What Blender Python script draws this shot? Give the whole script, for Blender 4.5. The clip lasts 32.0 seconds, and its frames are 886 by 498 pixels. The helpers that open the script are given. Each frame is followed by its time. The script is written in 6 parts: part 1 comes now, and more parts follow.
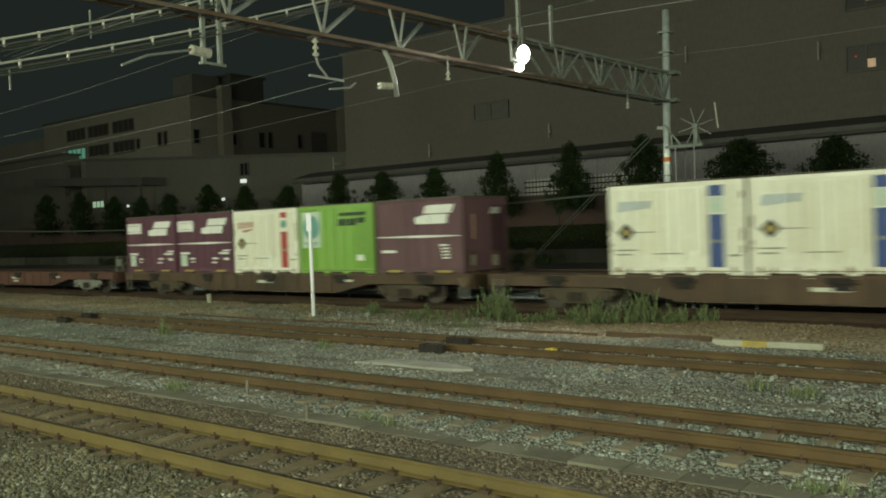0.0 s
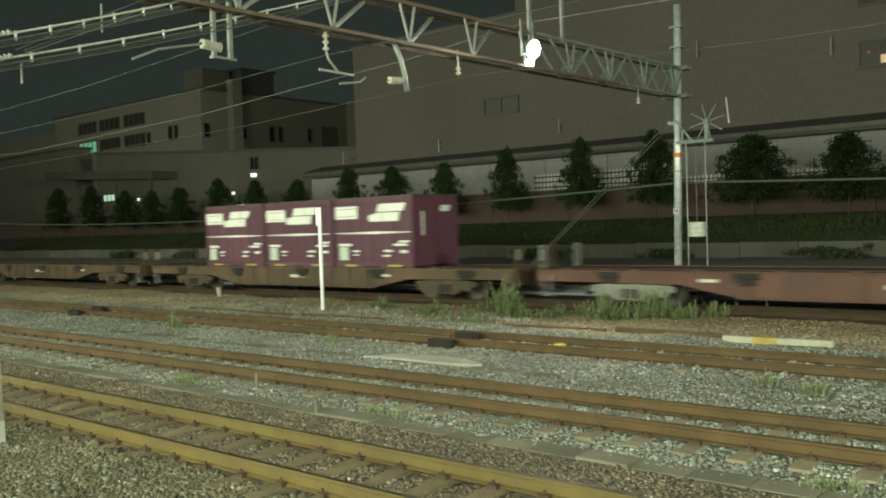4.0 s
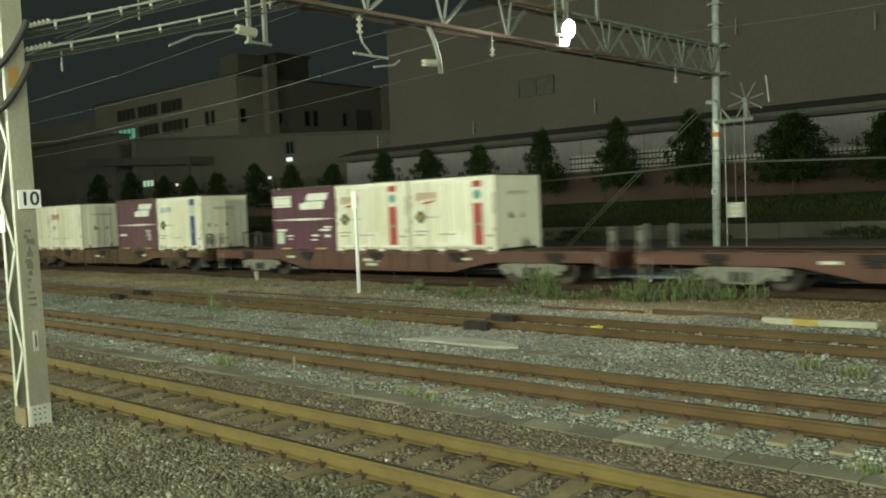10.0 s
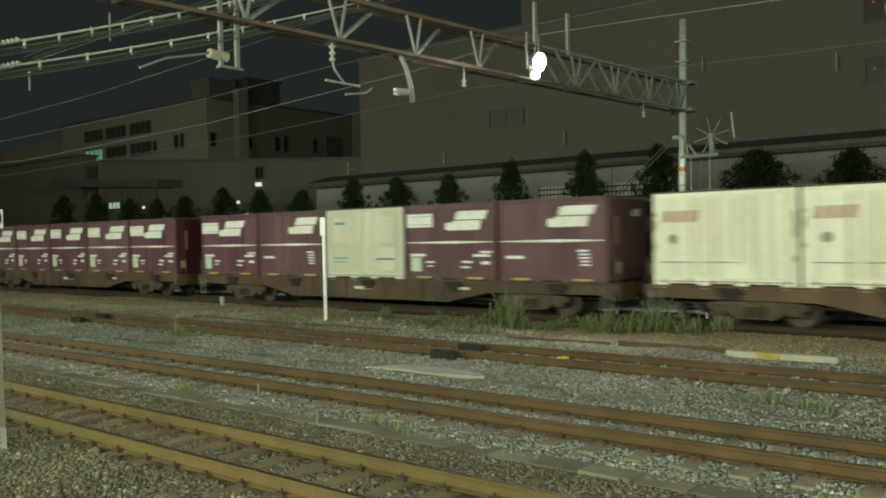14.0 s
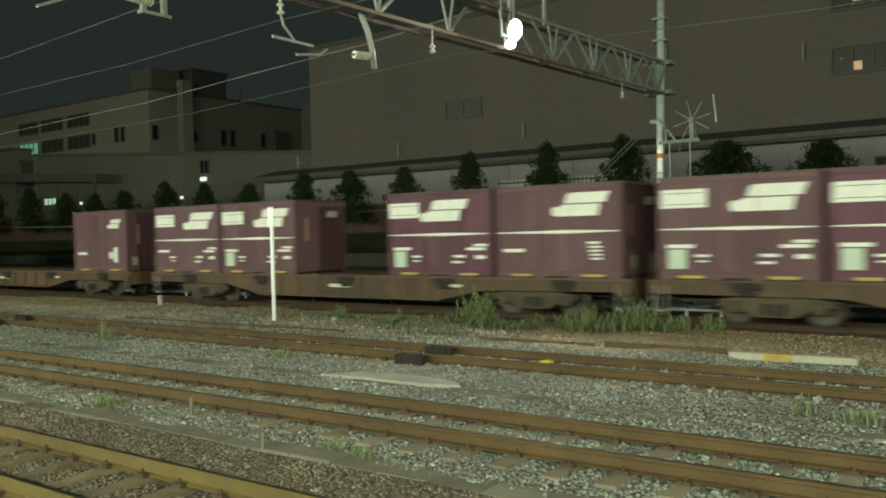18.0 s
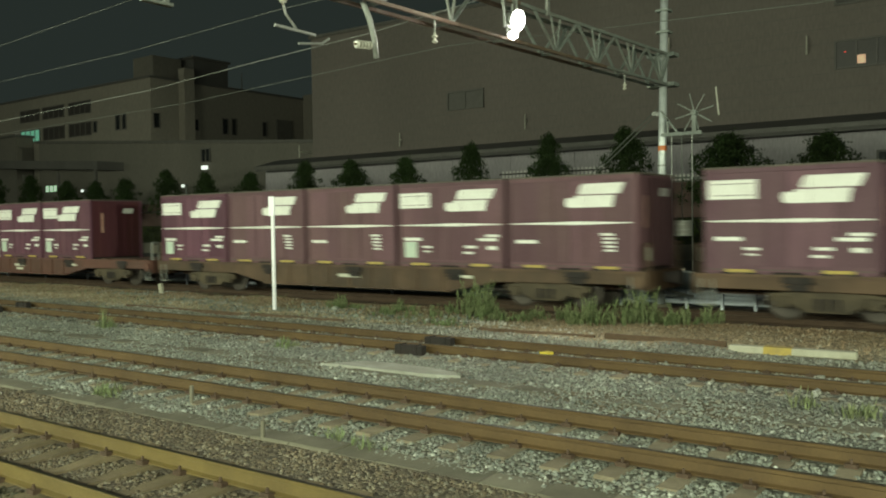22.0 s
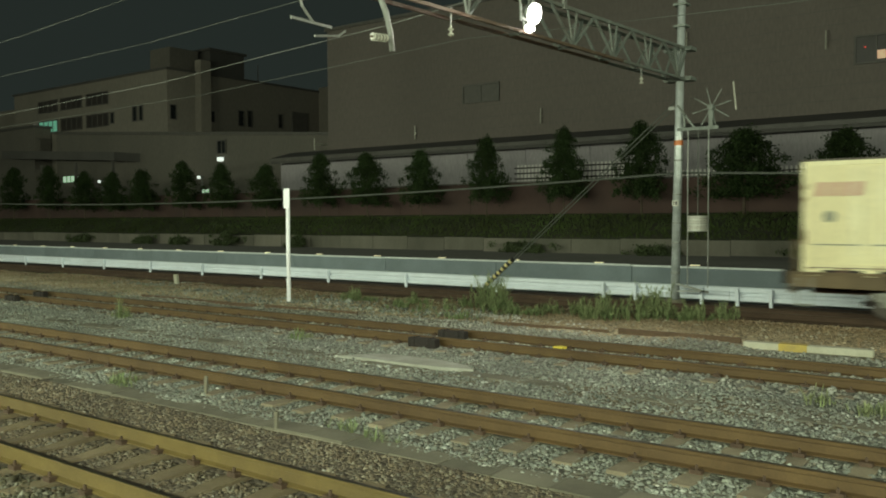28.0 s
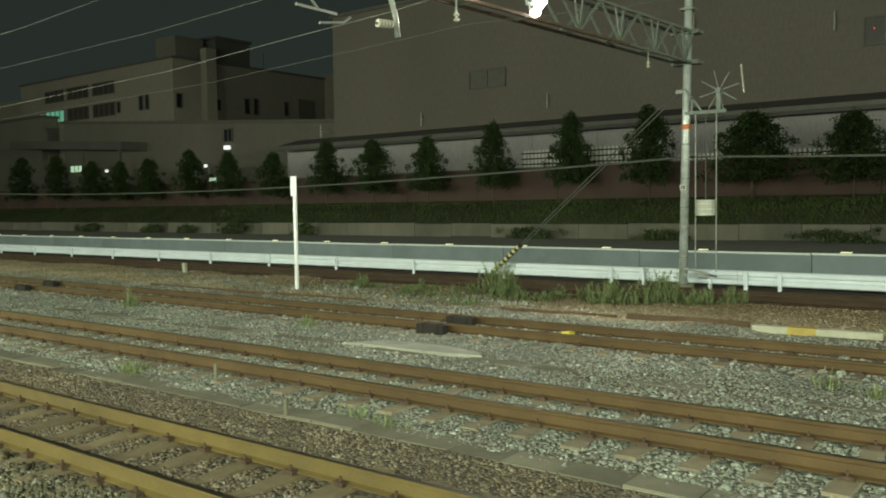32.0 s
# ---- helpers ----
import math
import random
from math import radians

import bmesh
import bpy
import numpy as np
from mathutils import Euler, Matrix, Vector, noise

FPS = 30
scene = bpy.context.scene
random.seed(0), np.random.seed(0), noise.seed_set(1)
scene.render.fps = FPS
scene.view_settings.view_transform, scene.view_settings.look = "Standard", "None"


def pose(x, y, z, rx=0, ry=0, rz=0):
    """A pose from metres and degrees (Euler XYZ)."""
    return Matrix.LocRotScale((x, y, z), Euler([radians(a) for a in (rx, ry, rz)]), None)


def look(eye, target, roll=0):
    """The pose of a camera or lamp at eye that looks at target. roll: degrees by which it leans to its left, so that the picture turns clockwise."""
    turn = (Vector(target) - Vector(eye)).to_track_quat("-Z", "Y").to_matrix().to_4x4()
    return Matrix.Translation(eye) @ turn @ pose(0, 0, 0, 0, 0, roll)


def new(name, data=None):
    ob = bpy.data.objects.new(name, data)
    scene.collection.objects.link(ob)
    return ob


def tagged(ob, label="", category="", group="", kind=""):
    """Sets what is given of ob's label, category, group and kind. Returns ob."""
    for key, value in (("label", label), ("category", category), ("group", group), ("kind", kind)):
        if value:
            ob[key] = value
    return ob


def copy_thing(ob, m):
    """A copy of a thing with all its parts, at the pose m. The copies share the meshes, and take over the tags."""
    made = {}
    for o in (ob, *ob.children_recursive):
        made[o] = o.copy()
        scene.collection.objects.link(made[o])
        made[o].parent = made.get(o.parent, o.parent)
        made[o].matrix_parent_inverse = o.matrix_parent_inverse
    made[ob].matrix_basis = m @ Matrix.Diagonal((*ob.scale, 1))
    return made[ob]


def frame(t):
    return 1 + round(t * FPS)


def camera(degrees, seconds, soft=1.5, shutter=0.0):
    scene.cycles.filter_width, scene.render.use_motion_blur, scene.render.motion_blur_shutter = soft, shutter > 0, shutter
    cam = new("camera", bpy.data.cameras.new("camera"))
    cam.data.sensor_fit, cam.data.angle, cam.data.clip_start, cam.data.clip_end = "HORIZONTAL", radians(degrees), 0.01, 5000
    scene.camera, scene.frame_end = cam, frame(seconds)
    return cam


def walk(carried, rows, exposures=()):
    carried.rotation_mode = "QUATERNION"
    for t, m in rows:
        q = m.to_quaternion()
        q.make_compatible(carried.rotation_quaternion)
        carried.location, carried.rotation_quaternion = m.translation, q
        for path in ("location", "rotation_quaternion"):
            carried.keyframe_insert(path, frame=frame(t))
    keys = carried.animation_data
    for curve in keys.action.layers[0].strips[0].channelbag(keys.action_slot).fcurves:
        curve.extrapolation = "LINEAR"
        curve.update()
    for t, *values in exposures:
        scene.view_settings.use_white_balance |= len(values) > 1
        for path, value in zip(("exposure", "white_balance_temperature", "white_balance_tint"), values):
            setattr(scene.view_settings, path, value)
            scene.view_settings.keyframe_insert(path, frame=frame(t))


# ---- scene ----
cam = camera(54.83, 32.0, soft=1.9, shutter=0.7)
PATH = [
    (0.0, 0.705, -0.663, 2.296, 88.645, 2.115, 38.629),
    (0.5, 0.705, -0.663, 2.296, 88.682, 2.114, 38.778),
    (1.0, 0.705, -0.663, 2.296, 88.750, 2.206, 38.826),
    (1.5, 0.705, -0.663, 2.296, 88.801, 2.338, 38.664),
    (2.0, 0.705, -0.663, 2.296, 88.825, 2.140, 38.673),
    (2.5, 0.705, -0.663, 2.296, 88.746, 1.793, 38.761),
    (3.0, 0.705, -0.663, 2.296, 88.610, 1.802, 38.881),
    (3.5, 0.705, -0.663, 2.296, 88.466, 1.840, 39.044),
    (5.5, 0.705, -0.663, 2.296, 87.852, 2.115, 40.314),
    (6.0, 0.705, -0.663, 2.296, 87.670, 2.211, 40.688),
    (6.5, 0.705, -0.663, 2.296, 87.384, 2.201, 40.694),
    (7.0, 0.705, -0.663, 2.296, 87.172, 2.375, 40.763),
    (7.5, 0.705, -0.663, 2.296, 87.045, 2.463, 40.804),
    (8.0, 0.705, -0.663, 2.296, 87.021, 2.452, 40.873),
    (8.5, 0.705, -0.663, 2.296, 87.115, 2.616, 40.958),
    (9.0, 0.705, -0.663, 2.296, 87.200, 2.227, 41.158),
    (9.5, 0.705, -0.663, 2.296, 87.264, 2.241, 41.337),
    (10.0, 0.705, -0.663, 2.296, 87.247, 2.340, 41.613),
    (10.5, 0.705, -0.663, 2.296, 87.117, 2.450, 41.888),
    (11.0, 0.705, -0.663, 2.296, 86.978, 2.650, 42.097),
    (11.5, 0.705, -0.663, 2.296, 86.939, 2.682, 42.301),
    (12.0, 0.705, -0.663, 2.296, 87.065, 2.592, 42.420),
    (12.5, 0.705, -0.663, 2.296, 87.617, 1.983, 41.961),
    (13.0, 0.705, -0.663, 2.296, 88.306, 1.493, 41.049),
    (13.5, 0.705, -0.663, 2.296, 88.794, 1.270, 40.282),
    (15.5, 0.705, -0.663, 2.296, 89.339, 1.350, 37.352),
    (16.0, 0.705, -0.663, 2.296, 89.171, 1.348, 36.875),
    (16.5, 0.705, -0.663, 2.296, 89.021, 1.363, 36.868),
    (17.0, 0.056, -0.055, 2.214, 88.981, 1.151, 36.531),
    (17.5, -0.563, 0.525, 2.135, 89.011, 1.016, 36.203),
    (18.0, -0.875, 0.817, 2.096, 88.962, 1.283, 36.207),
    (18.5, -0.875, 0.817, 2.096, 88.812, 1.297, 36.355),
    (19.0, -0.875, 0.817, 2.096, 88.669, 1.209, 36.497),
    (19.5, -0.875, 0.817, 2.096, 88.529, 0.910, 36.595),
    (20.0, -0.875, 0.817, 2.096, 88.295, 0.835, 36.724),
    (20.5, -0.875, 0.817, 2.096, 87.873, 0.897, 36.941),
    (21.0, -0.875, 0.817, 2.096, 87.396, 0.793, 37.068),
    (21.5, -0.875, 0.817, 2.096, 87.515, 1.017, 36.682),
    (22.0, -0.875, 0.817, 2.096, 88.331, 0.804, 36.270),
    (22.5, -0.875, 0.817, 2.096, 88.944, 0.440, 36.026),
    (23.0, -0.875, 0.817, 2.096, 89.376, 0.525, 35.974),
    (23.5, -0.875, 0.817, 2.096, 89.577, 0.729, 36.147),
    (24.0, -0.875, 0.817, 2.096, 89.575, 0.741, 36.313),
    (24.5, -0.875, 0.817, 2.096, 89.578, 0.961, 36.476),
    (25.0, -0.875, 0.817, 2.096, 89.555, 0.786, 36.588),
    (25.5, -0.875, 0.817, 2.096, 89.491, 0.530, 36.717),
    (27.5, -0.875, 0.817, 2.096, 88.138, 0.474, 37.216),
    (28.0, -0.875, 0.817, 2.096, 87.895, 0.332, 37.237),
    (28.5, -0.875, 0.817, 2.096, 87.783, 0.360, 37.186),
    (29.0, -0.875, 0.817, 2.096, 87.792, 0.382, 37.057),
    (29.5, -0.875, 0.817, 2.096, 87.808, 0.439, 36.978),
    (30.0, -0.875, 0.817, 2.096, 87.779, 0.536, 36.962),
    (30.5, -0.875, 0.817, 2.096, 87.665, 0.416, 36.959),
    (31.0, -0.875, 0.817, 2.096, 87.434, 0.655, 37.086),
    (31.5, -0.875, 0.817, 2.096, 87.160, 0.832, 37.364),
    (32.0, -0.875, 0.817, 2.096, 86.988, 0.844, 37.710),
]
EXPOSURES = [(0.0, -1.18), (1.0, -1.02), (2.0, -0.84), (3.0, -0.5), (3.5, -0.45), (6.0, -0.47), (7.0, -0.4), (8.0, -0.4), (9.0, -0.52), (10.0, -0.77), (11.0, -1.12), (12.0, -1.12), (13.5, -1.05),
             (16.0, -0.85), (18.0, -0.77), (20.0, -0.62), (21.0, -0.58), (22.0, -0.66), (23.0, -0.72), (25.0, -0.74), (27.5, -0.76), (28.0, -0.8), (29.0, -0.68), (30.0, -0.6), (32.0, -0.58)]
walk(cam, [(t, pose(x, y, z, rx, ry, rz)) for t, x, y, z, rx, ry, rz in PATH], EXPOSURES)

# ---- world and lights ----
world = bpy.data.worlds.new("night_sky")
scene.world = world
world.use_nodes = True
world.node_tree.nodes["Background"].inputs[0].default_value = (0.74, 1.0, 0.86, 1)
world.node_tree.nodes["Background"].inputs[1].default_value = 0.040


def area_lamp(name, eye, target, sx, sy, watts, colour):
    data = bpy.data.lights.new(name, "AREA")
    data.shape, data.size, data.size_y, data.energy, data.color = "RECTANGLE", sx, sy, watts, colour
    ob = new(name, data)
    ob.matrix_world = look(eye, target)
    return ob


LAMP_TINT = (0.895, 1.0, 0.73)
# strip lights inferred along the platform behind the camera, under the unseen canopy
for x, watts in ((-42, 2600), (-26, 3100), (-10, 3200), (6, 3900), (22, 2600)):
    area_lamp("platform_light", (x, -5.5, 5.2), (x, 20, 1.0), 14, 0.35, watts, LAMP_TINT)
# weaker fill lamps added unseen above the canopy to brighten hall and trees
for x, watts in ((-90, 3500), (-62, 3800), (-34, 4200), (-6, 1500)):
    area_lamp("high_fill_light", (x, -14.0, 8.5), (x, 30, 5), 10, 0.4, watts, LAMP_TINT)


# unseen fill lamp added far right, raking along the tracks onto end faces
station = bpy.data.lights.new("unseen_end_fill", "SPOT")
station.energy, station.spot_size, station.spot_blend, station.color, station.shadow_soft_size = 190000, radians(19), 0.75, LAMP_TINT, 1.2
new("unseen_end_fill", station).matrix_world = look((88, -9, 9.0), (-22, 21.7, 1.5))


# ---- small helpers ----
class Geo:
    """Collects vertices and faces of one mesh."""

    def __init__(self):
        self.v, self.f, self.smooth = [], [], False

    def add(self, verts, faces):
        n = len(self.v)
        self.v += [tuple(p) for p in verts]
        self.f += [tuple(n + i for i in f) for f in faces]
        return self

    def box(self, x0, x1, y0, y1, z0, z1):
        return self.add([(x, y, z) for z in (z0, z1) for x, y in ((x0, y0), (x1, y0), (x1, y1), (x0, y1))],
                        [(3, 2, 1, 0), (4, 5, 6, 7), (0, 1, 5, 4), (1, 2, 6, 5), (2, 3, 7, 6), (3, 0, 4, 7)])

    def prism(self, pts, axis, a0, a1):
        """Extrudes a polygon along an axis; pts are the other two coordinates in order x, y, z."""
        n = len(pts)
        put = {"x": lambda p, a: (a, p[0], p[1]), "y": lambda p, a: (p[0], a, p[1]), "z": lambda p, a: (p[0], p[1], a)}[axis]
        vs = [put(p, a0) for p in pts] + [put(p, a1) for p in pts]
        fs = [tuple(range(n - 1, -1, -1)), tuple(range(n, 2 * n))] + [(i, (i + 1) % n, n + (i + 1) % n, n + i) for i in range(n)]
        return self.add(vs, fs)

    def tube(self, p0, p1, r0, r1=None, n=10):
        p0, p1 = Vector(p0), Vector(p1)
        r1 = r0 if r1 is None else r1
        w = (p1 - p0).normalized()
        a = w.orthogonal().normalized()
        b = w.cross(a)
        ring = [(a * math.cos(2 * math.pi * i / n) + b * math.sin(2 * math.pi * i / n)) for i in range(n)]
        vs = [p0 + c * r0 for c in ring] + [p1 + c * r1 for c in ring]
        fs = [tuple(range(n - 1, -1, -1)), tuple(range(n, 2 * n))] + [(i, (i + 1) % n, n + (i + 1) % n, n + i) for i in range(n)]
        return self.add(vs, fs)

    def path(self, pts, r, n=6):
        """One connected tube along the points."""
        pts = [Vector(p) for p in pts]
        vs, fs = [], []
        for k, p in enumerate(pts):
            w = (pts[min(k + 1, len(pts) - 1)] - pts[max(k - 1, 0)]).normalized()
            a = w.cross(Vector((0.13, 0.21, 0.97))).normalized()
            c = w.cross(a)
            vs += [p + (a * math.cos(2 * math.pi * i / n) + c * math.sin(2 * math.pi * i / n)) * r for i in range(n)]
        for k in range(len(pts) - 1):
            fs += [(k * n + i, k * n + (i + 1) % n, (k + 1) * n + (i + 1) % n, (k + 1) * n + i) for i in range(n)]
        fs += [tuple(range(n - 1, -1, -1)), tuple((len(pts) - 1) * n + i for i in range(n))]
        return self.add(vs, fs)

    def bar(self, p0, p1, w, h):
        """A flat bar between two points: w across, h the other way."""
        p0, p1 = Vector(p0), Vector(p1)
        d = (p1 - p0).normalized()
        up = Vector((0, 0, 1)) if abs(d.z) < 0.95 else Vector((0, 1, 0))
        a = d.cross(up).normalized() * (w / 2)
        b = a.cross(d).normalized() * (h / 2)
        vs = [p + s for p in (p0, p1) for s in (-a - b, a - b, a + b, -a + b)]
        return self.add(vs, [(3, 2, 1, 0), (4, 5, 6, 7), (0, 1, 5, 4), (1, 2, 6, 5), (2, 3, 7, 6), (3, 0, 4, 7)])

    def disc(self, c, axis, r, n=20, depth=0.01):
        d = {"x": Vector((depth, 0, 0)), "y": Vector((0, depth, 0)), "z": Vector((0, 0, depth))}[axis]
        return self.tube(Vector(c) - d / 2, Vector(c) + d / 2, r, r, n)

    def lathe(self, c, axis, profile, n=20):
        """profile: pairs of distance along the axis and radius."""
        vs, fs = [], []
        for a, r in profile:
            for i in range(n):
                s, t = r * math.cos(2 * math.pi * i / n), r * math.sin(2 * math.pi * i / n)
                o = {"x": (a, s, t), "y": (s, a, t), "z": (s, t, a)}[axis]
                vs.append((c[0] + o[0], c[1] + o[1], c[2] + o[2]))
        for k in range(len(profile) - 1):
            for i in range(n):
                fs.append((k * n + i, k * n + (i + 1) % n, (k + 1) * n + (i + 1) % n, (k + 1) * n + i))
        fs.append(tuple(range(n - 1, -1, -1)))
        fs.append(tuple((len(profile) - 1) * n + i for i in range(n)))
        return self.add(vs, fs)

    def mesh(self, name, bevel=0.0):
        me = bpy.data.meshes.new(name)
        me.from_pydata(self.v, [], self.f)
        bm = bmesh.new()
        bm.from_mesh(me)
        bmesh.ops.recalc_face_normals(bm, faces=bm.faces)
        if bevel:
            edges = [e for e in bm.edges if len(e.link_faces) == 2 and e.calc_face_angle(0) > 0.6]
            bmesh.ops.bevel(bm, geom=edges, offset=bevel, segments=1, profile=0.5, affect="EDGES", clamp_overlap=True)
        bm.to_mesh(me)
        bm.free()
        if self.smooth:
            me.polygons.foreach_set("use_smooth", [True] * len(me.polygons))
        return me


def part(name, geo, material, parent=None, label="", bevel=0.0):
    """Links one mesh as an object, under a thing or a part."""
    me = geo.mesh(name, bevel) if isinstance(geo, Geo) else geo
    if material and not me.materials:
        me.materials.append(material)
    ob = new(name, me)
    if parent is not None:
        ob.parent = parent
    if label:
        ob["label"] = label
    return ob


def thing(name, label, category, group="", kind="", m=None):
    ob = new(name)
    ob.empty_display_size = 0.2
    if m is not None:
        ob.matrix_basis = m
    return tagged(ob, label, category, group, kind)


def fast_mesh(name, verts, tris):
    me = bpy.data.meshes.new(name)
    me.vertices.add(len(verts))
    me.vertices.foreach_set("co", np.asarray(verts, dtype=np.float32).ravel())
    me.loops.add(3 * len(tris))
    me.loops.foreach_set("vertex_index", np.asarray(tris, dtype=np.int32).ravel())
    me.polygons.add(len(tris))
    me.polygons.foreach_set("loop_start", np.arange(0, 3 * len(tris), 3, dtype=np.int32))
    me.update(calc_edges=True)
    return me


# ---- materials ----
def mat(name, c1, c2=None, rough=0.7, metal=0.0, scale=6.0, fine=60.0, bump=0.15, vary=0.0, dirt=None, dirt_amount=0.4, island=False, emit=0.0, spec=0.5, streak=1.0):
    """A painted, stained or grained surface: two colours mixed by coarse and fine noise, dirt in patches, fine relief."""
    m = bpy.data.materials.new(name)
    m.use_nodes = True
    nt = m.node_tree
    N, L = nt.nodes, nt.links
    bsdf = N["Principled BSDF"]
    bsdf.inputs["Metallic"].default_value = metal
    bsdf.inputs["Specular IOR Level"].default_value = spec
    c2 = c2 or tuple(0.75 * c for c in c1)
    tex = N.new("ShaderNodeTexCoord")
    info = N.new("ShaderNodeObjectInfo")
    off = N.new("ShaderNodeVectorMath")
    off.operation = "MULTIPLY_ADD"
    off.inputs[1].default_value = (1.0, 1.0, streak)
    L.new(tex.outputs["Object"], off.inputs[0])
    jit = N.new("ShaderNodeVectorMath")
    jit.operation = "SCALE"
    jit.inputs[0].default_value = (37.0, 19.0, 53.0)
    L.new(info.outputs["Random"], jit.inputs["Scale"])
    L.new(jit.outputs[0], off.inputs[2])

    def noise_node(sc, detail):
        n = N.new("ShaderNodeTexNoise")
        n.inputs["Scale"].default_value = sc
        n.inputs["Detail"].default_value = detail
        n.inputs["Roughness"].default_value = 0.62
        L.new(off.outputs[0], n.inputs["Vector"])
        return n

    def mix(fac, a, b, kind="MIX"):
        x = N.new("ShaderNodeMix")
        x.data_type, x.blend_type = "RGBA", kind
        for sock, val in ((x.inputs[0], fac), (x.inputs[6], a), (x.inputs[7], b)):
            if isinstance(val, (tuple, float, int)):
                sock.default_value = (*val, 1) if isinstance(val, tuple) else val
            else:
                L.new(val, sock)
        return x.outputs[2]

    def ramp(src, lo, hi):
        r = N.new("ShaderNodeMapRange")
        r.inputs[1].default_value, r.inputs[2].default_value = lo, hi
        L.new(src, r.inputs[0])
        return r.outputs[0]

    coarse, grain = noise_node(scale, 4), noise_node(fine, 3)
    col = mix(ramp(coarse.outputs["Fac"], 0.35, 0.65), c1, c2)
    if dirt:
        patch = noise_node(scale * 0.37, 5)
        amount = N.new("ShaderNodeMath")
        amount.operation = "MULTIPLY"
        amount.inputs[1].default_value = dirt_amount
        L.new(ramp(patch.outputs["Fac"], 0.45, 0.72), amount.inputs[0])
        col = mix(amount.outputs[0], col, dirt)
    grainy = ramp(grain.outputs["Fac"], 0.2, 0.8)
    shade = N.new("ShaderNodeMapRange")
    shade.inputs[3].default_value, shade.inputs[4].default_value = 0.8, 1.15
    L.new(grainy, shade.inputs[0])
    col = mix(1.0, col, shade.outputs[0], "MULTIPLY")
    if vary:
        rnd = info.outputs["Random"]
        if island:
            g = N.new("ShaderNodeNewGeometry")
            rnd = g.outputs["Random Per Island"]
        s = N.new("ShaderNodeMapRange")
        s.inputs[3].default_value, s.inputs[4].default_value = 1 - vary, 1 + vary
        L.new(rnd, s.inputs[0])
        col = mix(1.0, col, s.outputs[0], "MULTIPLY")
    L.new(col, bsdf.inputs["Base Color"])
    rr = N.new("ShaderNodeMapRange")
    rr.inputs[3].default_value, rr.inputs[4].default_value = max(0.05, rough - 0.12), min(1, rough + 0.12)
    L.new(coarse.outputs["Fac"], rr.inputs[0])
    L.new(rr.outputs[0], bsdf.inputs["Roughness"])
    if bump:
        b = N.new("ShaderNodeBump")
        b.inputs["Strength"].default_value = bump
        b.inputs["Distance"].default_value = 0.01
        L.new(grain.outputs["Fac"], b.inputs["Height"])
        L.new(b.outputs[0], bsdf.inputs["Normal"])
    if emit:
        bsdf.inputs["Emission Color"].default_value = (*c1, 1)
        bsdf.inputs["Emission Strength"].default_value = emit
    return m


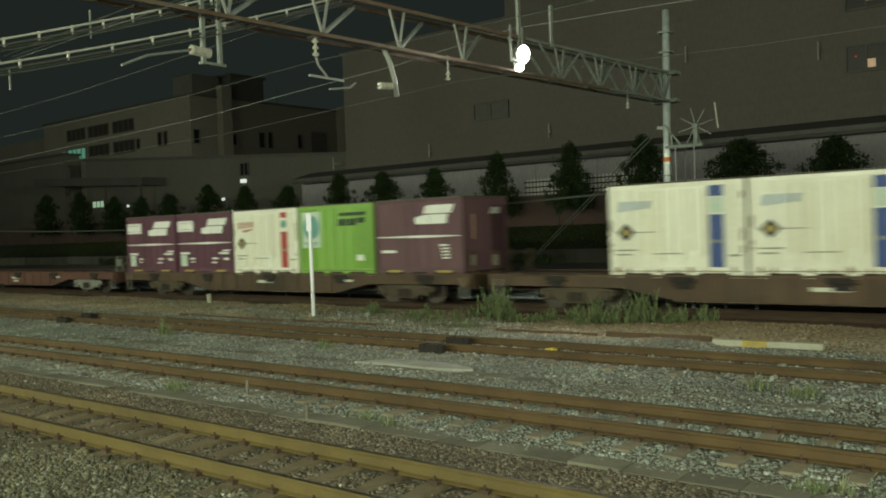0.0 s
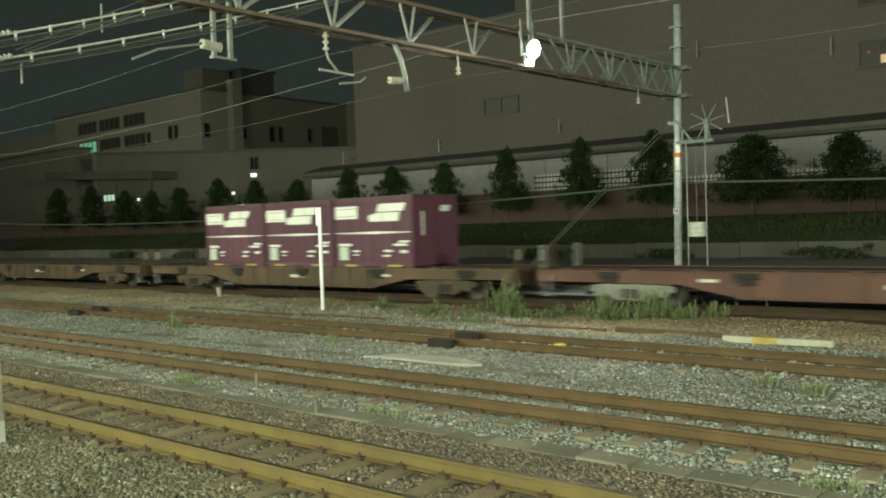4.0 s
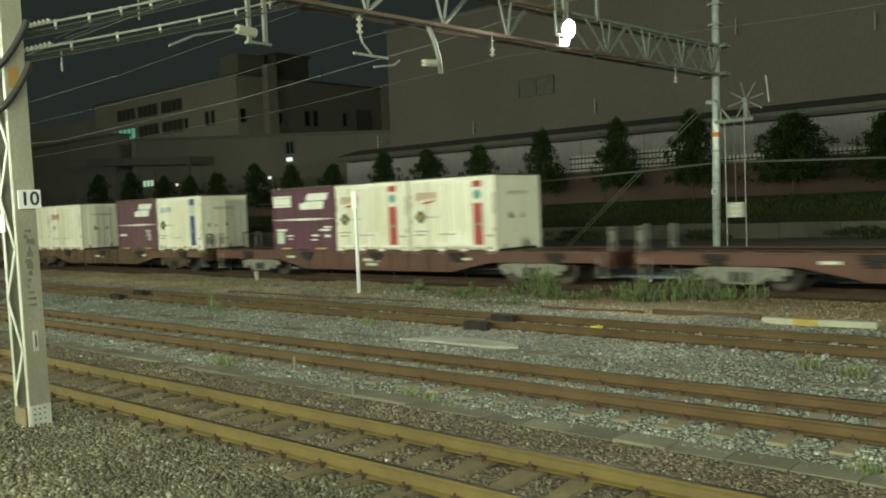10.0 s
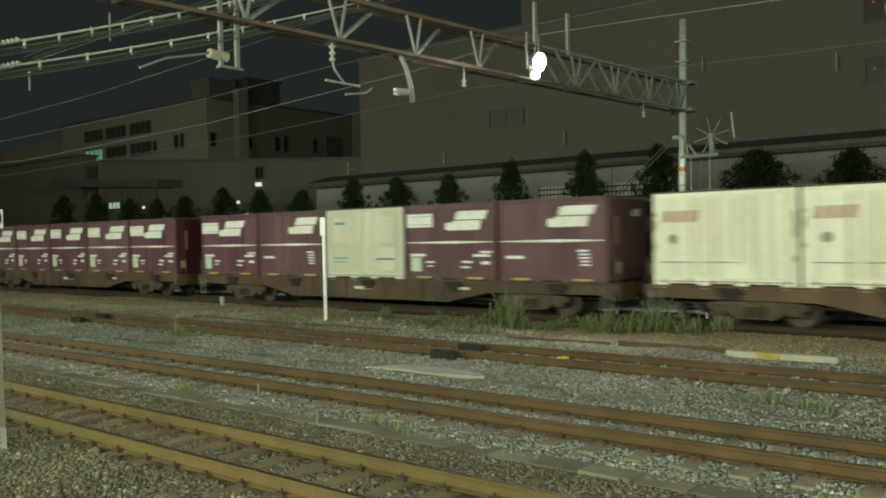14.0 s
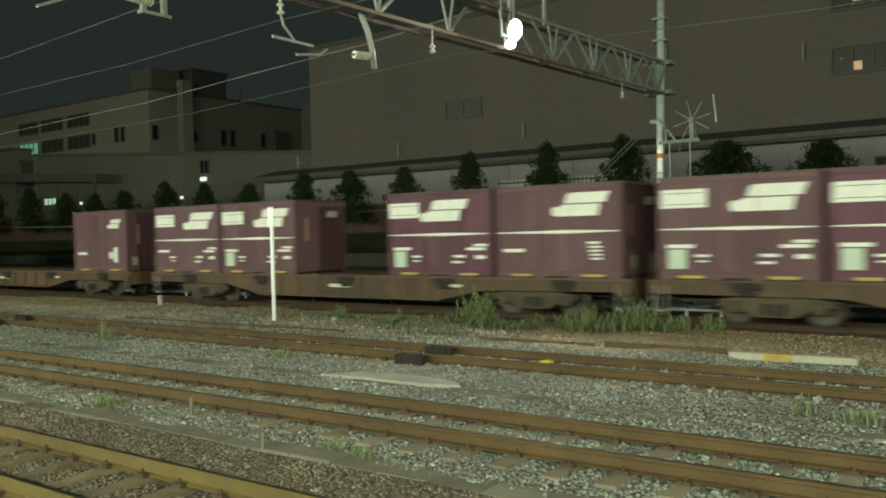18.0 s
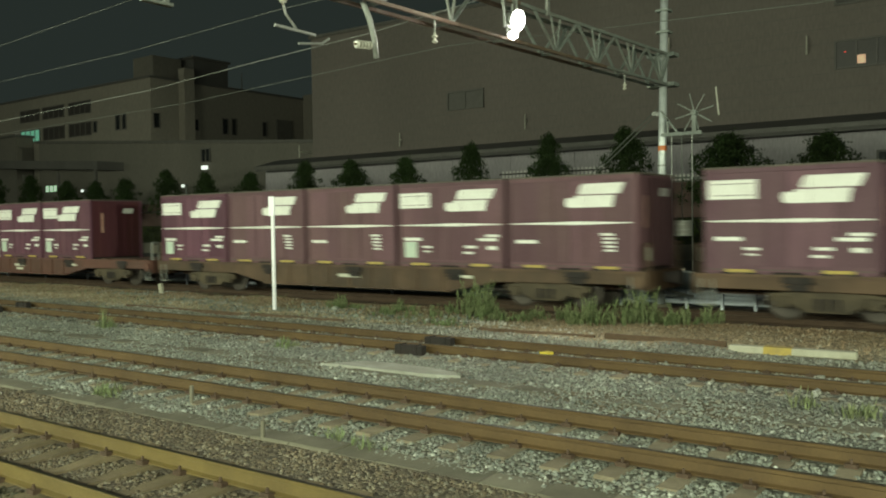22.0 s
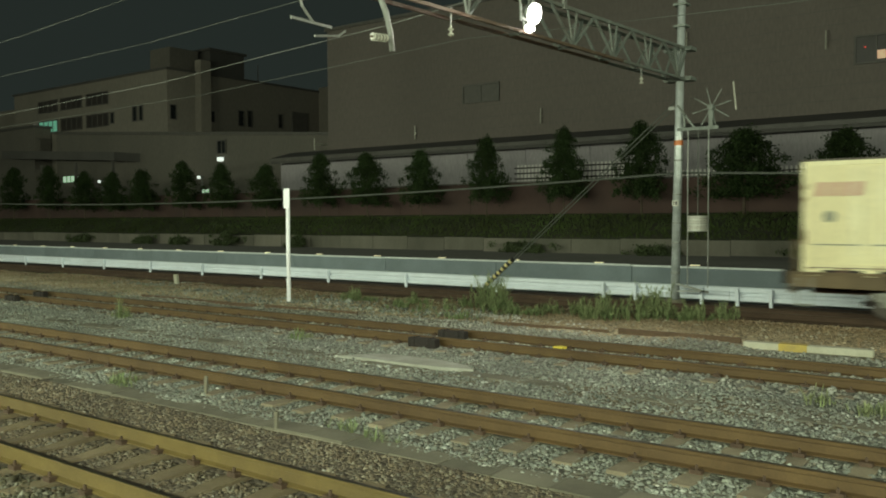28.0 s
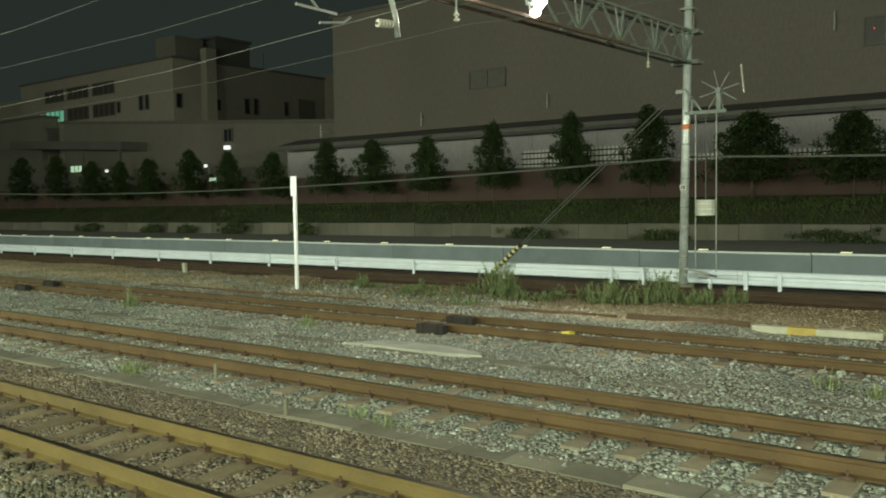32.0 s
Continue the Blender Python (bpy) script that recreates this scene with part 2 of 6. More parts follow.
RUST = (0.10, 0.045, 0.022)
M = {
    "maroon": mat("maroon_paint", (0.130, 0.053, 0.080), (0.106, 0.043, 0.066), 0.5, 0, 1.3, 40, 0.08, 0.16, (0.145, 0.070, 0.076), 0.45, spec=0.2, streak=0.35),
    "maroon2": mat("faded_maroon_paint", (0.150, 0.078, 0.093), (0.124, 0.063, 0.077), 0.55, 0, 1.3, 40, 0.08, 0.16, (0.16, 0.10, 0.09), 0.5, spec=0.2, streak=0.35),
    "maroon3": mat("chalky_mauve_paint", (0.158, 0.084, 0.106), (0.13, 0.068, 0.088), 0.6, 0, 1.3, 40, 0.08, 0.12, (0.175, 0.115, 0.118), 0.5, spec=0.2, streak=0.35),
    "redend": mat("red_end_door_paint", (0.095, 0.026, 0.035), (0.075, 0.021, 0.029), 0.5, 0, 1.5, 40, 0.08, 0.1, RUST, 0.3, streak=0.35),
    "cream": mat("cream_white_paint", (0.92, 0.91, 0.79), (0.88, 0.86, 0.73), 0.4, 0, 1.2, 40, 0.1, 0.05, (0.55, 0.47, 0.30), 0.5, streak=0.3),
    "yellowcream": mat("yellowed_cream_paint", (0.80, 0.74, 0.45), (0.74, 0.67, 0.40), 0.45, 0, 1.2, 40, 0.08, 0.05, (0.52, 0.43, 0.24), 0.4, streak=0.25),
    "greywhite": mat("greyish_white_paint", (0.66, 0.66, 0.54), (0.60, 0.60, 0.48), 0.5, 0, 1.2, 40, 0.08, 0.05, (0.4, 0.37, 0.27), 0.3, streak=0.3),
    "lime": mat("lime_green_paint", (0.23, 0.46, 0.05), (0.19, 0.40, 0.045), 0.45, 0, 1.2, 40, 0.08, 0.03, (0.2, 0.28, 0.08), 0.3, streak=0.35),
    "darkedge": mat("dark_edge_paint", (0.10, 0.088, 0.07), (0.07, 0.06, 0.05), 0.75, 0, 3, 40, 0.15, 0.1, (0.16, 0.13, 0.09), 0.5),
    "green": mat("dark_green_paint", (0.035, 0.15, 0.075), (0.028, 0.12, 0.06), 0.5, 0, 1.3, 40, 0.08, 0.05, RUST, 0.25, streak=0.35),
    "white": mat("white_marking", (0.86, 0.86, 0.80), (0.80, 0.80, 0.74), 0.5, 0, 5, 60, 0.05, 0.0, (0.5, 0.45, 0.42), 0.25),
    "sticker": mat("pale_green_sticker", (0.50, 0.62, 0.52), (0.6, 0.66, 0.55), 0.5, 0, 8, 60, 0.05),
    "yellow": mat("yellow_marking", (0.52, 0.39, 0.085), (0.44, 0.32, 0.07), 0.55, 0, 8, 60, 0.08, 0, (0.26, 0.2, 0.1), 0.5),
    "paleyellow": mat("pale_yellow_sleeve", (0.70, 0.60, 0.26), (0.62, 0.53, 0.23), 0.5, 0, 8, 60, 0.05),
    "paleblue": mat("pale_blue_marking", (0.34, 0.42, 0.50), (0.40, 0.47, 0.53), 0.5, 0, 4, 60, 0.05),
    "ochre": mat("worn_ochre_patch", (0.42, 0.22, 0.045), (0.33, 0.19, 0.05), 0.6, 0, 6, 60, 0.1, 0, (0.25, 0.22, 0.15), 0.5),
    "smalltext": mat("dull_grey_lettering", (0.26, 0.26, 0.19), (0.33, 0.33, 0.25), 0.6, 0, 6, 60, 0.05),
    "red": mat("red_marking", (0.45, 0.05, 0.03), (0.38, 0.045, 0.03), 0.5, 0, 4, 60, 0.05),
    "stain": mat("olive_run_stain", (0.62, 0.56, 0.34), (0.72, 0.68, 0.48), 0.6, 0, 2, 40, 0.05, 0.12),
    "stencil": mat("faded_stencil_paint", (0.13, 0.13, 0.10), (0.18, 0.18, 0.14), 0.8, 0, 9, 60, 0.1),
    "rusttan": mat("rusty_tan_base_paint", (0.30, 0.19, 0.10), (0.20, 0.115, 0.06), 0.7, 0, 2.2, 50, 0.15, 0.1, (0.45, 0.36, 0.24), 0.6),
    "orange": mat("orange_marking", (0.55, 0.16, 0.03), (0.5, 0.14, 0.03), 0.5, 0, 4, 60, 0.05),
    "pink": mat("faded_red_marking", (0.50, 0.27, 0.20), (0.54, 0.33, 0.25), 0.5, 0, 4, 60, 0.05),
    "blue": mat("blue_marking", (0.03, 0.07, 0.26), (0.025, 0.06, 0.21), 0.5, 0, 4, 60, 0.05),
    "teal": mat("teal_marking", (0.10, 0.30, 0.27), (0.14, 0.36, 0.32), 0.5, 0, 4, 60, 0.05),
    "black": mat("black_marking", (0.012, 0.012, 0.012), (0.02, 0.02, 0.02), 0.6, 0, 4, 60, 0.05),
    "darkgreen": mat("dark_green_marking", (0.02, 0.05, 0.02), (0.03, 0.06, 0.02), 0.6, 0, 4, 60, 0.05),
    "sill": mat("red_brown_wagon_paint", (0.13, 0.052, 0.035), (0.10, 0.043, 0.03), 0.65, 0, 1.2, 45, 0.15, 0.1, (0.065, 0.038, 0.025), 0.7, streak=0.6),
    "sill2": mat("brown_wagon_paint", (0.130, 0.076, 0.040), (0.085, 0.05, 0.027), 0.7, 0, 0.9, 45, 0.2, 0.18, (0.038, 0.028, 0.017), 0.8, streak=0.6),
    "deck": mat("wagon_deck_steel", (0.09, 0.05, 0.033), (0.065, 0.038, 0.028), 0.75, 0, 2.5, 50, 0.2, 0.1, RUST, 0.5),
    "bogie": mat("greasy_brown_bogie", (0.095, 0.072, 0.040), (0.065, 0.05, 0.03), 0.75, 0.1, 4, 50, 0.2, 0.1, (0.035, 0.028, 0.018), 0.6),
    "bogie2": mat("light_grey_bogie", (0.26, 0.26, 0.22), (0.19, 0.19, 0.16), 0.65, 0.1, 4, 50, 0.2, 0.1, (0.09, 0.07, 0.05), 0.6),
    "dark": mat("dark_underframe_steel", (0.03, 0.022, 0.018), (0.02, 0.017, 0.015), 0.8, 0.1, 4, 50, 0.2),
    "wheel": mat("worn_wheel_steel", (0.10, 0.085, 0.07), (0.07, 0.06, 0.05), 0.55, 0.5, 5, 50, 0.1),
    "rail_yellow": mat("ochre_dusted_rail_steel", (0.165, 0.120, 0.038), (0.13, 0.094, 0.03), 0.6, 0.1, 1.6, 50, 0.15, 0.05, (0.08, 0.052, 0.022), 0.5),
    "rail_rust": mat("rusted_rail_steel", (0.130, 0.080, 0.029), (0.10, 0.061, 0.023), 0.75, 0.1, 1.6, 50, 0.2, 0.05, (0.06, 0.036, 0.017), 0.6),
    "rail_dark": mat("dark_rusted_rail_steel", (0.062, 0.035, 0.018), (0.046, 0.026, 0.014), 0.8, 0.1, 2, 50, 0.15),
    "rail_head": mat("dark_rail_head_steel", (0.05, 0.043, 0.028), (0.035, 0.03, 0.02), 0.5, 0.5, 3, 50, 0.05),
    "windowbrown": mat("dim_brown_window_glass", (0.05, 0.042, 0.036), (0.038, 0.033, 0.03), 0.4, 0, 0.5, 10, 0.0),
    "sleeper": mat("dusty_concrete_sleeper", (0.21, 0.165, 0.095), (0.16, 0.125, 0.072), 0.9, 0, 5, 70, 0.35, 0.15, (0.09, 0.068, 0.044), 0.5),
    "sleeper2": mat("grey_concrete_sleeper", (0.30, 0.255, 0.17), (0.24, 0.20, 0.135), 0.9, 0, 5, 70, 0.35, 0.2, (0.11, 0.088, 0.06), 0.5),
    "clip": mat("rusty_fastening_steel", (0.11, 0.07, 0.045), (0.07, 0.045, 0.03), 0.7, 0.3, 12, 70, 0.2),
    "trough": mat("soil_dusted_trough_concrete", (0.215, 0.20, 0.145), (0.155, 0.145, 0.105), 0.95, 0, 1.6, 70, 0.35, 0.22, (0.10, 0.09, 0.06), 0.75),
    "paleslab": mat("pale_concrete_slab", (0.46, 0.47, 0.40), (0.34, 0.345, 0.285), 0.9, 0, 2.5, 70, 0.6, 0.05, (0.2, 0.19, 0.145), 0.6),
    "beam": mat("painted_concrete_beam", (0.52, 0.51, 0.40), (0.44, 0.43, 0.33), 0.8, 0, 4, 70, 0.25, 0, (0.30, 0.26, 0.17), 0.5),
    "post": mat("white_post_paint", (0.90, 0.90, 0.93), (0.86, 0.86, 0.89), 0.35, 0, 6, 60, 0.04),
    "galv": mat("galvanised_steel", (0.30, 0.31, 0.285), (0.23, 0.24, 0.215), 0.5, 0.2, 4, 60, 0.1, 0.06, (0.15, 0.14, 0.115), 0.45),
    "galvdark": mat("darker_galvanised_steel", (0.21, 0.235, 0.21), (0.17, 0.19, 0.17), 0.6, 0.2, 4, 60, 0.1, 0.06, (0.16, 0.12, 0.085), 0.4),
    "trussrust": mat("rusting_truss_steel", (0.15, 0.115, 0.08), (0.12, 0.08, 0.052), 0.75, 0.1, 2.2, 60, 0.15, 0.08, (0.10, 0.045, 0.022), 0.7),
    "mastgrey": mat("mast_grey_steel", (0.59, 0.63, 0.62), (0.39, 0.42, 0.41), 0.32, 0.25, 3.5, 60, 0.1, 0, (0.4, 0.4, 0.36), 0.35),
    "column": mat("grimy_column_steel", (0.40, 0.39, 0.315), (0.31, 0.30, 0.24), 0.7, 0.05, 1.6, 60, 0.15, 0.04, (0.16, 0.12, 0.08), 0.6, streak=0.35),
    "lattice": mat("pale_lattice_steel", (0.60, 0.60, 0.53), (0.50, 0.50, 0.44), 0.5, 0.1, 5, 60, 0.1, 0.04, (0.28, 0.22, 0.16), 0.4),
    "porcelain": mat("porcelain_insulator", (0.43, 0.42, 0.35), (0.36, 0.35, 0.29), 0.25, 0, 6, 60, 0.03),
    "cable": mat("black_cable_sleeve", (0.02, 0.02, 0.018), (0.03, 0.03, 0.026), 0.55, 0, 8, 60, 0.1),
    "wire": mat("weathered_wire", (0.105, 0.112, 0.096), (0.08, 0.087, 0.075), 0.6, 0.2, 8, 60, 0.05),
    "wiredark": mat("dark_wire", (0.09, 0.10, 0.085), (0.07, 0.075, 0.065), 0.6, 0.3, 8, 60, 0.05),
    # bluish lamp light is put into the guard rail and barrier colours
    "guard": mat("blue_lit_white_guard_paint", (0.72, 0.78, 0.84), (0.66, 0.72, 0.78), 0.45, 0, 1.5, 60, 0.05, 0.02, (0.46, 0.48, 0.5), 0.3),
    "barrier": mat("blue_lit_grey_barrier_concrete", (0.165, 0.20, 0.215), (0.14, 0.17, 0.182), 0.85, 0, 1.2, 60, 0.15, 0.05, (0.10, 0.12, 0.125), 0.5),
    "barriertop": mat("lit_edge_barrier_cap", (0.66, 0.70, 0.68), (0.58, 0.62, 0.60), 0.8, 0, 2, 60, 0.15),
    # barrier reflectors: the light they return is put in as emission
    "reflector": mat("self_lit_yellow_reflector", (0.95, 0.88, 0.6), (0.9, 0.82, 0.5), 0.25, 0, 9, 60, 0.02, emit=0.5),
    "bankgrass": mat("dark_bank_grass", (0.042, 0.062, 0.016), (0.032, 0.040, 0.013), 0.85, 0, 0.35, 20, 0.1, 0.4, island=True, spec=0.2),
    "asphalt": mat("dark_asphalt", (0.062, 0.06, 0.054), (0.05, 0.049, 0.044), 0.9, 0, 2, 80, 0.3),
    "lowwall": mat("stained_retaining_concrete", (0.165, 0.152, 0.122), (0.13, 0.122, 0.096), 0.9, 0, 0.7, 40, 0.25, 0.16, (0.06, 0.062, 0.044), 0.75, streak=0.4),
    "redwall": mat("dark_red_brick_wall", (0.076, 0.044, 0.036), (0.060, 0.035, 0.029), 0.9, 0, 0.5, 40, 0.2, 0, (0.05, 0.038, 0.032), 0.6),
    "bank": mat("grassy_bank", (0.030, 0.033, 0.018), (0.022, 0.025, 0.014), 0.95, 0, 1.1, 25, 0.6, 0, (0.04, 0.032, 0.02), 0.6),
    "leaf": mat("dark_evergreen_leaf", (0.026, 0.047, 0.013), (0.021, 0.034, 0.010), 0.8, 0, 2, 20, 0.1, 0.35, island=True, spec=0.2),
    "bushleaf": mat("dull_green_bush_leaf", (0.060, 0.085, 0.028), (0.045, 0.062, 0.022), 0.7, 0, 2, 20, 0.1, 0.4, island=True),
    "bark": mat("tree_bark", (0.08, 0.06, 0.04), (0.06, 0.045, 0.03), 0.9, 0, 6, 40, 0.4),
    "weed": mat("green_weed_leaf", (0.17, 0.235, 0.095), (0.225, 0.25, 0.125), 0.7, 0, 1.2, 20, 0.1, 0.45, island=True),
    "straw": mat("dry_grass", (0.26, 0.20, 0.10), (0.19, 0.145, 0.072), 0.8, 0, 3, 20, 0.1, 0.35, island=True),
    "factory": mat("brown_grey_cladding", (0.150, 0.128, 0.112), (0.132, 0.114, 0.10), 0.85, 0, 0.12, 8, 0.1, 0, (0.117, 0.102, 0.087), 0.5, streak=0.3),
    "factory2": mat("tan_render", (0.225, 0.20, 0.165), (0.204, 0.184, 0.152), 0.9, 0, 0.12, 8, 0.1, 0, (0.16, 0.147, 0.123), 0.4, streak=0.3),
    "annex": mat("grey_annex_cladding", (0.146, 0.132, 0.111), (0.127, 0.117, 0.098), 0.9, 0, 0.2, 8, 0.1, 0, (0.096, 0.09, 0.077), 0.5, streak=0.3),
    "whitewall": mat("pale_shed_cladding", (0.35, 0.325, 0.335), (0.315, 0.293, 0.305), 0.8, 0, 0.25, 10, 0.1, 0.04, (0.225, 0.21, 0.218), 0.5, streak=0.3),
    "roof": mat("dark_canopy_roof", (0.085, 0.08, 0.073), (0.07, 0.066, 0.06), 0.8, 0, 0.3, 10, 0.1),
    "glassdark": mat("dark_window_glass", (0.012, 0.014, 0.014), (0.02, 0.022, 0.022), 0.15, 0, 0.5, 10, 0.0),
    "frame": mat("grey_window_frame", (0.105, 0.098, 0.086), (0.086, 0.08, 0.07), 0.6, 0, 2, 20, 0.05),
    "picket": mat("pale_fence_paint", (0.66, 0.63, 0.60), (0.54, 0.51, 0.48), 0.7, 0, 2, 30, 0.1),
    "platform": mat("platform_concrete", (0.3, 0.29, 0.26), (0.25, 0.24, 0.215), 0.9, 0, 0.8, 40, 0.2),
    "lamp_glow": mat("lit_floodlight_glass", (1.0, 0.99, 0.93), (1.0, 0.99, 0.93), 0.4, 0, 3, 20, 0, emit=30.0),
    "glow_white": mat("lit_lamp", (0.9, 1.0, 0.92), (0.9, 1.0, 0.92), 0.4, 0, 3, 20, 0, emit=1.5),
    "glow_green": mat("lit_green_window", (0.25, 0.7, 0.5), (0.25, 0.7, 0.5), 0.4, 0, 3, 20, 0, emit=0.35),
    "glow_room": mat("lit_room_window", (0.6, 0.9, 0.62), (0.6, 0.9, 0.62), 0.4, 0, 3, 20, 0, emit=0.8),
    "glow_warm": mat("warm_lit_window", (1.0, 0.66, 0.42), (0.7, 0.4, 0.25), 0.4, 0, 3, 20, 0, emit=0.4),
    "glow_red": mat("red_signal_lamp", (1.0, 0.08, 0.05), (1.0, 0.08, 0.05), 0.4, 0, 3, 20, 0, emit=1.0),
}

# ---- ground ----
TRACKS = {"near": 5.181, "second": 8.723, "third": 13.195, "freight": 21.71}
FREIGHT_Z = -0.17      # the freight track lies a little lower than the others
ROAD_Z = 0.45


def smooth(a, b, x):
    t = min(1, max(0, (x - a) / (b - a)))
    return t * t * (3 - 2 * t)


def ground_height(x, y):
    z = -0.208
    z += 0.032 * smooth(4.6, 4.35, y)
    z += 0.055 * smooth(12.0, 12.5, y) * smooth(15.4, 14.9, y) + 0.024 * smooth(7.5, 7.9, y) * smooth(10.2, 9.8, y)
    z += 0.05 * smooth(20.4, 20.8, y) * smooth(23.0, 22.6, y) + FREIGHT_Z * smooth(18.9, 20.4, y)
    strip = smooth(14.5, 15.6, y) * smooth(19.9, 19.0, y)
    lumps = noise.noise((x * 0.35, y * 0.7, 3.1)) * 0.10 + noise.noise((x * 1.1, y * 1.4, 7.7)) * 0.05
    z += strip * (0.085 + lumps)
    z += 0.016 * noise.noise((x * 0.9, y * 0.9, 1.3)) + 0.012 * noise.noise((x * 4, y * 4, 5.0))
    return z


def build_ground():
    xs = list(np.arange(-64, 12.01, 0.4))
    ys = list(np.arange(-3.0, 24.9, 0.3))
    xs = [-2500, -300, -120] + xs + [60, 300, 2500]
    ys = [-2500, -300, -40] + ys + [25.3]
    verts = [(x, y, ground_height(x, y) if -65 < x < 13 and -3 <= y <= 25 else -0.235 if y < 24 else -0.235 + FREIGHT_Z) for y in ys for x in xs]
    nx = len(xs)
    faces = [(j * nx + i, j * nx + i + 1, (j + 1) * nx + i + 1, (j + 1) * nx + i) for j in range(len(ys) - 1) for i in range(nx - 1)]
    # the raised road, its far verge and the factory terrace carry the sheet on to the horizon
    for y, z in ((25.32, ROAD_Z), (35.0, ROAD_Z), (35.1, 1.06), (37.2, 2.05), (39.0, 2.25), (39.4, 2.7), (300, 2.7), (2500, 2.7)):
        n = len(verts)
        verts += [(x, y, z) for x in xs]
        faces += [(n - nx + i, n - nx + i + 1, n + i + 1, n + i) for i in range(nx - 1)]
    me = bpy.data.meshes.new("ground")
    me.from_pydata(verts, [], faces)
    for m in (ground_material(), M["asphalt"], M["bank"]):
        me.materials.append(m)
    for p in me.polygons:
        y = p.center.y
        p.material_index = 0 if y < 25.31 else 1 if y < 35.05 else 2 if y < 39.2 else 1
        p.use_smooth = True
    return tagged(new("ground", me), "railway yard ground of grey ballast and brown soil", "ground", kind="structure")


def ground_material():
    m = bpy.data.materials.new("ballast_and_soil")
    m.use_nodes = True
    nt = m.node_tree
    N, L = nt.nodes, nt.links
    bsdf = N["Principled BSDF"]
    bsdf.inputs["Roughness"].default_value = 0.95
    tex = N.new("ShaderNodeTexCoord")
    sep = N.new("ShaderNodeSeparateXYZ")
    L.new(tex.outputs["Object"], sep.inputs[0])
    wob = N.new("ShaderNodeTexNoise")
    wob.inputs["Scale"].default_value, wob.inputs["Detail"].default_value = 0.8, 5
    L.new(tex.outputs["Object"], wob.inputs["Vector"])
    shift = N.new("ShaderNodeMath")
    shift.operation = "MULTIPLY_ADD"
    shift.inputs[1].default_value, shift.inputs[2].default_value = 2.2, -1.1
    L.new(wob.outputs["Fac"], shift.inputs[0])
    y = N.new("ShaderNodeMath")
    L.new(sep.outputs[1], y.inputs[0])
    L.new(shift.outputs[0], y.inputs[1])
    scaled = N.new("ShaderNodeMapRange")
    scaled.inputs[1].default_value, scaled.inputs[2].default_value = 0.0, 25.0
    L.new(y.outputs[0], scaled.inputs[0])
    ramp = N.new("ShaderNodeValToRGB")
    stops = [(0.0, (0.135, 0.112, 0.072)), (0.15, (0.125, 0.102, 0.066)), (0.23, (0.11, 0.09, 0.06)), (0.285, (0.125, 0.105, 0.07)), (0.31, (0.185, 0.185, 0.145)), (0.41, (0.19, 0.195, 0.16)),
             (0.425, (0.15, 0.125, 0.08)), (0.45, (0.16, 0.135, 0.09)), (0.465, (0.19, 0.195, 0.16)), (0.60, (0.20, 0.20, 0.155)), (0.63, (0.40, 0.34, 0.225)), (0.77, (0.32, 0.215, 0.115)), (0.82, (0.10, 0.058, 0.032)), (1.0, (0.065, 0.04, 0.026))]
    els = ramp.color_ramp.elements
    while len(els) < len(stops):
        els.new(0.5)
    for e, (p, c) in zip(els, stops):
        e.position, e.color = p, (*c, 1)
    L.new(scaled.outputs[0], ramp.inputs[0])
    stone = N.new("ShaderNodeTexVoronoi")
    stone.inputs["Scale"].default_value = 19
    L.new(tex.outputs["Object"], stone.inputs["Vector"])
    tone = N.new("ShaderNodeSeparateColor")
    L.new(stone.outputs["Color"], tone.inputs[0])
    rng = N.new("ShaderNodeMapRange")
    rng.inputs[3].default_value, rng.inputs[4].default_value = 0.45, 1.5
    L.new(tone.outputs[0], rng.inputs[0])
    mul = N.new("ShaderNodeMix")
    mul.data_type, mul.blend_type = "RGBA", "MULTIPLY"
    mul.inputs[0].default_value = 1
    L.new(ramp.outputs[0], mul.inputs[6])
    L.new(rng.outputs[0], mul.inputs[7])
    L.new(mul.outputs[2], bsdf.inputs["Base Color"])
    bump = N.new("ShaderNodeBump")
    bump.invert = True
    bump.inputs["Strength"].default_value, bump.inputs["Distance"].default_value = 1.0, 0.03
    L.new(stone.outputs["Distance"], bump.inputs["Height"])
    L.new(bump.outputs[0], bsdf.inputs["Normal"])
    return m


build_ground()


# ---- tracks ----
RAIL_PROFILE = [(-0.060, -0.153), (0.060, -0.153), (0.060, -0.142), (0.012, -0.126), (0.009, -0.045), (0.032, -0.034), (0.033, -0.008), (0.024, 0.0),
                (-0.024, 0.0), (-0.033, -0.008), (-0.032, -0.034), (-0.009, -0.045), (-0.012, -0.126), (-0.060, -0.142)]
SLEEPER_STEP = 0.58


def rail_mesh(name, length, widen=1.0):
    g = Geo()
    g.prism([(y * widen, z) for y, z in RAIL_PROFILE], "x", 0, length)
    return g.mesh(name)


def sleeper_mesh():
    """Prestressed concrete sleeper: sloping shoulders, slightly waisted."""
    g = Geo()
    secs = [(-1.0, 0.10, 0.0), (-0.35, 0.10, 0.0), (0.0, 0.085, -0.03), (0.35, 0.10, 0.0), (1.0, 0.10, 0.0)]
    for y, w, dz in secs:
        g.v += [(-w - 0.03, y, -0.34), (w + 0.03, y, -0.34), (w, y, -0.165 + dz), (-w, y, -0.165 + dz)]
    for k in range(len(secs) - 1):
        a = 4 * k
        g.f += [(a + i, a + (i + 1) % 4, a + 4 + (i + 1) % 4, a + 4 + i) for i in range(4)]
    g.f += [(0, 1, 2, 3), (4 * len(secs) - 4, 4 * len(secs) - 3, 4 * len(secs) - 2, 4 * len(secs) - 1)]
    return g.mesh("sleeper")


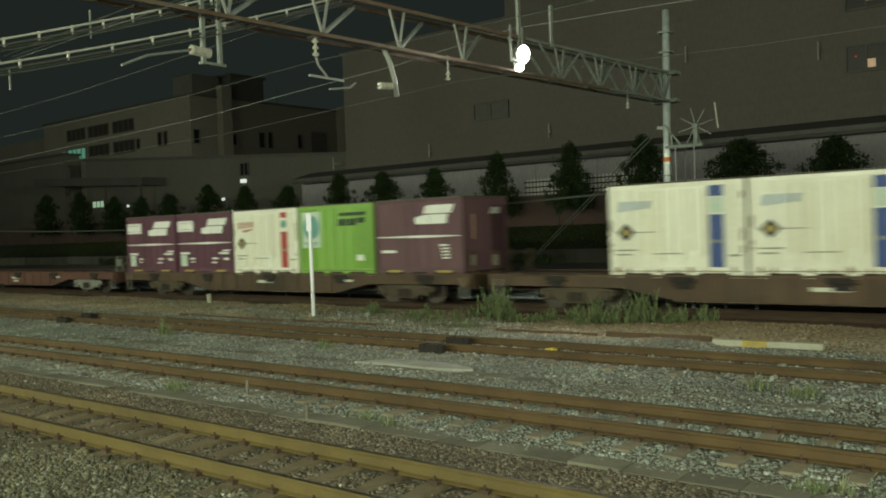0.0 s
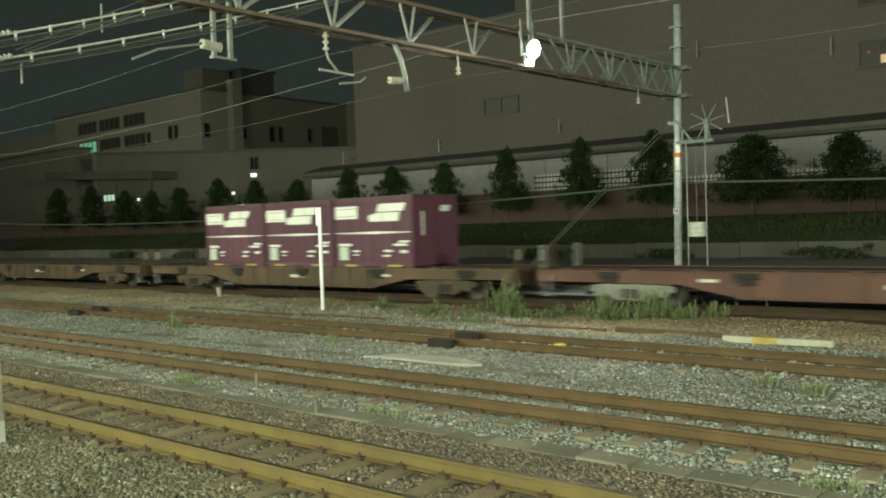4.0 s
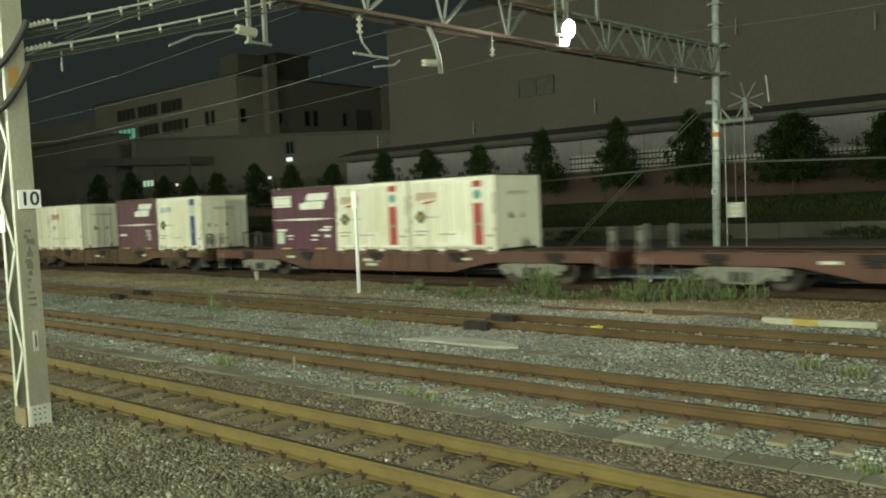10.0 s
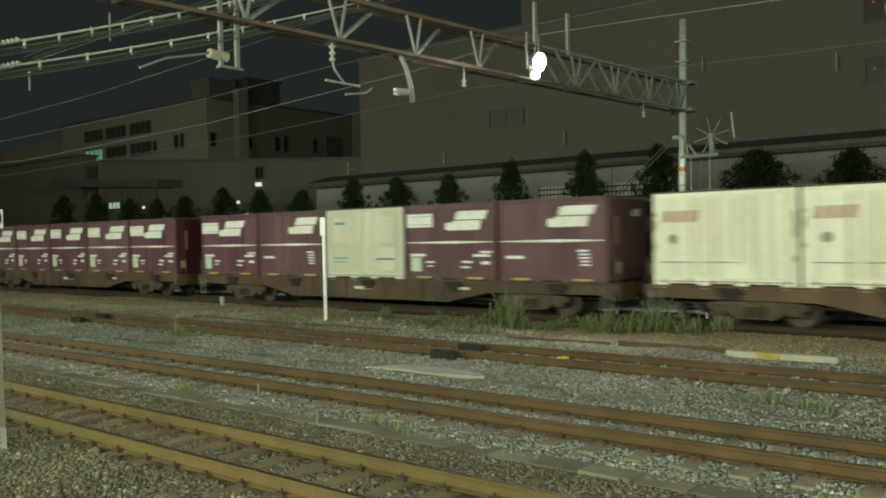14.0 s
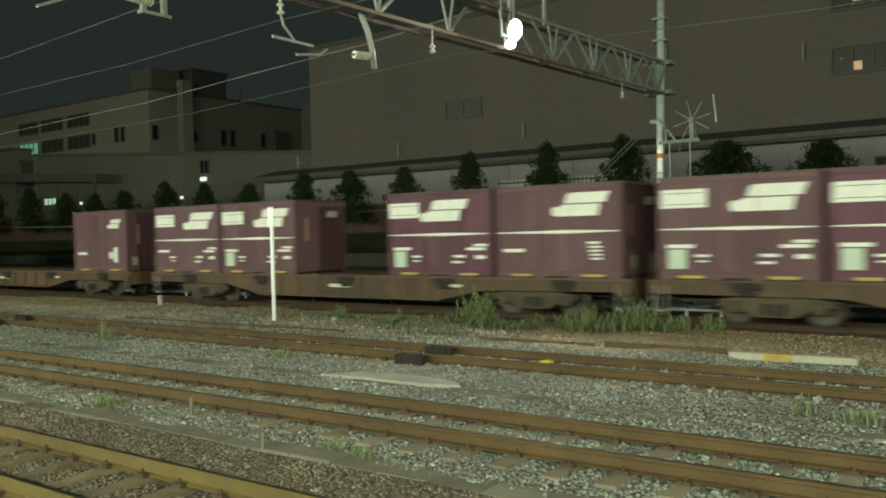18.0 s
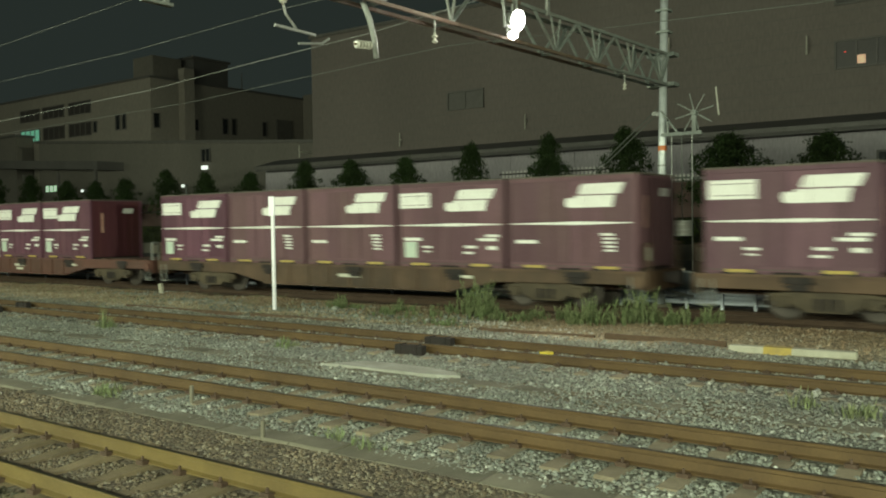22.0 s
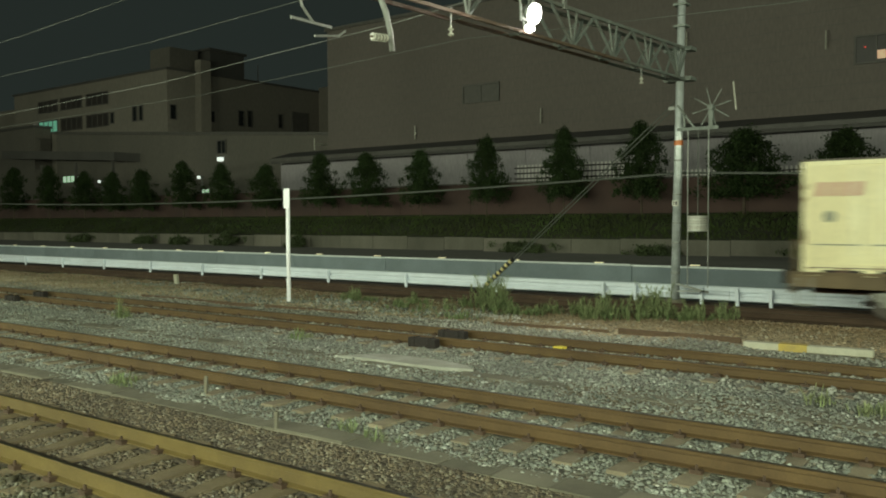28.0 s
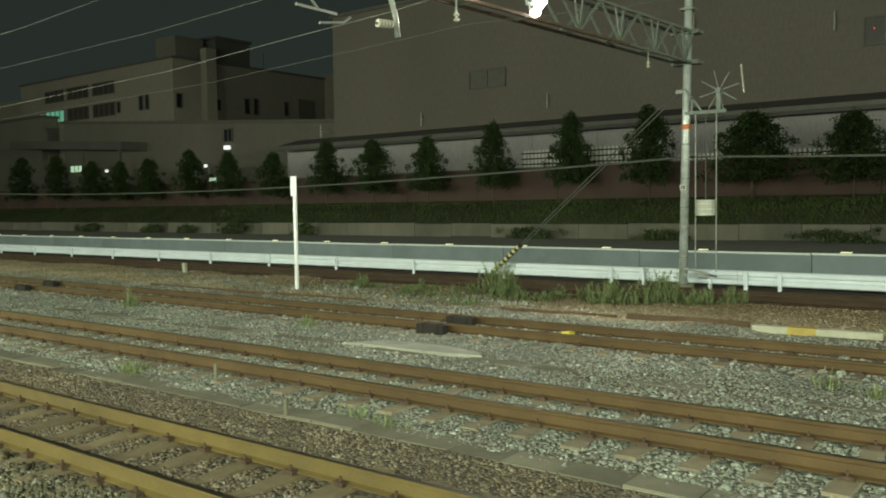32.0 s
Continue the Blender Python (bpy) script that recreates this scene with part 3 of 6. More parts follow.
def build_track(name, yc, label, rail_mat, sleeper_mat, x0, x1, near0, near1, shift, clips=True, z=0.0):
    track = thing(name, label, "railway track", "tracks of the yard", "structure", pose(0, yc, z))
    for s in (-1, 1):
        # rails in lengths of 25 m, with a small gap and a fishplate at each joint
        x = x0
        while x < x1:
            ln = min(25, x1 - x)
            r = part("rail", rail_mesh("rail", ln - 0.008), rail_mat, track)
            r.location = (x, s * 0.5335, 0)
            # darker strip along the top of the rail
            head = part("running_surface", Geo().box(0.02, ln - 0.03, -0.022, 0.022, -0.001, 0.003), M["rail_head"], r, "dark strip on the running surface")
            x += 25
    me = sleeper_mesh()
    me.materials.append(sleeper_mat)
    clip = Geo()
    for s in (-1, 1):
        for side in (-1, 1):
            y = s * 0.5335 + side * 0.085
            clip.box(-0.055, 0.055, y - 0.035, y + 0.035, -0.17, -0.125)
            clip.tube((0, y, -0.15), (0, y, -0.085), 0.016, 0.014, 6)
    clip_me = clip.mesh("fastening")
    clip_me.materials.append(M["clip"])
    n0, n1 = int(x0 / SLEEPER_STEP) + 1, int(x1 / SLEEPER_STEP)
    rest = []
    for n in range(n0, n1):
        x = n * SLEEPER_STEP + shift
        if near0 < x < near1:
            o = part("sleeper", me, None, track)
            o.location = (x + random.uniform(-0.02, 0.02), random.uniform(-0.02, 0.02), random.uniform(-0.008, 0.008))
            o.rotation_euler = (0, 0, random.uniform(-0.012, 0.012))
            if clips:
                c = part("fastening", clip_me, None, o)
        else:
            rest.append(x)
    g = Geo()
    for x in rest:
        g.box(x - 0.11, x + 0.11, -1, 1, -0.3, -0.165)
    far = part("far_sleepers", g, sleeper_mat, track)
    far["kind"] = "stuff"
    return track


build_track("track_1", TRACKS["near"], "railway track with ochre rails on concrete sleepers", M["rail_yellow"], M["sleeper"], -113, 12, -17, 3, 0.10)
build_track("track_2", TRACKS["second"], "railway track with rusty rails on concrete sleepers", M["rail_rust"], M["sleeper2"], -113, 12, -25, 1, -0.13)
build_track("track_3", TRACKS["third"], "railway track with rusty rails sunk in ballast", M["rail_rust"], M["sleeper2"], -113, 12, -28, 0, 0.2)
build_track("track_4", TRACKS["freight"], "freight track with dark rusty rails", M["rail_dark"], M["sleeper"], -113, 12, -30, -2, 0.0, clips=False, z=FREIGHT_Z)

# dark blocks clamped to the rails of the third track, and a yellow tag
for x, y in ((-10.15, 12.44), (-10.3, 13.50), (-24.8, 12.44), (-25.3, 13.50)):
    g = Geo().box(x - 0.30, x + 0.30, y - 0.08, y + 0.08, -0.17, 0.0)
    g.box(x - 0.20, x - 0.14, y - 0.10, y + 0.10, -0.14, 0.012).box(x + 0.14, x + 0.20, y - 0.10, y + 0.10, -0.14, 0.012)
    tagged(part("rail_block", g, M["dark"], bevel=0.012), "black block clamped against a rusty rail", "rail fitting", "rail blocks")
g = Geo().prism([(-8.18, 13.50), (-7.98, 13.46), (-7.96, 13.60), (-8.10, 13.66)], "z", -0.15, -0.11)
tagged(part("yellow_marker", g, mat("bright_yellow", (0.75, 0.62, 0.08), (0.66, 0.52, 0.06), 0.5)), "small bright yellow marker on a rail", "marker")


# ---- concrete trough line between the first two tracks ----
trough = thing("cable_trough", "line of weathered concrete cable trough lids", "cable trough", kind="structure")
lid = Geo().prism([(-0.19, -0.05), (0.19, -0.05), (0.19, 0.0), (0.17, 0.018), (-0.17, 0.018), (-0.19, 0.0)], "x", -0.292, 0.292).mesh("lid")
lid.materials.append(M["trough"])
for k in range(58):
    o = part("lid", lid, None, trough)
    o.location = (-30 + 0.6 * k, 7.22 + random.uniform(-0.015, 0.015), -0.206 + random.uniform(-0.012, 0.012))
    o.rotation_euler = (random.uniform(-0.025, 0.025), random.uniform(-0.015, 0.015), random.uniform(-0.02, 0.02))
trough2 = thing("buried_trough", "half-buried concrete trough lids beside the third track", "cable trough", kind="structure")
for k in range(34):
    if k % 7 in (2, 5):
        continue
    o = part("lid", lid, None, trough2)
    o.location = (-20 + 0.6 * k, 10.95 + random.uniform(-0.03, 0.03), -0.212 + random.uniform(-0.012, 0.008))
    o.rotation_euler = (random.uniform(-0.03, 0.03), random.uniform(-0.02, 0.02), random.uniform(-0.03, 0.03))
# pale slab and the painted beam on the verge
g = Geo().prism([(-10.75, 10.88), (-10.2, 10.95), (-9.4, 10.95), (-8.6, 11.0), (-8.15, 11.12), (-8.4, 11.35), (-9.0, 11.5), (-9.8, 11.55), (-10.3, 11.42)], "z", -0.26, -0.158)
tagged(part("concrete_slab", g, M["paleslab"], bevel=0.01), "pale broken concrete slab lying in the ballast", "slab")
beam = thing("concrete_beam", "white-painted concrete beam with a yellow middle on the verge", "beam", m=pose(-4.56, 15.47, -0.14, 0, 0, 4.5))
part("beam_body", Geo().box(-0.99, 0.99, -0.10, 0.10, 0, 0.12), M["beam"], beam, bevel=0.015)
part("yellow_band", Geo().box(-0.42, 0.02, -0.103, 0.103, 0.003, 0.123), M["yellow"], beam, "worn yellow painted band")


# ---- ballast stones ----
ICO = None


def ico_arrays():
    bm = bmesh.new()
    bmesh.ops.create_icosphere(bm, subdivisions=1, radius=1.0)
    v = np.array([p.co[:] for p in bm.verts])
    f = np.array([[q.index for q in p.verts] for p in bm.faces])
    bm.free()
    return v, f


OCTA = (np.array([(1, 0, 0), (-1, 0, 0), (0, 1, 0), (0, -1, 0), (0, 0, 1), (0, 0, -1)], float),
        np.array([(0, 2, 4), (2, 1, 4), (1, 3, 4), (3, 0, 4), (2, 0, 5), (1, 2, 5), (3, 1, 5), (0, 3, 5)]))


def stones(name, label, material, n, sample, size, shape, rng, sink=0.35, tall=0.7):
    """n loose stones joined in one mesh; sample(rng, n) gives their x and y."""
    bv, bf = shape
    xy = sample(rng, n)
    n = len(xy)
    z = np.array([ground_height(x, y) for x, y in xy])
    s = size * np.exp(rng.normal(0, 0.32, n))
    stretch = rng.uniform(0.65, 1.2, (n, 1, 3)) * np.array([1, 1, tall])
    v = bv[None] * stretch * (1 + rng.uniform(-0.28, 0.28, (n, len(bv), 1)))
    a = rng.uniform(0, 2 * np.pi, n)
    tilt = rng.uniform(-0.6, 0.6, n)
    ca, sa, ct, st = np.cos(a)[:, None], np.sin(a)[:, None], np.cos(tilt)[:, None], np.sin(tilt)[:, None]
    x, y, w = v[..., 0], v[..., 1] * ct - v[..., 2] * st, v[..., 1] * st + v[..., 2] * ct
    v = np.stack([x * ca - y * sa, x * sa + y * ca, w], -1) * s[:, None, None] * 0.5
    v += np.stack([xy[:, 0], xy[:, 1], z + s * (0.5 - sink) * tall], -1)[:, None]
    f = (bf[None] + (np.arange(n) * len(bv))[:, None, None]).reshape(-1, 3)
    me = fast_mesh(name, v.reshape(-1, 3), f)
    me.materials.append(material)
    return tagged(new(name, me), label, "ballast", kind="stuff")


SLEEPER_SHIFT = {"near": 0.10, "second": -0.13, "third": 0.2}


def band(y0, y1, x_left, x_right, keep_off=()):
    """Uniform in a band of y; x bounds are lines a + b * y."""
    def sample(rng, n):
        y = rng.uniform(y0, y1, n)
        lo, hi = x_left[0] + x_left[1] * y, x_right[0] + x_right[1] * y
        x = lo + (hi - lo) * rng.uniform(0, 1, n)
        ok = np.ones(n, bool)
        for c, half in keep_off:
            ok &= abs(y - c) > half
        for key, shift in SLEEPER_SHIFT.items():
            off = np.mod(x - shift + SLEEPER_STEP / 2, SLEEPER_STEP) - SLEEPER_STEP / 2
            bare = (abs(y - TRACKS[key]) < (0.60 if key == "near" else 0.98)) & (abs(off) < 0.085)
            ok &= ~bare | (rng.uniform(0, 1, n) < 0.12)
        return np.stack([x[ok], y[ok]], 1)
    return sample


def stone_material(name, colours, spread):
    """Crushed stone: every stone takes its own tone between the given colours."""
    m = bpy.data.materials.new(name)
    m.use_nodes = True
    nt = m.node_tree
    N, L = nt.nodes, nt.links
    bsdf = N["Principled BSDF"]
    bsdf.inputs["Roughness"].default_value = 0.85
    g = N.new("ShaderNodeNewGeometry")
    ramp = N.new("ShaderNodeValToRGB")
    els = ramp.color_ramp.elements
    while len(els) < len(colours):
        els.new(0.5)
    for k, (e, c) in enumerate(zip(els, colours)):
        e.position, e.color = k / (len(colours) - 1), (*c, 1)
    L.new(g.outputs["Random Per Island"], ramp.inputs[0])
    tex = N.new("ShaderNodeTexCoord")
    n = N.new("ShaderNodeTexNoise")
    n.inputs["Scale"].default_value, n.inputs["Detail"].default_value = 0.7, 4
    L.new(tex.outputs["Object"], n.inputs["Vector"])
    r = N.new("ShaderNodeMapRange")
    r.inputs[1].default_value, r.inputs[2].default_value = 0.3, 0.7
    r.inputs[3].default_value, r.inputs[4].default_value = 1 - spread, 1 + spread
    L.new(n.outputs["Fac"], r.inputs[0])
    x = N.new("ShaderNodeMix")
    x.data_type, x.blend_type = "RGBA", "MULTIPLY"
    x.inputs[0].default_value = 1
    L.new(ramp.outputs[0], x.inputs[6])
    L.new(r.outputs[0], x.inputs[7])
    L.new(x.outputs[2], bsdf.inputs["Base Color"])
    return m


TAN_STONE = stone_material("tan_crushed_stone", [(0.040, 0.035, 0.019), (0.123, 0.110, 0.058), (0.070, 0.069, 0.048), (0.167, 0.151, 0.086), (0.055, 0.048, 0.026), (0.246, 0.242, 0.172), (0.088, 0.095, 0.075), (0.132, 0.106, 0.053), (0.066, 0.060, 0.035), (0.317, 0.308, 0.238)], 0.5)
BROWN_STONE = stone_material("brown_dusted_stone", [(0.067, 0.050, 0.031), (0.179, 0.140, 0.087), (0.106, 0.084, 0.054), (0.224, 0.185, 0.121), (0.090, 0.067, 0.040), (0.168, 0.157, 0.123), (0.302, 0.269, 0.190)], 0.3)
GREY_STONE = stone_material("grey_crushed_stone", [(0.138, 0.149, 0.127), (0.261, 0.275, 0.227), (0.179, 0.193, 0.165), (0.330, 0.351, 0.296), (0.220, 0.199, 0.152), (0.123, 0.138, 0.121), (0.289, 0.309, 0.254), (0.207, 0.220, 0.193), (0.550, 0.571, 0.502)], 0.25)
rng = np.random.default_rng(5)
ICO = ico_arrays()
LEFT, RIGHT = (-2.0, -1.75), (2.6, -0.22)
stones("near_ballast", "tan crushed stone beside the nearest track", TAN_STONE, 40000, band(2.0, 4.58, (-6.5, -2.2), (2.0, -0.4)), 0.044, OCTA, rng)
stones("track_ballast", "brown dusty stone between the nearest rails", BROWN_STONE, 36000, band(4.3, 7.0, (-7.0, -2.0), RIGHT, ((4.6475, 0.07), (5.7145, 0.07))), 0.037, OCTA, rng, 0.45)
stones("middle_ballast", "grey crushed stone along the second track", GREY_STONE, 68000, band(7.25, 12.2, (-9.0, -1.9), RIGHT, ((8.1895, 0.08), (9.2565, 0.08))), 0.040, OCTA, rng, 0.4)
stones("far_ballast", "pale grey crushed stone along the third track", stone_material("pale_dusty_crushed_stone", [(0.17, 0.175, 0.145), (0.28, 0.29, 0.24), (0.21, 0.22, 0.185), (0.35, 0.36, 0.305), (0.22, 0.20, 0.155), (0.15, 0.16, 0.138), (0.45, 0.46, 0.40)], 0.25), 36000, band(12.0, 15.5, (-22.0, -1.5), RIGHT, ((12.6615, 0.08), (13.7285, 0.08))), 0.05, OCTA, rng, 0.35)
stones("pale_chips", "pale bright stone chips among the ballast", stone_material("pale_stone_chip", [(0.5, 0.5, 0.44), (0.62, 0.62, 0.56), (0.44, 0.43, 0.37)], 0.1), 130,
       band(2.2, 12.4, (-6.0, -1.7), RIGHT, ((4.6475, 0.1), (5.7145, 0.1), (8.1895, 0.1), (9.2565, 0.1))), 0.032, ICO, rng, 0.1)
# heaps of grey stone left on the verge
for hx, hy, n, r in ((-22.3, 17.0, 900, 1.1), (-19.3, 16.4, 700, 0.9), (-17.0, 16.9, 1100, 1.0), (-14.6, 16.5, 700, 0.8), (-26.5, 18.2, 500, 0.9), (-12.3, 16.6, 500, 0.6)):
    def heap(rng, n, hx=hx, hy=hy, r=r):
        q = rng.normal(0, 1, (n, 2)) * np.array([r, r * 0.55])
        return q + np.array([hx, hy])
    stones("stone_heap", "low heap of grey stone on the verge", GREY_STONE, n // 2, heap, 0.06, OCTA, rng, 0.15)
SOIL_STONE = stone_material("verge_soil_crumbs", [(0.25, 0.165, 0.09), (0.36, 0.255, 0.15), (0.29, 0.20, 0.115), (0.45, 0.36, 0.24), (0.22, 0.15, 0.085), (0.36, 0.33, 0.25), (0.5, 0.46, 0.36)], 0.3)
stones("verge_rubble", "brown rubble and soil crumbs on the verge", SOIL_STONE, 26000, band(15.4, 19.4, (-24, -1.2), (1.5, -0.25)), 0.032, OCTA, rng, 0.35)


stones("verge_gravel", "dusty tan gravel strewn over the verge", stone_material("dusty_tan_gravel", [(0.31, 0.24, 0.15), (0.42, 0.35, 0.23), (0.36, 0.28, 0.17), (0.50, 0.46, 0.36), (0.28, 0.20, 0.12)], 0.3), 12000,
       lambda r, n: np.stack([r.uniform(-38, -13.5, n), 15.0 + np.abs(r.normal(0, 1.5, n))], 1), 0.045, OCTA, rng, 0.3)


# scraps, pale rubble and weathered boards that edge the gravel
def near_spot(hx, hy, r):
    return lambda rng, n: rng.normal(0, 1, (n, 2)) * np.array([r, r * 0.5]) + np.array([hx, hy])


PALE_RUBBLE = stone_material("pale_rubble", [(0.42, 0.40, 0.34), (0.55, 0.53, 0.47), (0.34, 0.31, 0.25), (0.62, 0.60, 0.55)], 0.15)
for hx, hy, n, r in ((-11.3, 16.7, 150, 0.35), (-9.0, 16.15, 26, 0.28), (-10.5, 16.5, 30, 0.3), (-16.2, 16.3, 90, 0.4), (-20.5, 16.9, 60, 0.4)):
    stones("pale_scraps", "scatter of pale rubble on the brown verge", PALE_RUBBLE, n, near_spot(hx, hy, r), 0.06, OCTA, rng, 0.1, 0.45)
for x0, y0, x1, y1 in ((-22.5, 15.0, -17.6, 15.02), (-17.3, 15.05, -14.2, 15.1), (-10.8, 15.58, -8.2, 15.66), (-8.0, 15.68, -5.7, 15.72)):
    ln = math.hypot(x1 - x0, y1 - y0)
    o = part("edging_board", Geo().box(0, ln, -0.02, 0.02, -0.06, 0.045), mat("weathered_board", (0.12, 0.075, 0.042), (0.085, 0.055, 0.032), 0.9, 0, 4, 60, 0.3), bevel=0.006)
    o.location, o.rotation_euler = (x0, y0, ground_height((x0 + x1) / 2, (y0 + y1) / 2) + 0.02), (0, 0, math.atan2(y1 - y0, x1 - x0))
    tagged(o, "weathered brown board edging the gravel", "board", "boards along the verge")


# ---- plants ----
def blades(rng, n, spread, height, lean, width, base_z, leafy=0.0):
    """Narrow upright blades, each a bent strip of two quads, and short side leaves."""
    V, F = [], []
    for _ in range(n):
        x, y = rng.normal(0, 1, 2) * spread
        z0 = base_z(x, y)
        h = height * rng.uniform(0.45, 1.1) * math.exp(-0.35 * (x * x / spread[0] ** 2 + y * y / spread[1] ** 2) * 0.5)
        a = rng.uniform(0, 2 * math.pi)
        d = np.array([math.cos(a), math.sin(a)]) * lean * h * rng.uniform(0.1, 1)
        w = np.array([-math.sin(a), math.cos(a)]) * width * rng.uniform(0.6, 1.2)
        k = len(V)
        for f, s, ww in ((0, 0, 1), (0.55, 0.3, 0.9), (1, 1, 0.1)):
            p = np.array([x, y]) + d * s
            V += [(p[0] - w[0] * ww, p[1] - w[1] * ww, z0 + h * f), (p[0] + w[0] * ww, p[1] + w[1] * ww, z0 + h * f)]
        F += [(k, k + 1, k + 3), (k, k + 3, k + 2), (k + 2, k + 3, k + 5), (k + 2, k + 5, k + 4)]
        if leafy:
            for _ in range(int(leafy * rng.uniform(0.6, 1.4))):
                f = rng.uniform(0.2, 0.98)
                b = rng.uniform(0, 2 * math.pi)
                o = np.array([x + d[0] * f * f, y + d[1] * f * f, z0 + h * f])
                t = np.array([math.cos(b), math.sin(b), rng.uniform(0.5, 2.4)]) * rng.uniform(0.03, 0.075)
                c = np.array([-math.sin(b), math.cos(b), 0]) * rng.uniform(0.004, 0.009)
                k = len(V)
                V += [tuple(o), tuple(o + t * 0.5 + c), tuple(o + t), tuple(o + t * 0.5 - c)]
                F += [(k, k + 1, k + 2), (k, k + 2, k + 3)]
    return fast_mesh("weeds", np.array(V), np.array(F))


def plant(name, label, x, y, n, spread, height, width, material, leafy, seed, lean=0.35, category="weeds", group="", stems=4):
    """A clump of several single plants, each a tuft of stems and leaves of its own."""
    r = np.random.default_rng(seed)
    z = ground_height(x, y)
    clump = thing(name, label, category, group, m=pose(x, y, z))
    for k in range(stems):
        ox, oy = r.normal(0, 1, 2) * np.array(spread) * 1.05
        tall = height * r.uniform(0.55, 1.15) * math.exp(-0.22 * (ox * ox / spread[0] ** 2 + oy * oy / spread[1] ** 2))
        me = blades(r, max(4, int(n * 1.1 / stems)), np.array(spread) * 0.45, tall, lean, width, lambda a, b: ground_height(x + ox + a, y + oy + b) - z - 0.03, leafy)
        me.materials.append(material)
        part("plant", me, None, clump).location = (ox, oy, 0)
    return clump


for k, (x, y, n, sp, h) in enumerate(((-13.3, 17.3, 7, (0.25, 0.25), 0.4), (-12.2, 17.7, 30, (0.22, 0.26), 1.15), (-11.75, 17.4, 16, (0.2, 0.22), 0.85), (-10.7, 17.7, 12, (0.30, 0.25), 0.45),
                                      (-9.95, 17.9, 9, (0.22, 0.2), 0.5), (-9.2, 17.4, 26, (0.24, 0.22), 0.8), (-8.75, 18.2, 30, (0.22, 0.22), 1.0), (-8.35, 18.5, 28, (0.2, 0.2), 1.1), (-7.7, 18.7, 8, (0.14, 0.16), 0.6), (-7.0, 18.9, 8, (0.13, 0.16), 0.55),
                                      (-14.6, 17.4, 5, (0.2, 0.2), 0.35), (-16.2, 17.2, 3, (0.15, 0.15), 0.3), (-11.2, 17.2, 8, (0.3, 0.2), 0.3))):
    plant("weed_clump", "leafy green weeds growing on the verge", x, y, int(n * 2.6), (sp[0] * 1.15, sp[1] * 1.2), h * 1.02, 0.006, M["weed"], 46 if k % 3 else 30, 40 + k, lean=0.6, group="weeds along the freight track", stems=9)
plant("grass_tuft", "yellow-green grass tuft beside the third track", -18.9, 11.95, 60, (0.16, 0.16), 0.75, 0.010, M["weed"], 4, 71)
plant("grass_tuft", "small green weed between the tracks", -11.6, 7.62, 40, (0.14, 0.12), 0.26, 0.012, M["weed"], 8, 72)
plant("grass_tuft", "small green weed between the tracks", -6.9, 7.45, 24, (0.3, 0.1), 0.16, 0.012, M["weed"], 8, 73)
plant("grass_tuft", "small green weed beside the third track", -12.8, 11.9, 30, (0.14, 0.12), 0.3, 0.012, M["weed"], 8, 74)
plant("grass_tuft", "small green weed beside the second track", -3.5, 11.7, 20, (0.08, 0.08), 0.4, 0.012, M["weed"], 8, 75)
plant("grass_tuft", "small green weed beside the second track", -2.75, 11.5, 30, (0.15, 0.1), 0.3, 0.012, M["weed"], 8, 76)
plant("grass_tuft", "small green weed among brown ballast", -1.35, 7.45, 40, (0.14, 0.1), 0.16, 0.012, M["weed"], 8, 77)
plant("grass_tuft", "low green weed on the verge", -16.9, 17.9, 40, (0.2, 0.15), 0.4, 0.014, M["weed"], 14, 78)
plant("grass_tuft", "low pale green weed on the verge", -11.9, 15.9, 30, (0.3, 0.12), 0.25, 0.014, M["weed"], 14, 79)


def grass(name, label, n, box, height, material, seed):
    r = np.random.default_rng(seed)
    x0, x1, y0, y1 = box
    xs, ys = r.uniform(x0, x1, n), r.uniform(y0, y1, n)
    keep = np.array([noise.noise((a * 0.5, b * 0.9, 9.0)) > -0.12 for a, b in zip(xs, ys)])
    xs, ys = xs[keep], ys[keep]
    n = len(xs)
    z = np.array([ground_height(a, b) for a, b in zip(xs, ys)]) - 0.02
    h = height * r.uniform(0.3, 1.2, n)
    a = r.uniform(0, 2 * np.pi, n)
    dx, dy = np.cos(a) * h * 0.5, np.sin(a) * h * 0.5
    wx, wy = -np.sin(a) * 0.008, np.cos(a) * 0.008
    v = np.stack([np.stack([xs - wx, ys - wy, z], -1), np.stack([xs + wx, ys + wy, z], -1), np.stack([xs + dx, ys + dy, z + h], -1)], 1)
    me = fast_mesh(name, v.reshape(-1, 3), np.arange(3 * n).reshape(-1, 3))
    me.materials.append(material)
    return tagged(new(name, me), label, "grass", kind="stuff")


grass("dry_grass", "thin dry grass over the brown verge", 5000, (-45, -1, 15.6, 19.6), 0.09, M["straw"], 3)
grass("green_grass", "thin green grass on the verge", 2600, (-45, -12, 15.4, 19.3), 0.14, M["weed"], 4)


# ---- far bank, walls and trees ----
def leaf_lobes(r, centres, spread, leaves, size):
    """Small pointed leaves in loose tufts round the given centres."""
    V, F = [], []
    for c in centres:
        sp = spread * r.uniform(0.7, 1.3)
        for p in c + r.normal(0, 1, (leaves, 3)) * np.array([sp, sp, sp * 0.7]):
            d, e = r.normal(0, 1, 3), r.normal(0, 1, 3)
            d /= np.linalg.norm(d)
            e = np.cross(d, e)
            e /= np.linalg.norm(e)
            q = size * r.uniform(0.7, 1.4)
            i = len(V)
            V += [tuple(p - d * q), tuple(p + e * q * 0.5), tuple(p + d * q), tuple(p - e * q * 0.5)]
            F += [(i, i + 1, i + 2), (i, i + 2, i + 3)]
    return np.array(V), np.array(F)


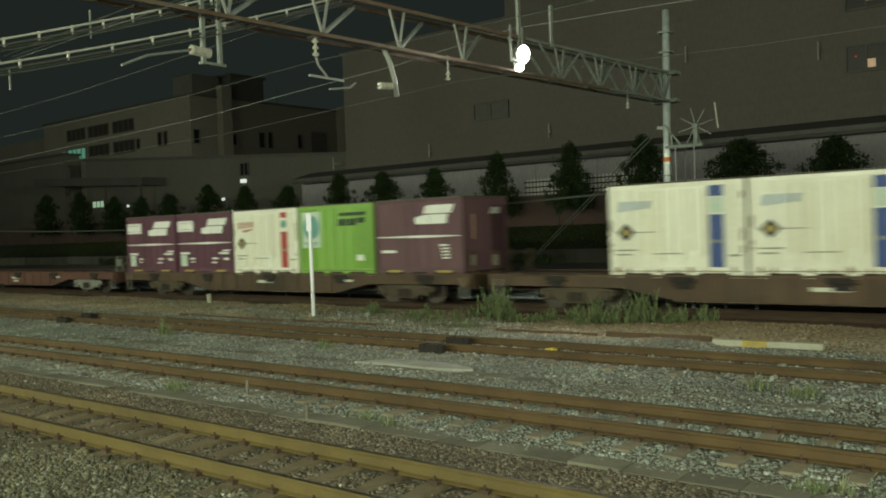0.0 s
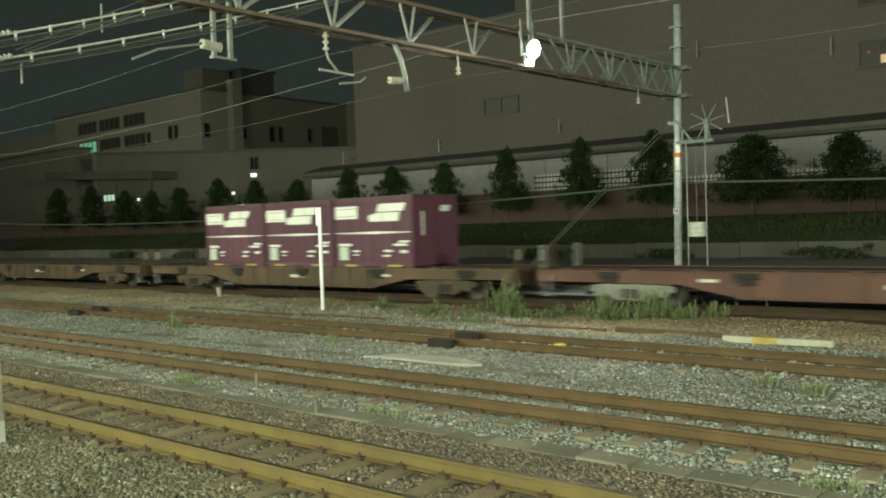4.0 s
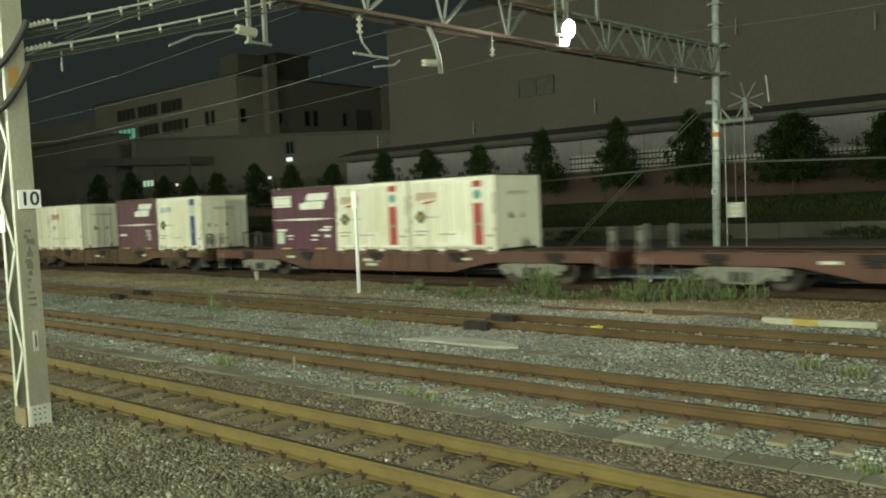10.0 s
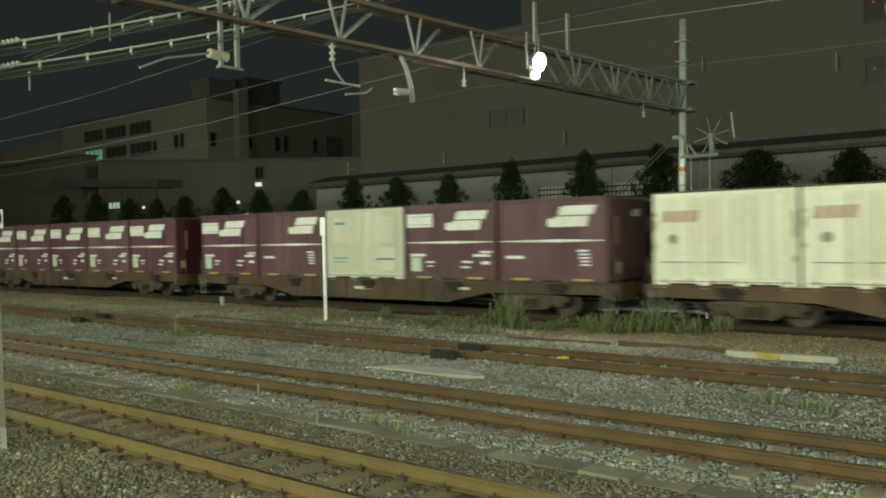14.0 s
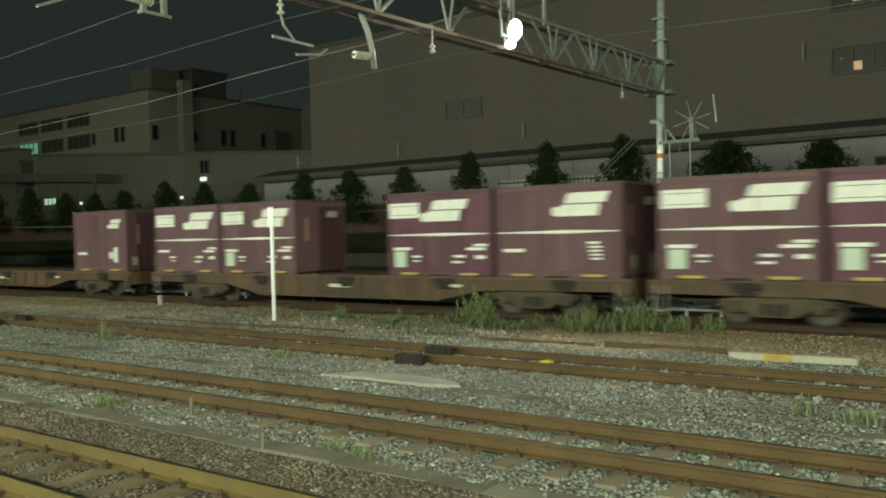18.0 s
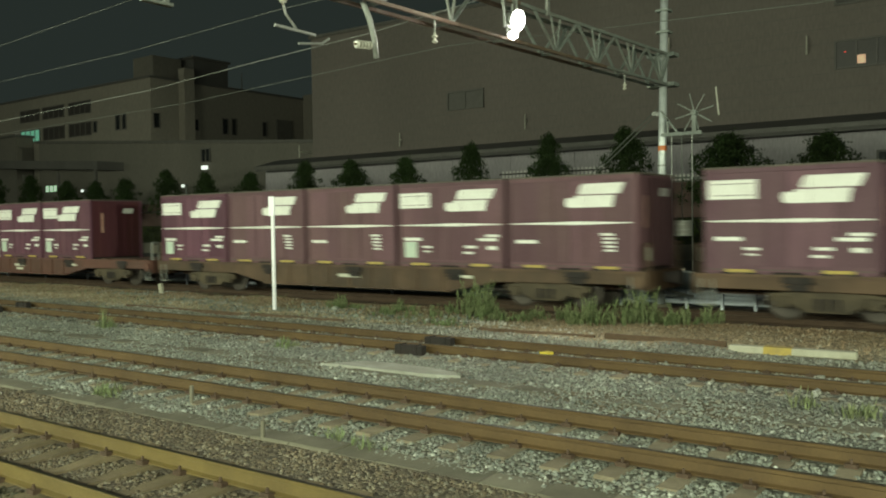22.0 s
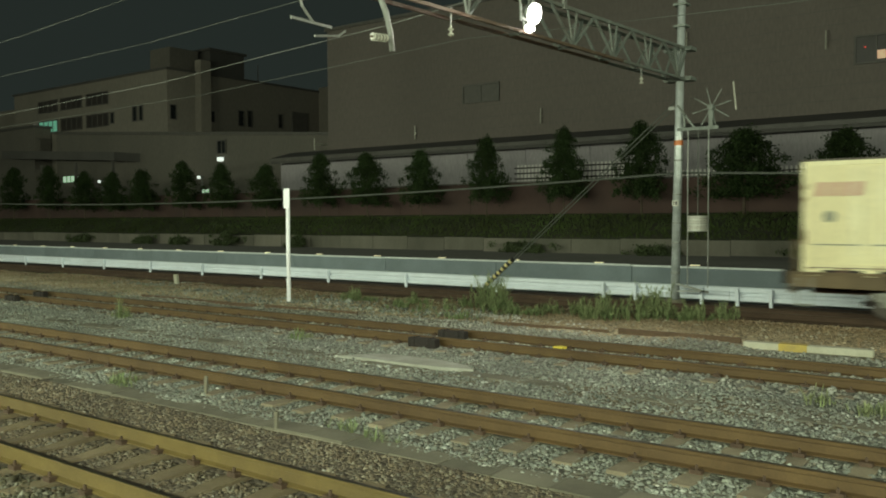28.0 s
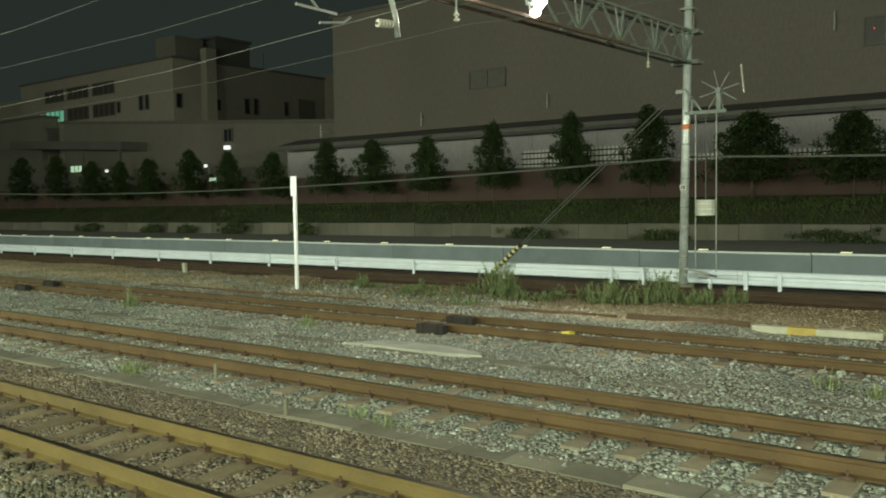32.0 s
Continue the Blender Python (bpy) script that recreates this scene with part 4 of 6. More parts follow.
def build_trees():
    kinds = []
    for k in range(4):
        r = np.random.default_rng(90 + k)
        centres = []
        for tier in range(9):
            # uneven tiers of boughs, widest below the middle, with gaps between them
            h = 0.30 + 0.68 * tier / 8
            reach = 0.50 * (1 - abs((h - 0.48) / 0.58) ** 1.7) + 0.03
            count = 3 + int(r.integers(2, 6))
            start = r.uniform(0, 6.28)
            for b in range(count):
                a = start + 6.28 * b / count + r.normal(0, 0.35)
                out = reach * r.uniform(0.5, 1.08)
                for f in (0.25, 0.6, 1.0):
                    centres.append((out * f * math.cos(a), out * f * math.sin(a), h + r.normal(0, 0.022) - 0.05 * f * f))
        V, F = leaf_lobes(r, np.array(centres), 0.041, 80, 0.0165)
        crown = fast_mesh("crown", np.array(V), np.array(F))
        crown.materials.append(M["leaf"])
        g = Geo()
        g.smooth = True
        g.tube((0, 0, -0.05), (0.01, 0, 0.35), 0.02, 0.014, 8).tube((0.01, 0, 0.35), (0, 0.01, 0.85), 0.014, 0.004, 7)
        for b in range(9):
            a, z = b * 2.4, 0.22 + 0.06 * b
            g.tube((0.005, 0, z), (0.3 * (1 - z) * math.cos(a), 0.3 * (1 - z) * math.sin(a), z + 0.12), 0.006, 0.002, 5)
        trunk = g.mesh("trunk")
        trunk.materials.append(M["bark"])
        kinds.append((trunk, crown))
    spots = [(-70.5, 6.3, 1.1), (-65.0, 5.7, 1.1), (-61.0, 5.5, 1.0), (-57.2, 5.6, 1.1), (-52.1, 5.9, 1.05), (-47.9, 5.6, 1.0), (-43.4, 5.35, 1.05), (-38.5, 5.85, 1.0), (-34.6, 5.65, 1.15), (-30.6, 5.6, 1.1), (-26.2, 6.05, 0.95),
             (-21.6, 6.25, 0.95), (-17.5, 6.2, 1.15), (-12.8, 5.6, 1.75), (-8.8, 5.35, 1.4), (-4.9, 5.5, 1.2), (-76.5, 6.4, 1.2)]
    for k, (x, top, fat) in enumerate(spots):
        trunk, crown = kinds[k % 4]
        h = (top - 2.1) / 0.98
        w = 2.35 * fat
        tree = thing("tree", "small dark evergreen tree before the brick wall", "tree", "trees along the wall", m=pose(x, 37.9, 2.1, 0, 0, 77 * k))
        for me, nm in ((trunk, "trunk"), (crown, "crown")):
            o = part(nm, me, None, tree)
            o.scale = (w, w, h)


build_trees()

# white guard rail along the raised road
guard = thing("guard_rail", "white steel guard rail along the raised road", "guard rail", kind="structure")
W_BEAM = [(0.0, 0.0), (-0.045, 0.03), (-0.045, 0.13), (0.0, 0.17), (0.0, 0.23), (-0.045, 0.27), (-0.045, 0.37), (0.0, 0.40), (0.012, 0.40), (-0.03, 0.365), (-0.03, 0.275), (0.012, 0.235),
          (0.012, 0.165), (-0.03, 0.125), (-0.03, 0.035), (0.012, 0.0)]
strip = Geo().prism([(24.4 + a, -0.26 + b) for a, b in W_BEAM], "x", 0, 3.88).mesh("beam")
strip.materials.append(M["guard"])
gpost = Geo().tube((0, 0, -0.3), (0, 0, 0.24), 0.055, 0.055, 10).box(-0.05, 0.05, -0.09, 0.0, -0.08, 0.18).mesh("guard_post")
gpost.materials.append(M["guard"])
for k in range(28):
    o = part("beam", strip, None, guard)
    o.location = (-102.2 + 3.89 * k, 0, 0)
for x in [-47.65 - 3.89 * k for k in range(14)] + [-47.65 + 3.89 * k for k in range(1, 10)] + [-11.6, -9.6, -8.6, -7.7, -3.9]:
    o = part("guard_post", gpost, None, guard)
    o.location = (x, 24.32, -0.13)
# grey barrier that retains the road
barrier = thing("road_barrier", "grey concrete barrier with reflectors on its cap", "barrier", kind="structure")
panel = Geo().box(0.01, 4.99, 25.14, 25.32, -0.5, 0.575).mesh("panel")
panel.materials.append(M["barrier"])
# the light caught by the barrier's top edge is put into a paler cap
cap = Geo().box(0.0, 4.97, 25.10, 25.34, 0.578, 0.626).mesh("cap")
cap.materials.append(M["barriertop"])
for k in range(24):
    x = -107.1 + 5 * k
    for me, nm in ((panel, "panel"), (cap, "cap")):
        o = part(nm, me, None, barrier)
        o.location = (x, 0, random.uniform(-0.008, 0.008))
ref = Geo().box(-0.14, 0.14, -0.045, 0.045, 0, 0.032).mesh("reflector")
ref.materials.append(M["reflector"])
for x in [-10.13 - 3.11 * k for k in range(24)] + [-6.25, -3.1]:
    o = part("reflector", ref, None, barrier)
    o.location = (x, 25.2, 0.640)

# low stained retaining wall and the brick wall with its pale railing
low = thing("retaining_wall", "low stained concrete retaining wall beyond the road", "wall", kind="structure")
seg = Geo().box(0.012, 2.388, 35.0, 35.25, 0.3, 1.12).mesh("wall_block")
seg.materials.append(M["lowwall"])
for k in range(46):
    o = part("wall_block", seg, None, low)
    o.location = (-106 + 2.4 * k, random.uniform(-0.01, 0.01), random.uniform(-0.03, 0.02))
brick = thing("brick_wall", "long dark red wall above the grassy bank", "wall", kind="structure")
for k in range(22):
    o = part("wall_panel", Geo().box(0.01, 4.99, 39.0, 39.3, 1.9, 3.88), M["redwall"], brick)
    o.location = (-108 + 5 * k, 0, random.uniform(-0.02, 0.02))
part("coping", Geo().box(-108, 2, 38.95, 39.35, 3.89, 3.95), M["frame"], brick)
railing = thing("railing", "pale picket railing on top of the brick wall", "fence", kind="structure")
picket = Geo().box(-0.05, 0.05, 39.12, 39.16, 3.95, 4.82).mesh("picket")
low_picket = Geo().box(-0.045, 0.045, 39.12, 39.16, 3.95, 4.24).mesh("picket")
for me in (picket, low_picket):
    me.materials.append(M["picket"])
for k in range(28):
    o = part("picket", picket, None, railing)
    o.location = (-25.0 + 0.22 * k, 0, 0)
for k in range(70):
    o = part("picket", low_picket, None, railing)
    o.location = (-18.8 + 0.2 * k, 0, 0)
for z in (4.10, 4.38, 4.66):
    part("rail", Geo().box(-25.2, -18.85, 39.06, 39.11, z - 0.035, z + 0.035), M["dark"], railing)
part("rail", Geo().box(-18.85, -4.7, 39.06, 39.11, 4.03, 4.08), M["dark"], railing)
# hedge tufts on the bank and along the wall foot
r = np.random.default_rng(12)
V, F = [], []
for _ in range(26000):
    x, y = r.uniform(-80, 0), r.uniform(35.25, 38.9)
    z = 1.07 + min(1, (y - 35.1) / 2.1) * 1.0
    h = r.uniform(0.04, 0.2) * (1 + 0.8 * noise.noise((x * 0.5, y * 0.8, 2.0)))
    a = r.uniform(0, 6.28)
    k = len(V)
    V += [(x - 0.04, y, z - 0.03), (x + 0.04, y, z - 0.03), (x + 0.3 * h * math.cos(a), y + 0.3 * h * math.sin(a), z + h)]
    F.append((k, k + 1, k + 2))
me = fast_mesh("bank_grass", np.array(V), np.array(F))
me.materials.append(M["bankgrass"])
tagged(new("bank_grass", me), "rough dark grass on the bank", "grass", kind="stuff")
for k, (x, y, w, h) in enumerate(((-43.0, 34.3, 1.6, 1.3), (-37.0, 34.4, 0.8, 0.75), (-22.0, 34.5, 1.7, 0.55), (-52.0, 34.5, 1.2, 0.6), (-60.0, 34.5, 1.6, 0.6), (-8.5, 34.5, 1.5, 0.5), (-15.5, 34.5, 1.2, 0.45), (-48.0, 34.4, 0.9, 0.55))):
    r = np.random.default_rng(200 + k)
    centres = np.stack([r.normal(0, 0.36, 46) * w, r.normal(0, 0.14, 46) * w, np.abs(r.normal(0.38, 0.26, 46)) * h], 1)
    V, F = leaf_lobes(r, centres, 0.09, 60, 0.05)
    V[:, 2] = np.maximum(V[:, 2], -0.02)
    me = fast_mesh("bush", V, F)
    me.materials.append(M["bushleaf"])
    ob = new("bush", me)
    ob.location = (x, y, ROAD_Z)
    tagged(ob, "dark bushy weeds before the retaining wall", "bush", "bushes along the retaining wall")


# ---- factory buildings ----
def window(parent, x0, x1, z0, z1, y, pane=None, panes=1):
    """A window in a wall that faces -y: recessed pane, frame and bars."""
    w = part("window", Geo().box(x0, x1, y - 0.03, y + 0.02, z0, z1), pane or M["glassdark"], parent)
    g = Geo()
    t = 0.09
    g.box(x0 - t, x1 + t, y - 0.10, y - 0.03, z1, z1 + t).box(x0 - t, x1 + t, y - 0.12, y - 0.03, z0 - t, z0)
    g.box(x0 - t, x0, y - 0.10, y - 0.03, z0, z1).box(x1, x1 + t, y - 0.10, y - 0.03, z0, z1)
    for k in range(1, panes):
        x = x0 + (x1 - x0) * k / panes
        g.box(x - 0.03, x + 0.03, y - 0.08, y - 0.03, z0, z1)
    part("window_frame", g, M["frame"], w)
    return w


def side_window(parent, y0, y1, z0, z1, x, pane=None):
    """The same in a wall that faces +x."""
    w = part("window", Geo().box(x - 0.02, x + 0.03, y0, y1, z0, z1), pane or M["glassdark"], parent)
    g = Geo()
    t = 0.08
    g.box(x + 0.03, x + 0.1, y0 - t, y1 + t, z1, z1 + t).box(x + 0.03, x + 0.12, y0 - t, y1 + t, z0 - t, z0)
    g.box(x + 0.03, x + 0.1, y0 - t, y0, z0, z1).box(x + 0.03, x + 0.1, y1, y1 + t, z0, z1)
    part("window_frame", g, M["frame"], w)
    return w


big = thing("factory_hall", "tall windowless brown-grey factory hall", "building", kind="")
part("wall", Geo().box(-44.79, 22, 45, 80, 2.6, 15.45), M["factory"], big)
part("roof", Geo().box(-44.94, 22, 44.85, 80, 15.45, 15.65), M["frame"], big, "dark roof edge")
part("upper_wall", Geo().box(-31.1, 22, 46.5, 80, 15.65, 22.5), M["factory"], big)
window(big, -32.7, -30.1, 9.35, 10.35, 45, M["frame"], 2)
for z0, z1, zl, glow in ((12.3, 13.6, 12.84, "glow_warm"), (9.27, 10.46, 9.61, "glow_warm")):
    w = window(big, -9.9, -7.25, z0, z1, 45, M["windowbrown"], 3)
    part("lit_pane", Geo().box(-8.98, -8.62, 44.93, 44.965, zl - 0.24, zl + 0.16), M[glow], w, "warm lit pane")
    part("red_lamp", Geo().tube((-9.5, 44.9, zl + 0.36), (-9.5, 44.96, zl + 0.36), 0.035, 0.035, 8), M["glow_red"], w, "small red lamp")
# joints between the courses of cladding
for k in range(11):
    z = 7.6 + 0.72 * k
    part("cladding_joint", Geo().box(-44.79, 22, 44.994, 45.0, z, z + 0.02), M["frame"], big)
for k in range(9):
    part("cladding_joint", Geo().box(-31.1, 22, 46.494, 46.5, 16.1 + 0.72 * k, 16.12 + 0.72 * k), M["frame"], big)
# thin downlights and pipes fixed to the hall's face
for x, z in ((-46.0, 7.5), (-36.6, 7.7), (-27.0, 8.1), (-18.1, 11.4), (-11.2, 10.5)):
    back = 45.0 if x > -44.7 else 46.0
    part("pipe_stub", Geo().tube((x, 44.8, z - 0.45), (x, 44.8, z + 0.45), 0.045, 0.035, 8).box(x - 0.03, x + 0.03, 44.8, back, z - 0.05, z + 0.05), M["porcelain"], big, "pale pipe stub")

shed = thing("loading_shed", "long low shed with pale cladding and a dark eave", "building")
for k in range(14):
    x = -48.6 + 4.2 * k
    part("cladding_panel", Geo().box(x + 0.02, x + 4.18, 44.0, 44.95, 2.4, 6.25), M["whitewall"], shed)
    part("pilaster", Geo().box(x - 0.07, x + 0.07, 43.95, 44.0, 2.4, 6.25), M["whitewall"], shed)
part("eave", Geo().prism([(42.9, 6.05), (44.98, 6.3), (44.98, 7.0), (42.9, 6.45)], "x", -48.6, 12), M["roof"], shed)
part("gutter", Geo().box(-48.6, 12, 42.78, 42.9, 6.22, 6.44), M["frame"], shed)
window(shed, -7.9, -7.5, 4.7, 5.1, 44.0)

tan = thing("office_block", "tan factory office block with two rows of strip windows", "building")
part("wall", Geo().box(-100.5, -71.1, 50, 70, 2.6, 16.35), M["factory2"], tan)
part("roof", Geo().box(-100.7, -70.95, 49.85, 70, 16.35, 16.55), M["roof"], tan)
part("low_wing", Geo().box(-135, -100.5, 52, 70, 2.6, 15.4), M["factory2"], tan)
part("link_wall", Geo().box(-71.1, -58.0, 70, 80, 2.6, 16.9), M["factory2"], tan)
for x0, x1 in ((-94.9, -91.0), (-90.2, -86.1), (-85.1, -81.1)):
    window(tan, x0, x1, 14.0, 15.15, 50, M["windowbrown"], panes=4)
    window(tan, x0, x1, 11.75, 12.95, 50, M["glow_green"] if x0 < -94 else M["windowbrown"], panes=4)
for x0, x1, z0, z1 in ((-80.6, -80.1, 11.9, 12.9), (-76.7, -76.1, 11.85, 13.2), (-75.6, -75.1, 11.85, 13.2)):
    window(tan, x0, x1, z0, z1, 50)
part("wall_lamp", Geo().box(-96.3, -95.8, 49.8, 49.98, 12.0, 12.75), M["glow_white"], tan, "lit wall lamp")
for y0, y1, z0, z1 in ((50.3, 50.9, 11.7, 13.0), (54.9, 55.4, 11.8, 12.8), (58.5, 59.1, 11.7, 13.2), (59.7, 60.2, 11.7, 13.3), (63.9, 64.4, 11.9, 13.3)):
    side_window(tan, y0, y1, z0, z1, -71.1)
part("vent_louvre", Geo().box(-71.1, -70.9, 65.8, 68.1, 11.4, 13.8), M["frame"], tan, "dark ventilation louvre")
part("flue", Geo().box(-71.1, -70.2, 53.2, 54.4, 8.0, 17.6), M["factory2"], tan, "tall square flue")
part("roof_housing", Geo().box(-75.5, -72.3, 51.2, 54.5, 16.55, 18.8), M["annex"], tan, "dark roof plant housing")
part("tank", Geo().box(-75.0, -71.3, 55.2, 59.5, 16.55, 18.9), M["roof"], tan, "dark roof tank")
part("tank_rim", Geo().box(-75.2, -71.1, 55.0, 59.7, 18.9, 19.15), M["roof"], tan)
part("mast", Geo().tube((-71.5, 61.5, 16.5), (-71.5, 61.5, 18.3), 0.06, 0.04, 6), M["frame"], tan)

annex = thing("factory_annex", "grey annex with a stepped flat roof", "building")
part("wall", Geo().prism([(-84, 2.6), (-44.8, 2.6), (-44.8, 8.15), (-84, 10.7)], "y", 46, 49.9), M["annex"], annex)
part("ledge", Geo().prism([(-84.2, 10.7), (-44.85, 8.15), (-44.85, 8.38), (-84.2, 10.95)], "y", 45.8, 50.0), M["frame"], annex)
part("lean_to_roof", Geo().prism([(-90, 8.4), (-69.6, 7.3), (-69.6, 8.05), (-90, 9.2)], "y", 43.4, 46.0), M["roof"], annex, "dark lean-to roof")
for k in range(4):
    x = -88.5 + 6.1 * k
    part("column", Geo().box(x - 0.12, x + 0.12, 43.5, 43.74, 2.4, 7.4), M["frame"], annex)
window(annex, -82.8, -79.9, 5.8, 6.4, 45.98, M["glow_room"], 4)
window(annex, -58.5, -57.5, 7.5, 8.5, 45.98, panes=2)
part("wall_lamp", Geo().box(-58.3, -57.8, 45.7, 45.98, 6.85, 7.15), M["glow_white"], annex, "lit wall lamp")
lean = thing("left_building", "dark brown low factory building", "building")
part("wall", Geo().box(-140, -92.3, 48, 49.9, 2.6, 12.1), M["annex"], lean)
part("roof", Geo().box(-140, -92.1, 47.8, 49.95, 12.1, 12.35), M["roof"], lean)


def yard_lamp(x, y, z, label):
    lamp = thing("yard_lamp", label, "lamp", "small lit lamps of the factory", m=pose(x, y, 0))
    part("pole", Geo().tube((0, 0, 2.6), (0, 0, z + 0.05), 0.05, 0.04, 8), M["galvdark"], lamp)
    part("lamp_head", Geo().box(-0.25, 0.25, -0.28, 0.05, z - 0.06, z + 0.08), M["galvdark"], lamp, bevel=0.02)
    part("lamp_glass", Geo().box(-0.17, 0.17, -0.34, -0.28, z - 0.12, z + 0.08), M["glow_white"], lamp, "glowing white glass")


yard_lamp(-71.2, 43.2, 5.5, "lit yard lamp between the trees")
yard_lamp(-57.0, 43.2, 5.4, "lit yard lamp between the trees")
sign = thing("lit_sign", "small lit sign under the lean-to roof", "sign", m=pose(-56.6, 42.9, 4.1))
part("sign_post", Geo().box(0.35, 0.42, 0.02, 0.08, -1.7, 0.0), M["galvdark"], sign)
part("sign_face", Geo().box(0, 0.8, 0, 0.08, 0, 0.32), M["glow_room"], sign, "pale green lit face")

# unseen canopy that cuts the strip lights, and a closing wall, added behind camera
tagged(part("canopy_roof", Geo().box(-60, 40, -12, -4.2, 5.90, 6.05), M["platform"]), "unseen flat canopy that cuts the strip lights", "canopy", kind="structure")
tagged(part("platform_wall", Geo().box(-60, 40, -12.3, -12, -0.23, 6.05), M["platform"]), "plain station wall", "wall", kind="structure")


# ---- masts, gantry and wires ----
mast = thing("catenary_mast", "tall grey steel catenary mast with an orange band", "mast", m=pose(-10.22, 23.9, -0.42))
g = Geo()
g.smooth = True
part("pole", g.tube((0, 0, 0), (0.18, 0, 9.05), 0.122, 0.105, 20), M["mastgrey"], mast)
part("orange_band", Geo().tube((0.09, 0, 4.49), (0.09, 0, 4.63), 0.124, 0.124, 20), M["orange"], mast)
for z in (0.9, 1.75, 2.3, 3.1, 4.05):
    part("clamp_band", Geo().tube((0.02 * z, 0, z), (0.02 * z, 0, z + 0.05), 0.132, 0.132, 20), M["galv"], mast)
plate = part("number_tag", Geo().box(-0.03, 0.15, -0.145, -0.125, 2.80, 2.96), M["lattice"], mast, "pale tag with small marks")
part("tag_mark", Geo().box(0.0, 0.03, -0.148, -0.145, 2.83, 2.93).box(0.06, 0.11, -0.148, -0.145, 2.83, 2.93), M["black"], plate)
part("footing", Geo().tube((0, 0, -0.1), (0, 0, 0.18), 0.32, 0.28, 20), M["trough"], mast)
# tensioner wheel on a bracket, with balance weights below
part("bracket", Geo().bar((0.1, -0.1, 4.92), (1.25, -0.1, 4.92), 0.06, 0.09).bar((0.1, -0.1, 5.6), (0.6, -0.1, 4.92), 0.05, 0.05).bar((0.3, -0.1, 5.35), (0.3, -0.1, 4.92), 0.05, 0.05), M["galvdark"], mast)
g = Geo()
for k in range(8):
    a = k * math.pi / 4 + 0.25
    g.bar((1.05, -0.1, 5.47), (1.05 + 0.55 * math.cos(a), -0.1, 5.47 + 0.55 * math.sin(a)), 0.02, 0.026)
part("spokes", g, M["galvdark"], mast)
part("tensioner_hub", Geo().tube((1.05, -0.2, 5.47), (1.05, 0.0, 5.47), 0.08, 0.08, 16), M["galvdark"], mast)
part("upright", Geo().bar((1.05, -0.1, 4.95), (1.05, -0.1, 5.5), 0.12, 0.1), M["galvdark"], mast)
part("insulator_rod", Geo().tube((1.72, -0.1, 5.35), (1.64, -0.1, 6.1), 0.025, 0.025, 8), M["porcelain"], mast, "pale insulator rod")
for x in (0.40, 0.98):
    part("guide_rod", Geo().tube((x, -0.1, 0.55), (x, -0.1, 4.9), 0.018, 0.018, 6), M["galv"], mast)
part("weight_rope", Geo().tube((0.69, -0.1, 2.5), (0.69, -0.1, 4.85), 0.014, 0.014, 6), M["wire"], mast)
weights = part("balance_weights", Geo(), M["lattice"], mast)
for k in range(6):
    part("weight", Geo().tube((0.69, -0.1, 2.10 + 0.072 * k), (0.69, -0.1, 2.165 + 0.072 * k), 0.27, 0.27, 18), M["lattice"], weights)
part("rod_foot", Geo().bar((0.1, -0.1, 0.62), (1.0, -0.1, 0.42), 0.04, 0.05).bar((0.1, -0.1, 0.42), (1.0, -0.1, 0.45), 0.04, 0.04), M["galv"], mast)
part("side_arm", Geo().bar((-0.2, 0, 5.55), (0.08, 0, 5.52), 0.05, 0.1), M["galv"], mast)
for z in (7.75, 8.35):
    part("collar", Geo().box(-0.02, 0.35, -0.17, 0.17, z, z + 0.06), M["galvdark"], mast)

# lattice column with the plate 10
col = thing("gantry_column", "grey steel lattice column with a white plate reading 10", "column", m=pose(-9.96, 3.64, -0.25, 0.4, -0.5, 0))
D, Wd, TOP = 0.43, 0.24, 6.8
part("face_plate", Geo().box(-0.012, 0.0, 0, Wd, 0.06, TOP), M["column"], col)
part("rear_plate", Geo().box(-D, -D + 0.012, 0, Wd, 0.06, TOP), M["column"], col)
for x, y in ((-0.07, -0.012), (-D, -0.012)):
    part("corner_angle", Geo().box(x, x + 0.07, y, y + 0.012, 0.06, TOP).box(x, x + 0.012, y, y + 0.07, 0.06, TOP), M["lattice"], col, "pale corner angle")
k, z = 0, 0.4
while z < TOP - 0.6:
    a, b = ((-0.05, -D + 0.05) if k % 2 else (-D + 0.05, -0.05))
    part("lacing_bar", Geo().bar((a, -0.02, z), (b, -0.02, z + 0.62), 0.012, 0.05), M["lattice"], col, "pale lacing bar")
    k, z = k + 1, z + 0.62
part("footing", Geo().box(-D - 0.03, 0.03, -0.03, Wd + 0.03, -0.2, 0.07), M["trough"], col, "rough concrete footing", bevel=0.03)
bracket_foot = part("foot_bracket", Geo().box(0.0, 0.016, 0.0, Wd, 0.06, 0.34), M["lattice"], col, "pale bolted foot bracket")
for i in range(3):
    for j in range(4):
        part("bolt", Geo().tube((0.016, 0.04 + 0.06 * i, 0.1 + 0.065 * j), (0.026, 0.04 + 0.06 * i, 0.1 + 0.065 * j), 0.012, 0.012, 6), M["clip"], bracket_foot)
part("painted_patch", Geo().box(-D + 0.02, -0.08, -0.03, 0.02, 0.07, 0.30), M["sleeper"], col, "worn tan patch")
sign10 = part("number_plate", Geo().box(0.03, 0.05, 0.02, 0.29, 2.74, 2.97), M["post"], col, "white plate with black figures", bevel=0.004)
txt = bpy.data.curves.new("figures", "FONT")
txt.body, txt.size, txt.align_x, txt.align_y, txt.extrude, txt.offset = "10", 0.23, "CENTER", "CENTER", 0.002, 0.004
txt.materials.append(M["black"])
dg = new("figures", txt)
dg.parent = sign10
dg.matrix_basis = pose(0.053, 0.155, 2.855, 90, 0, 90)
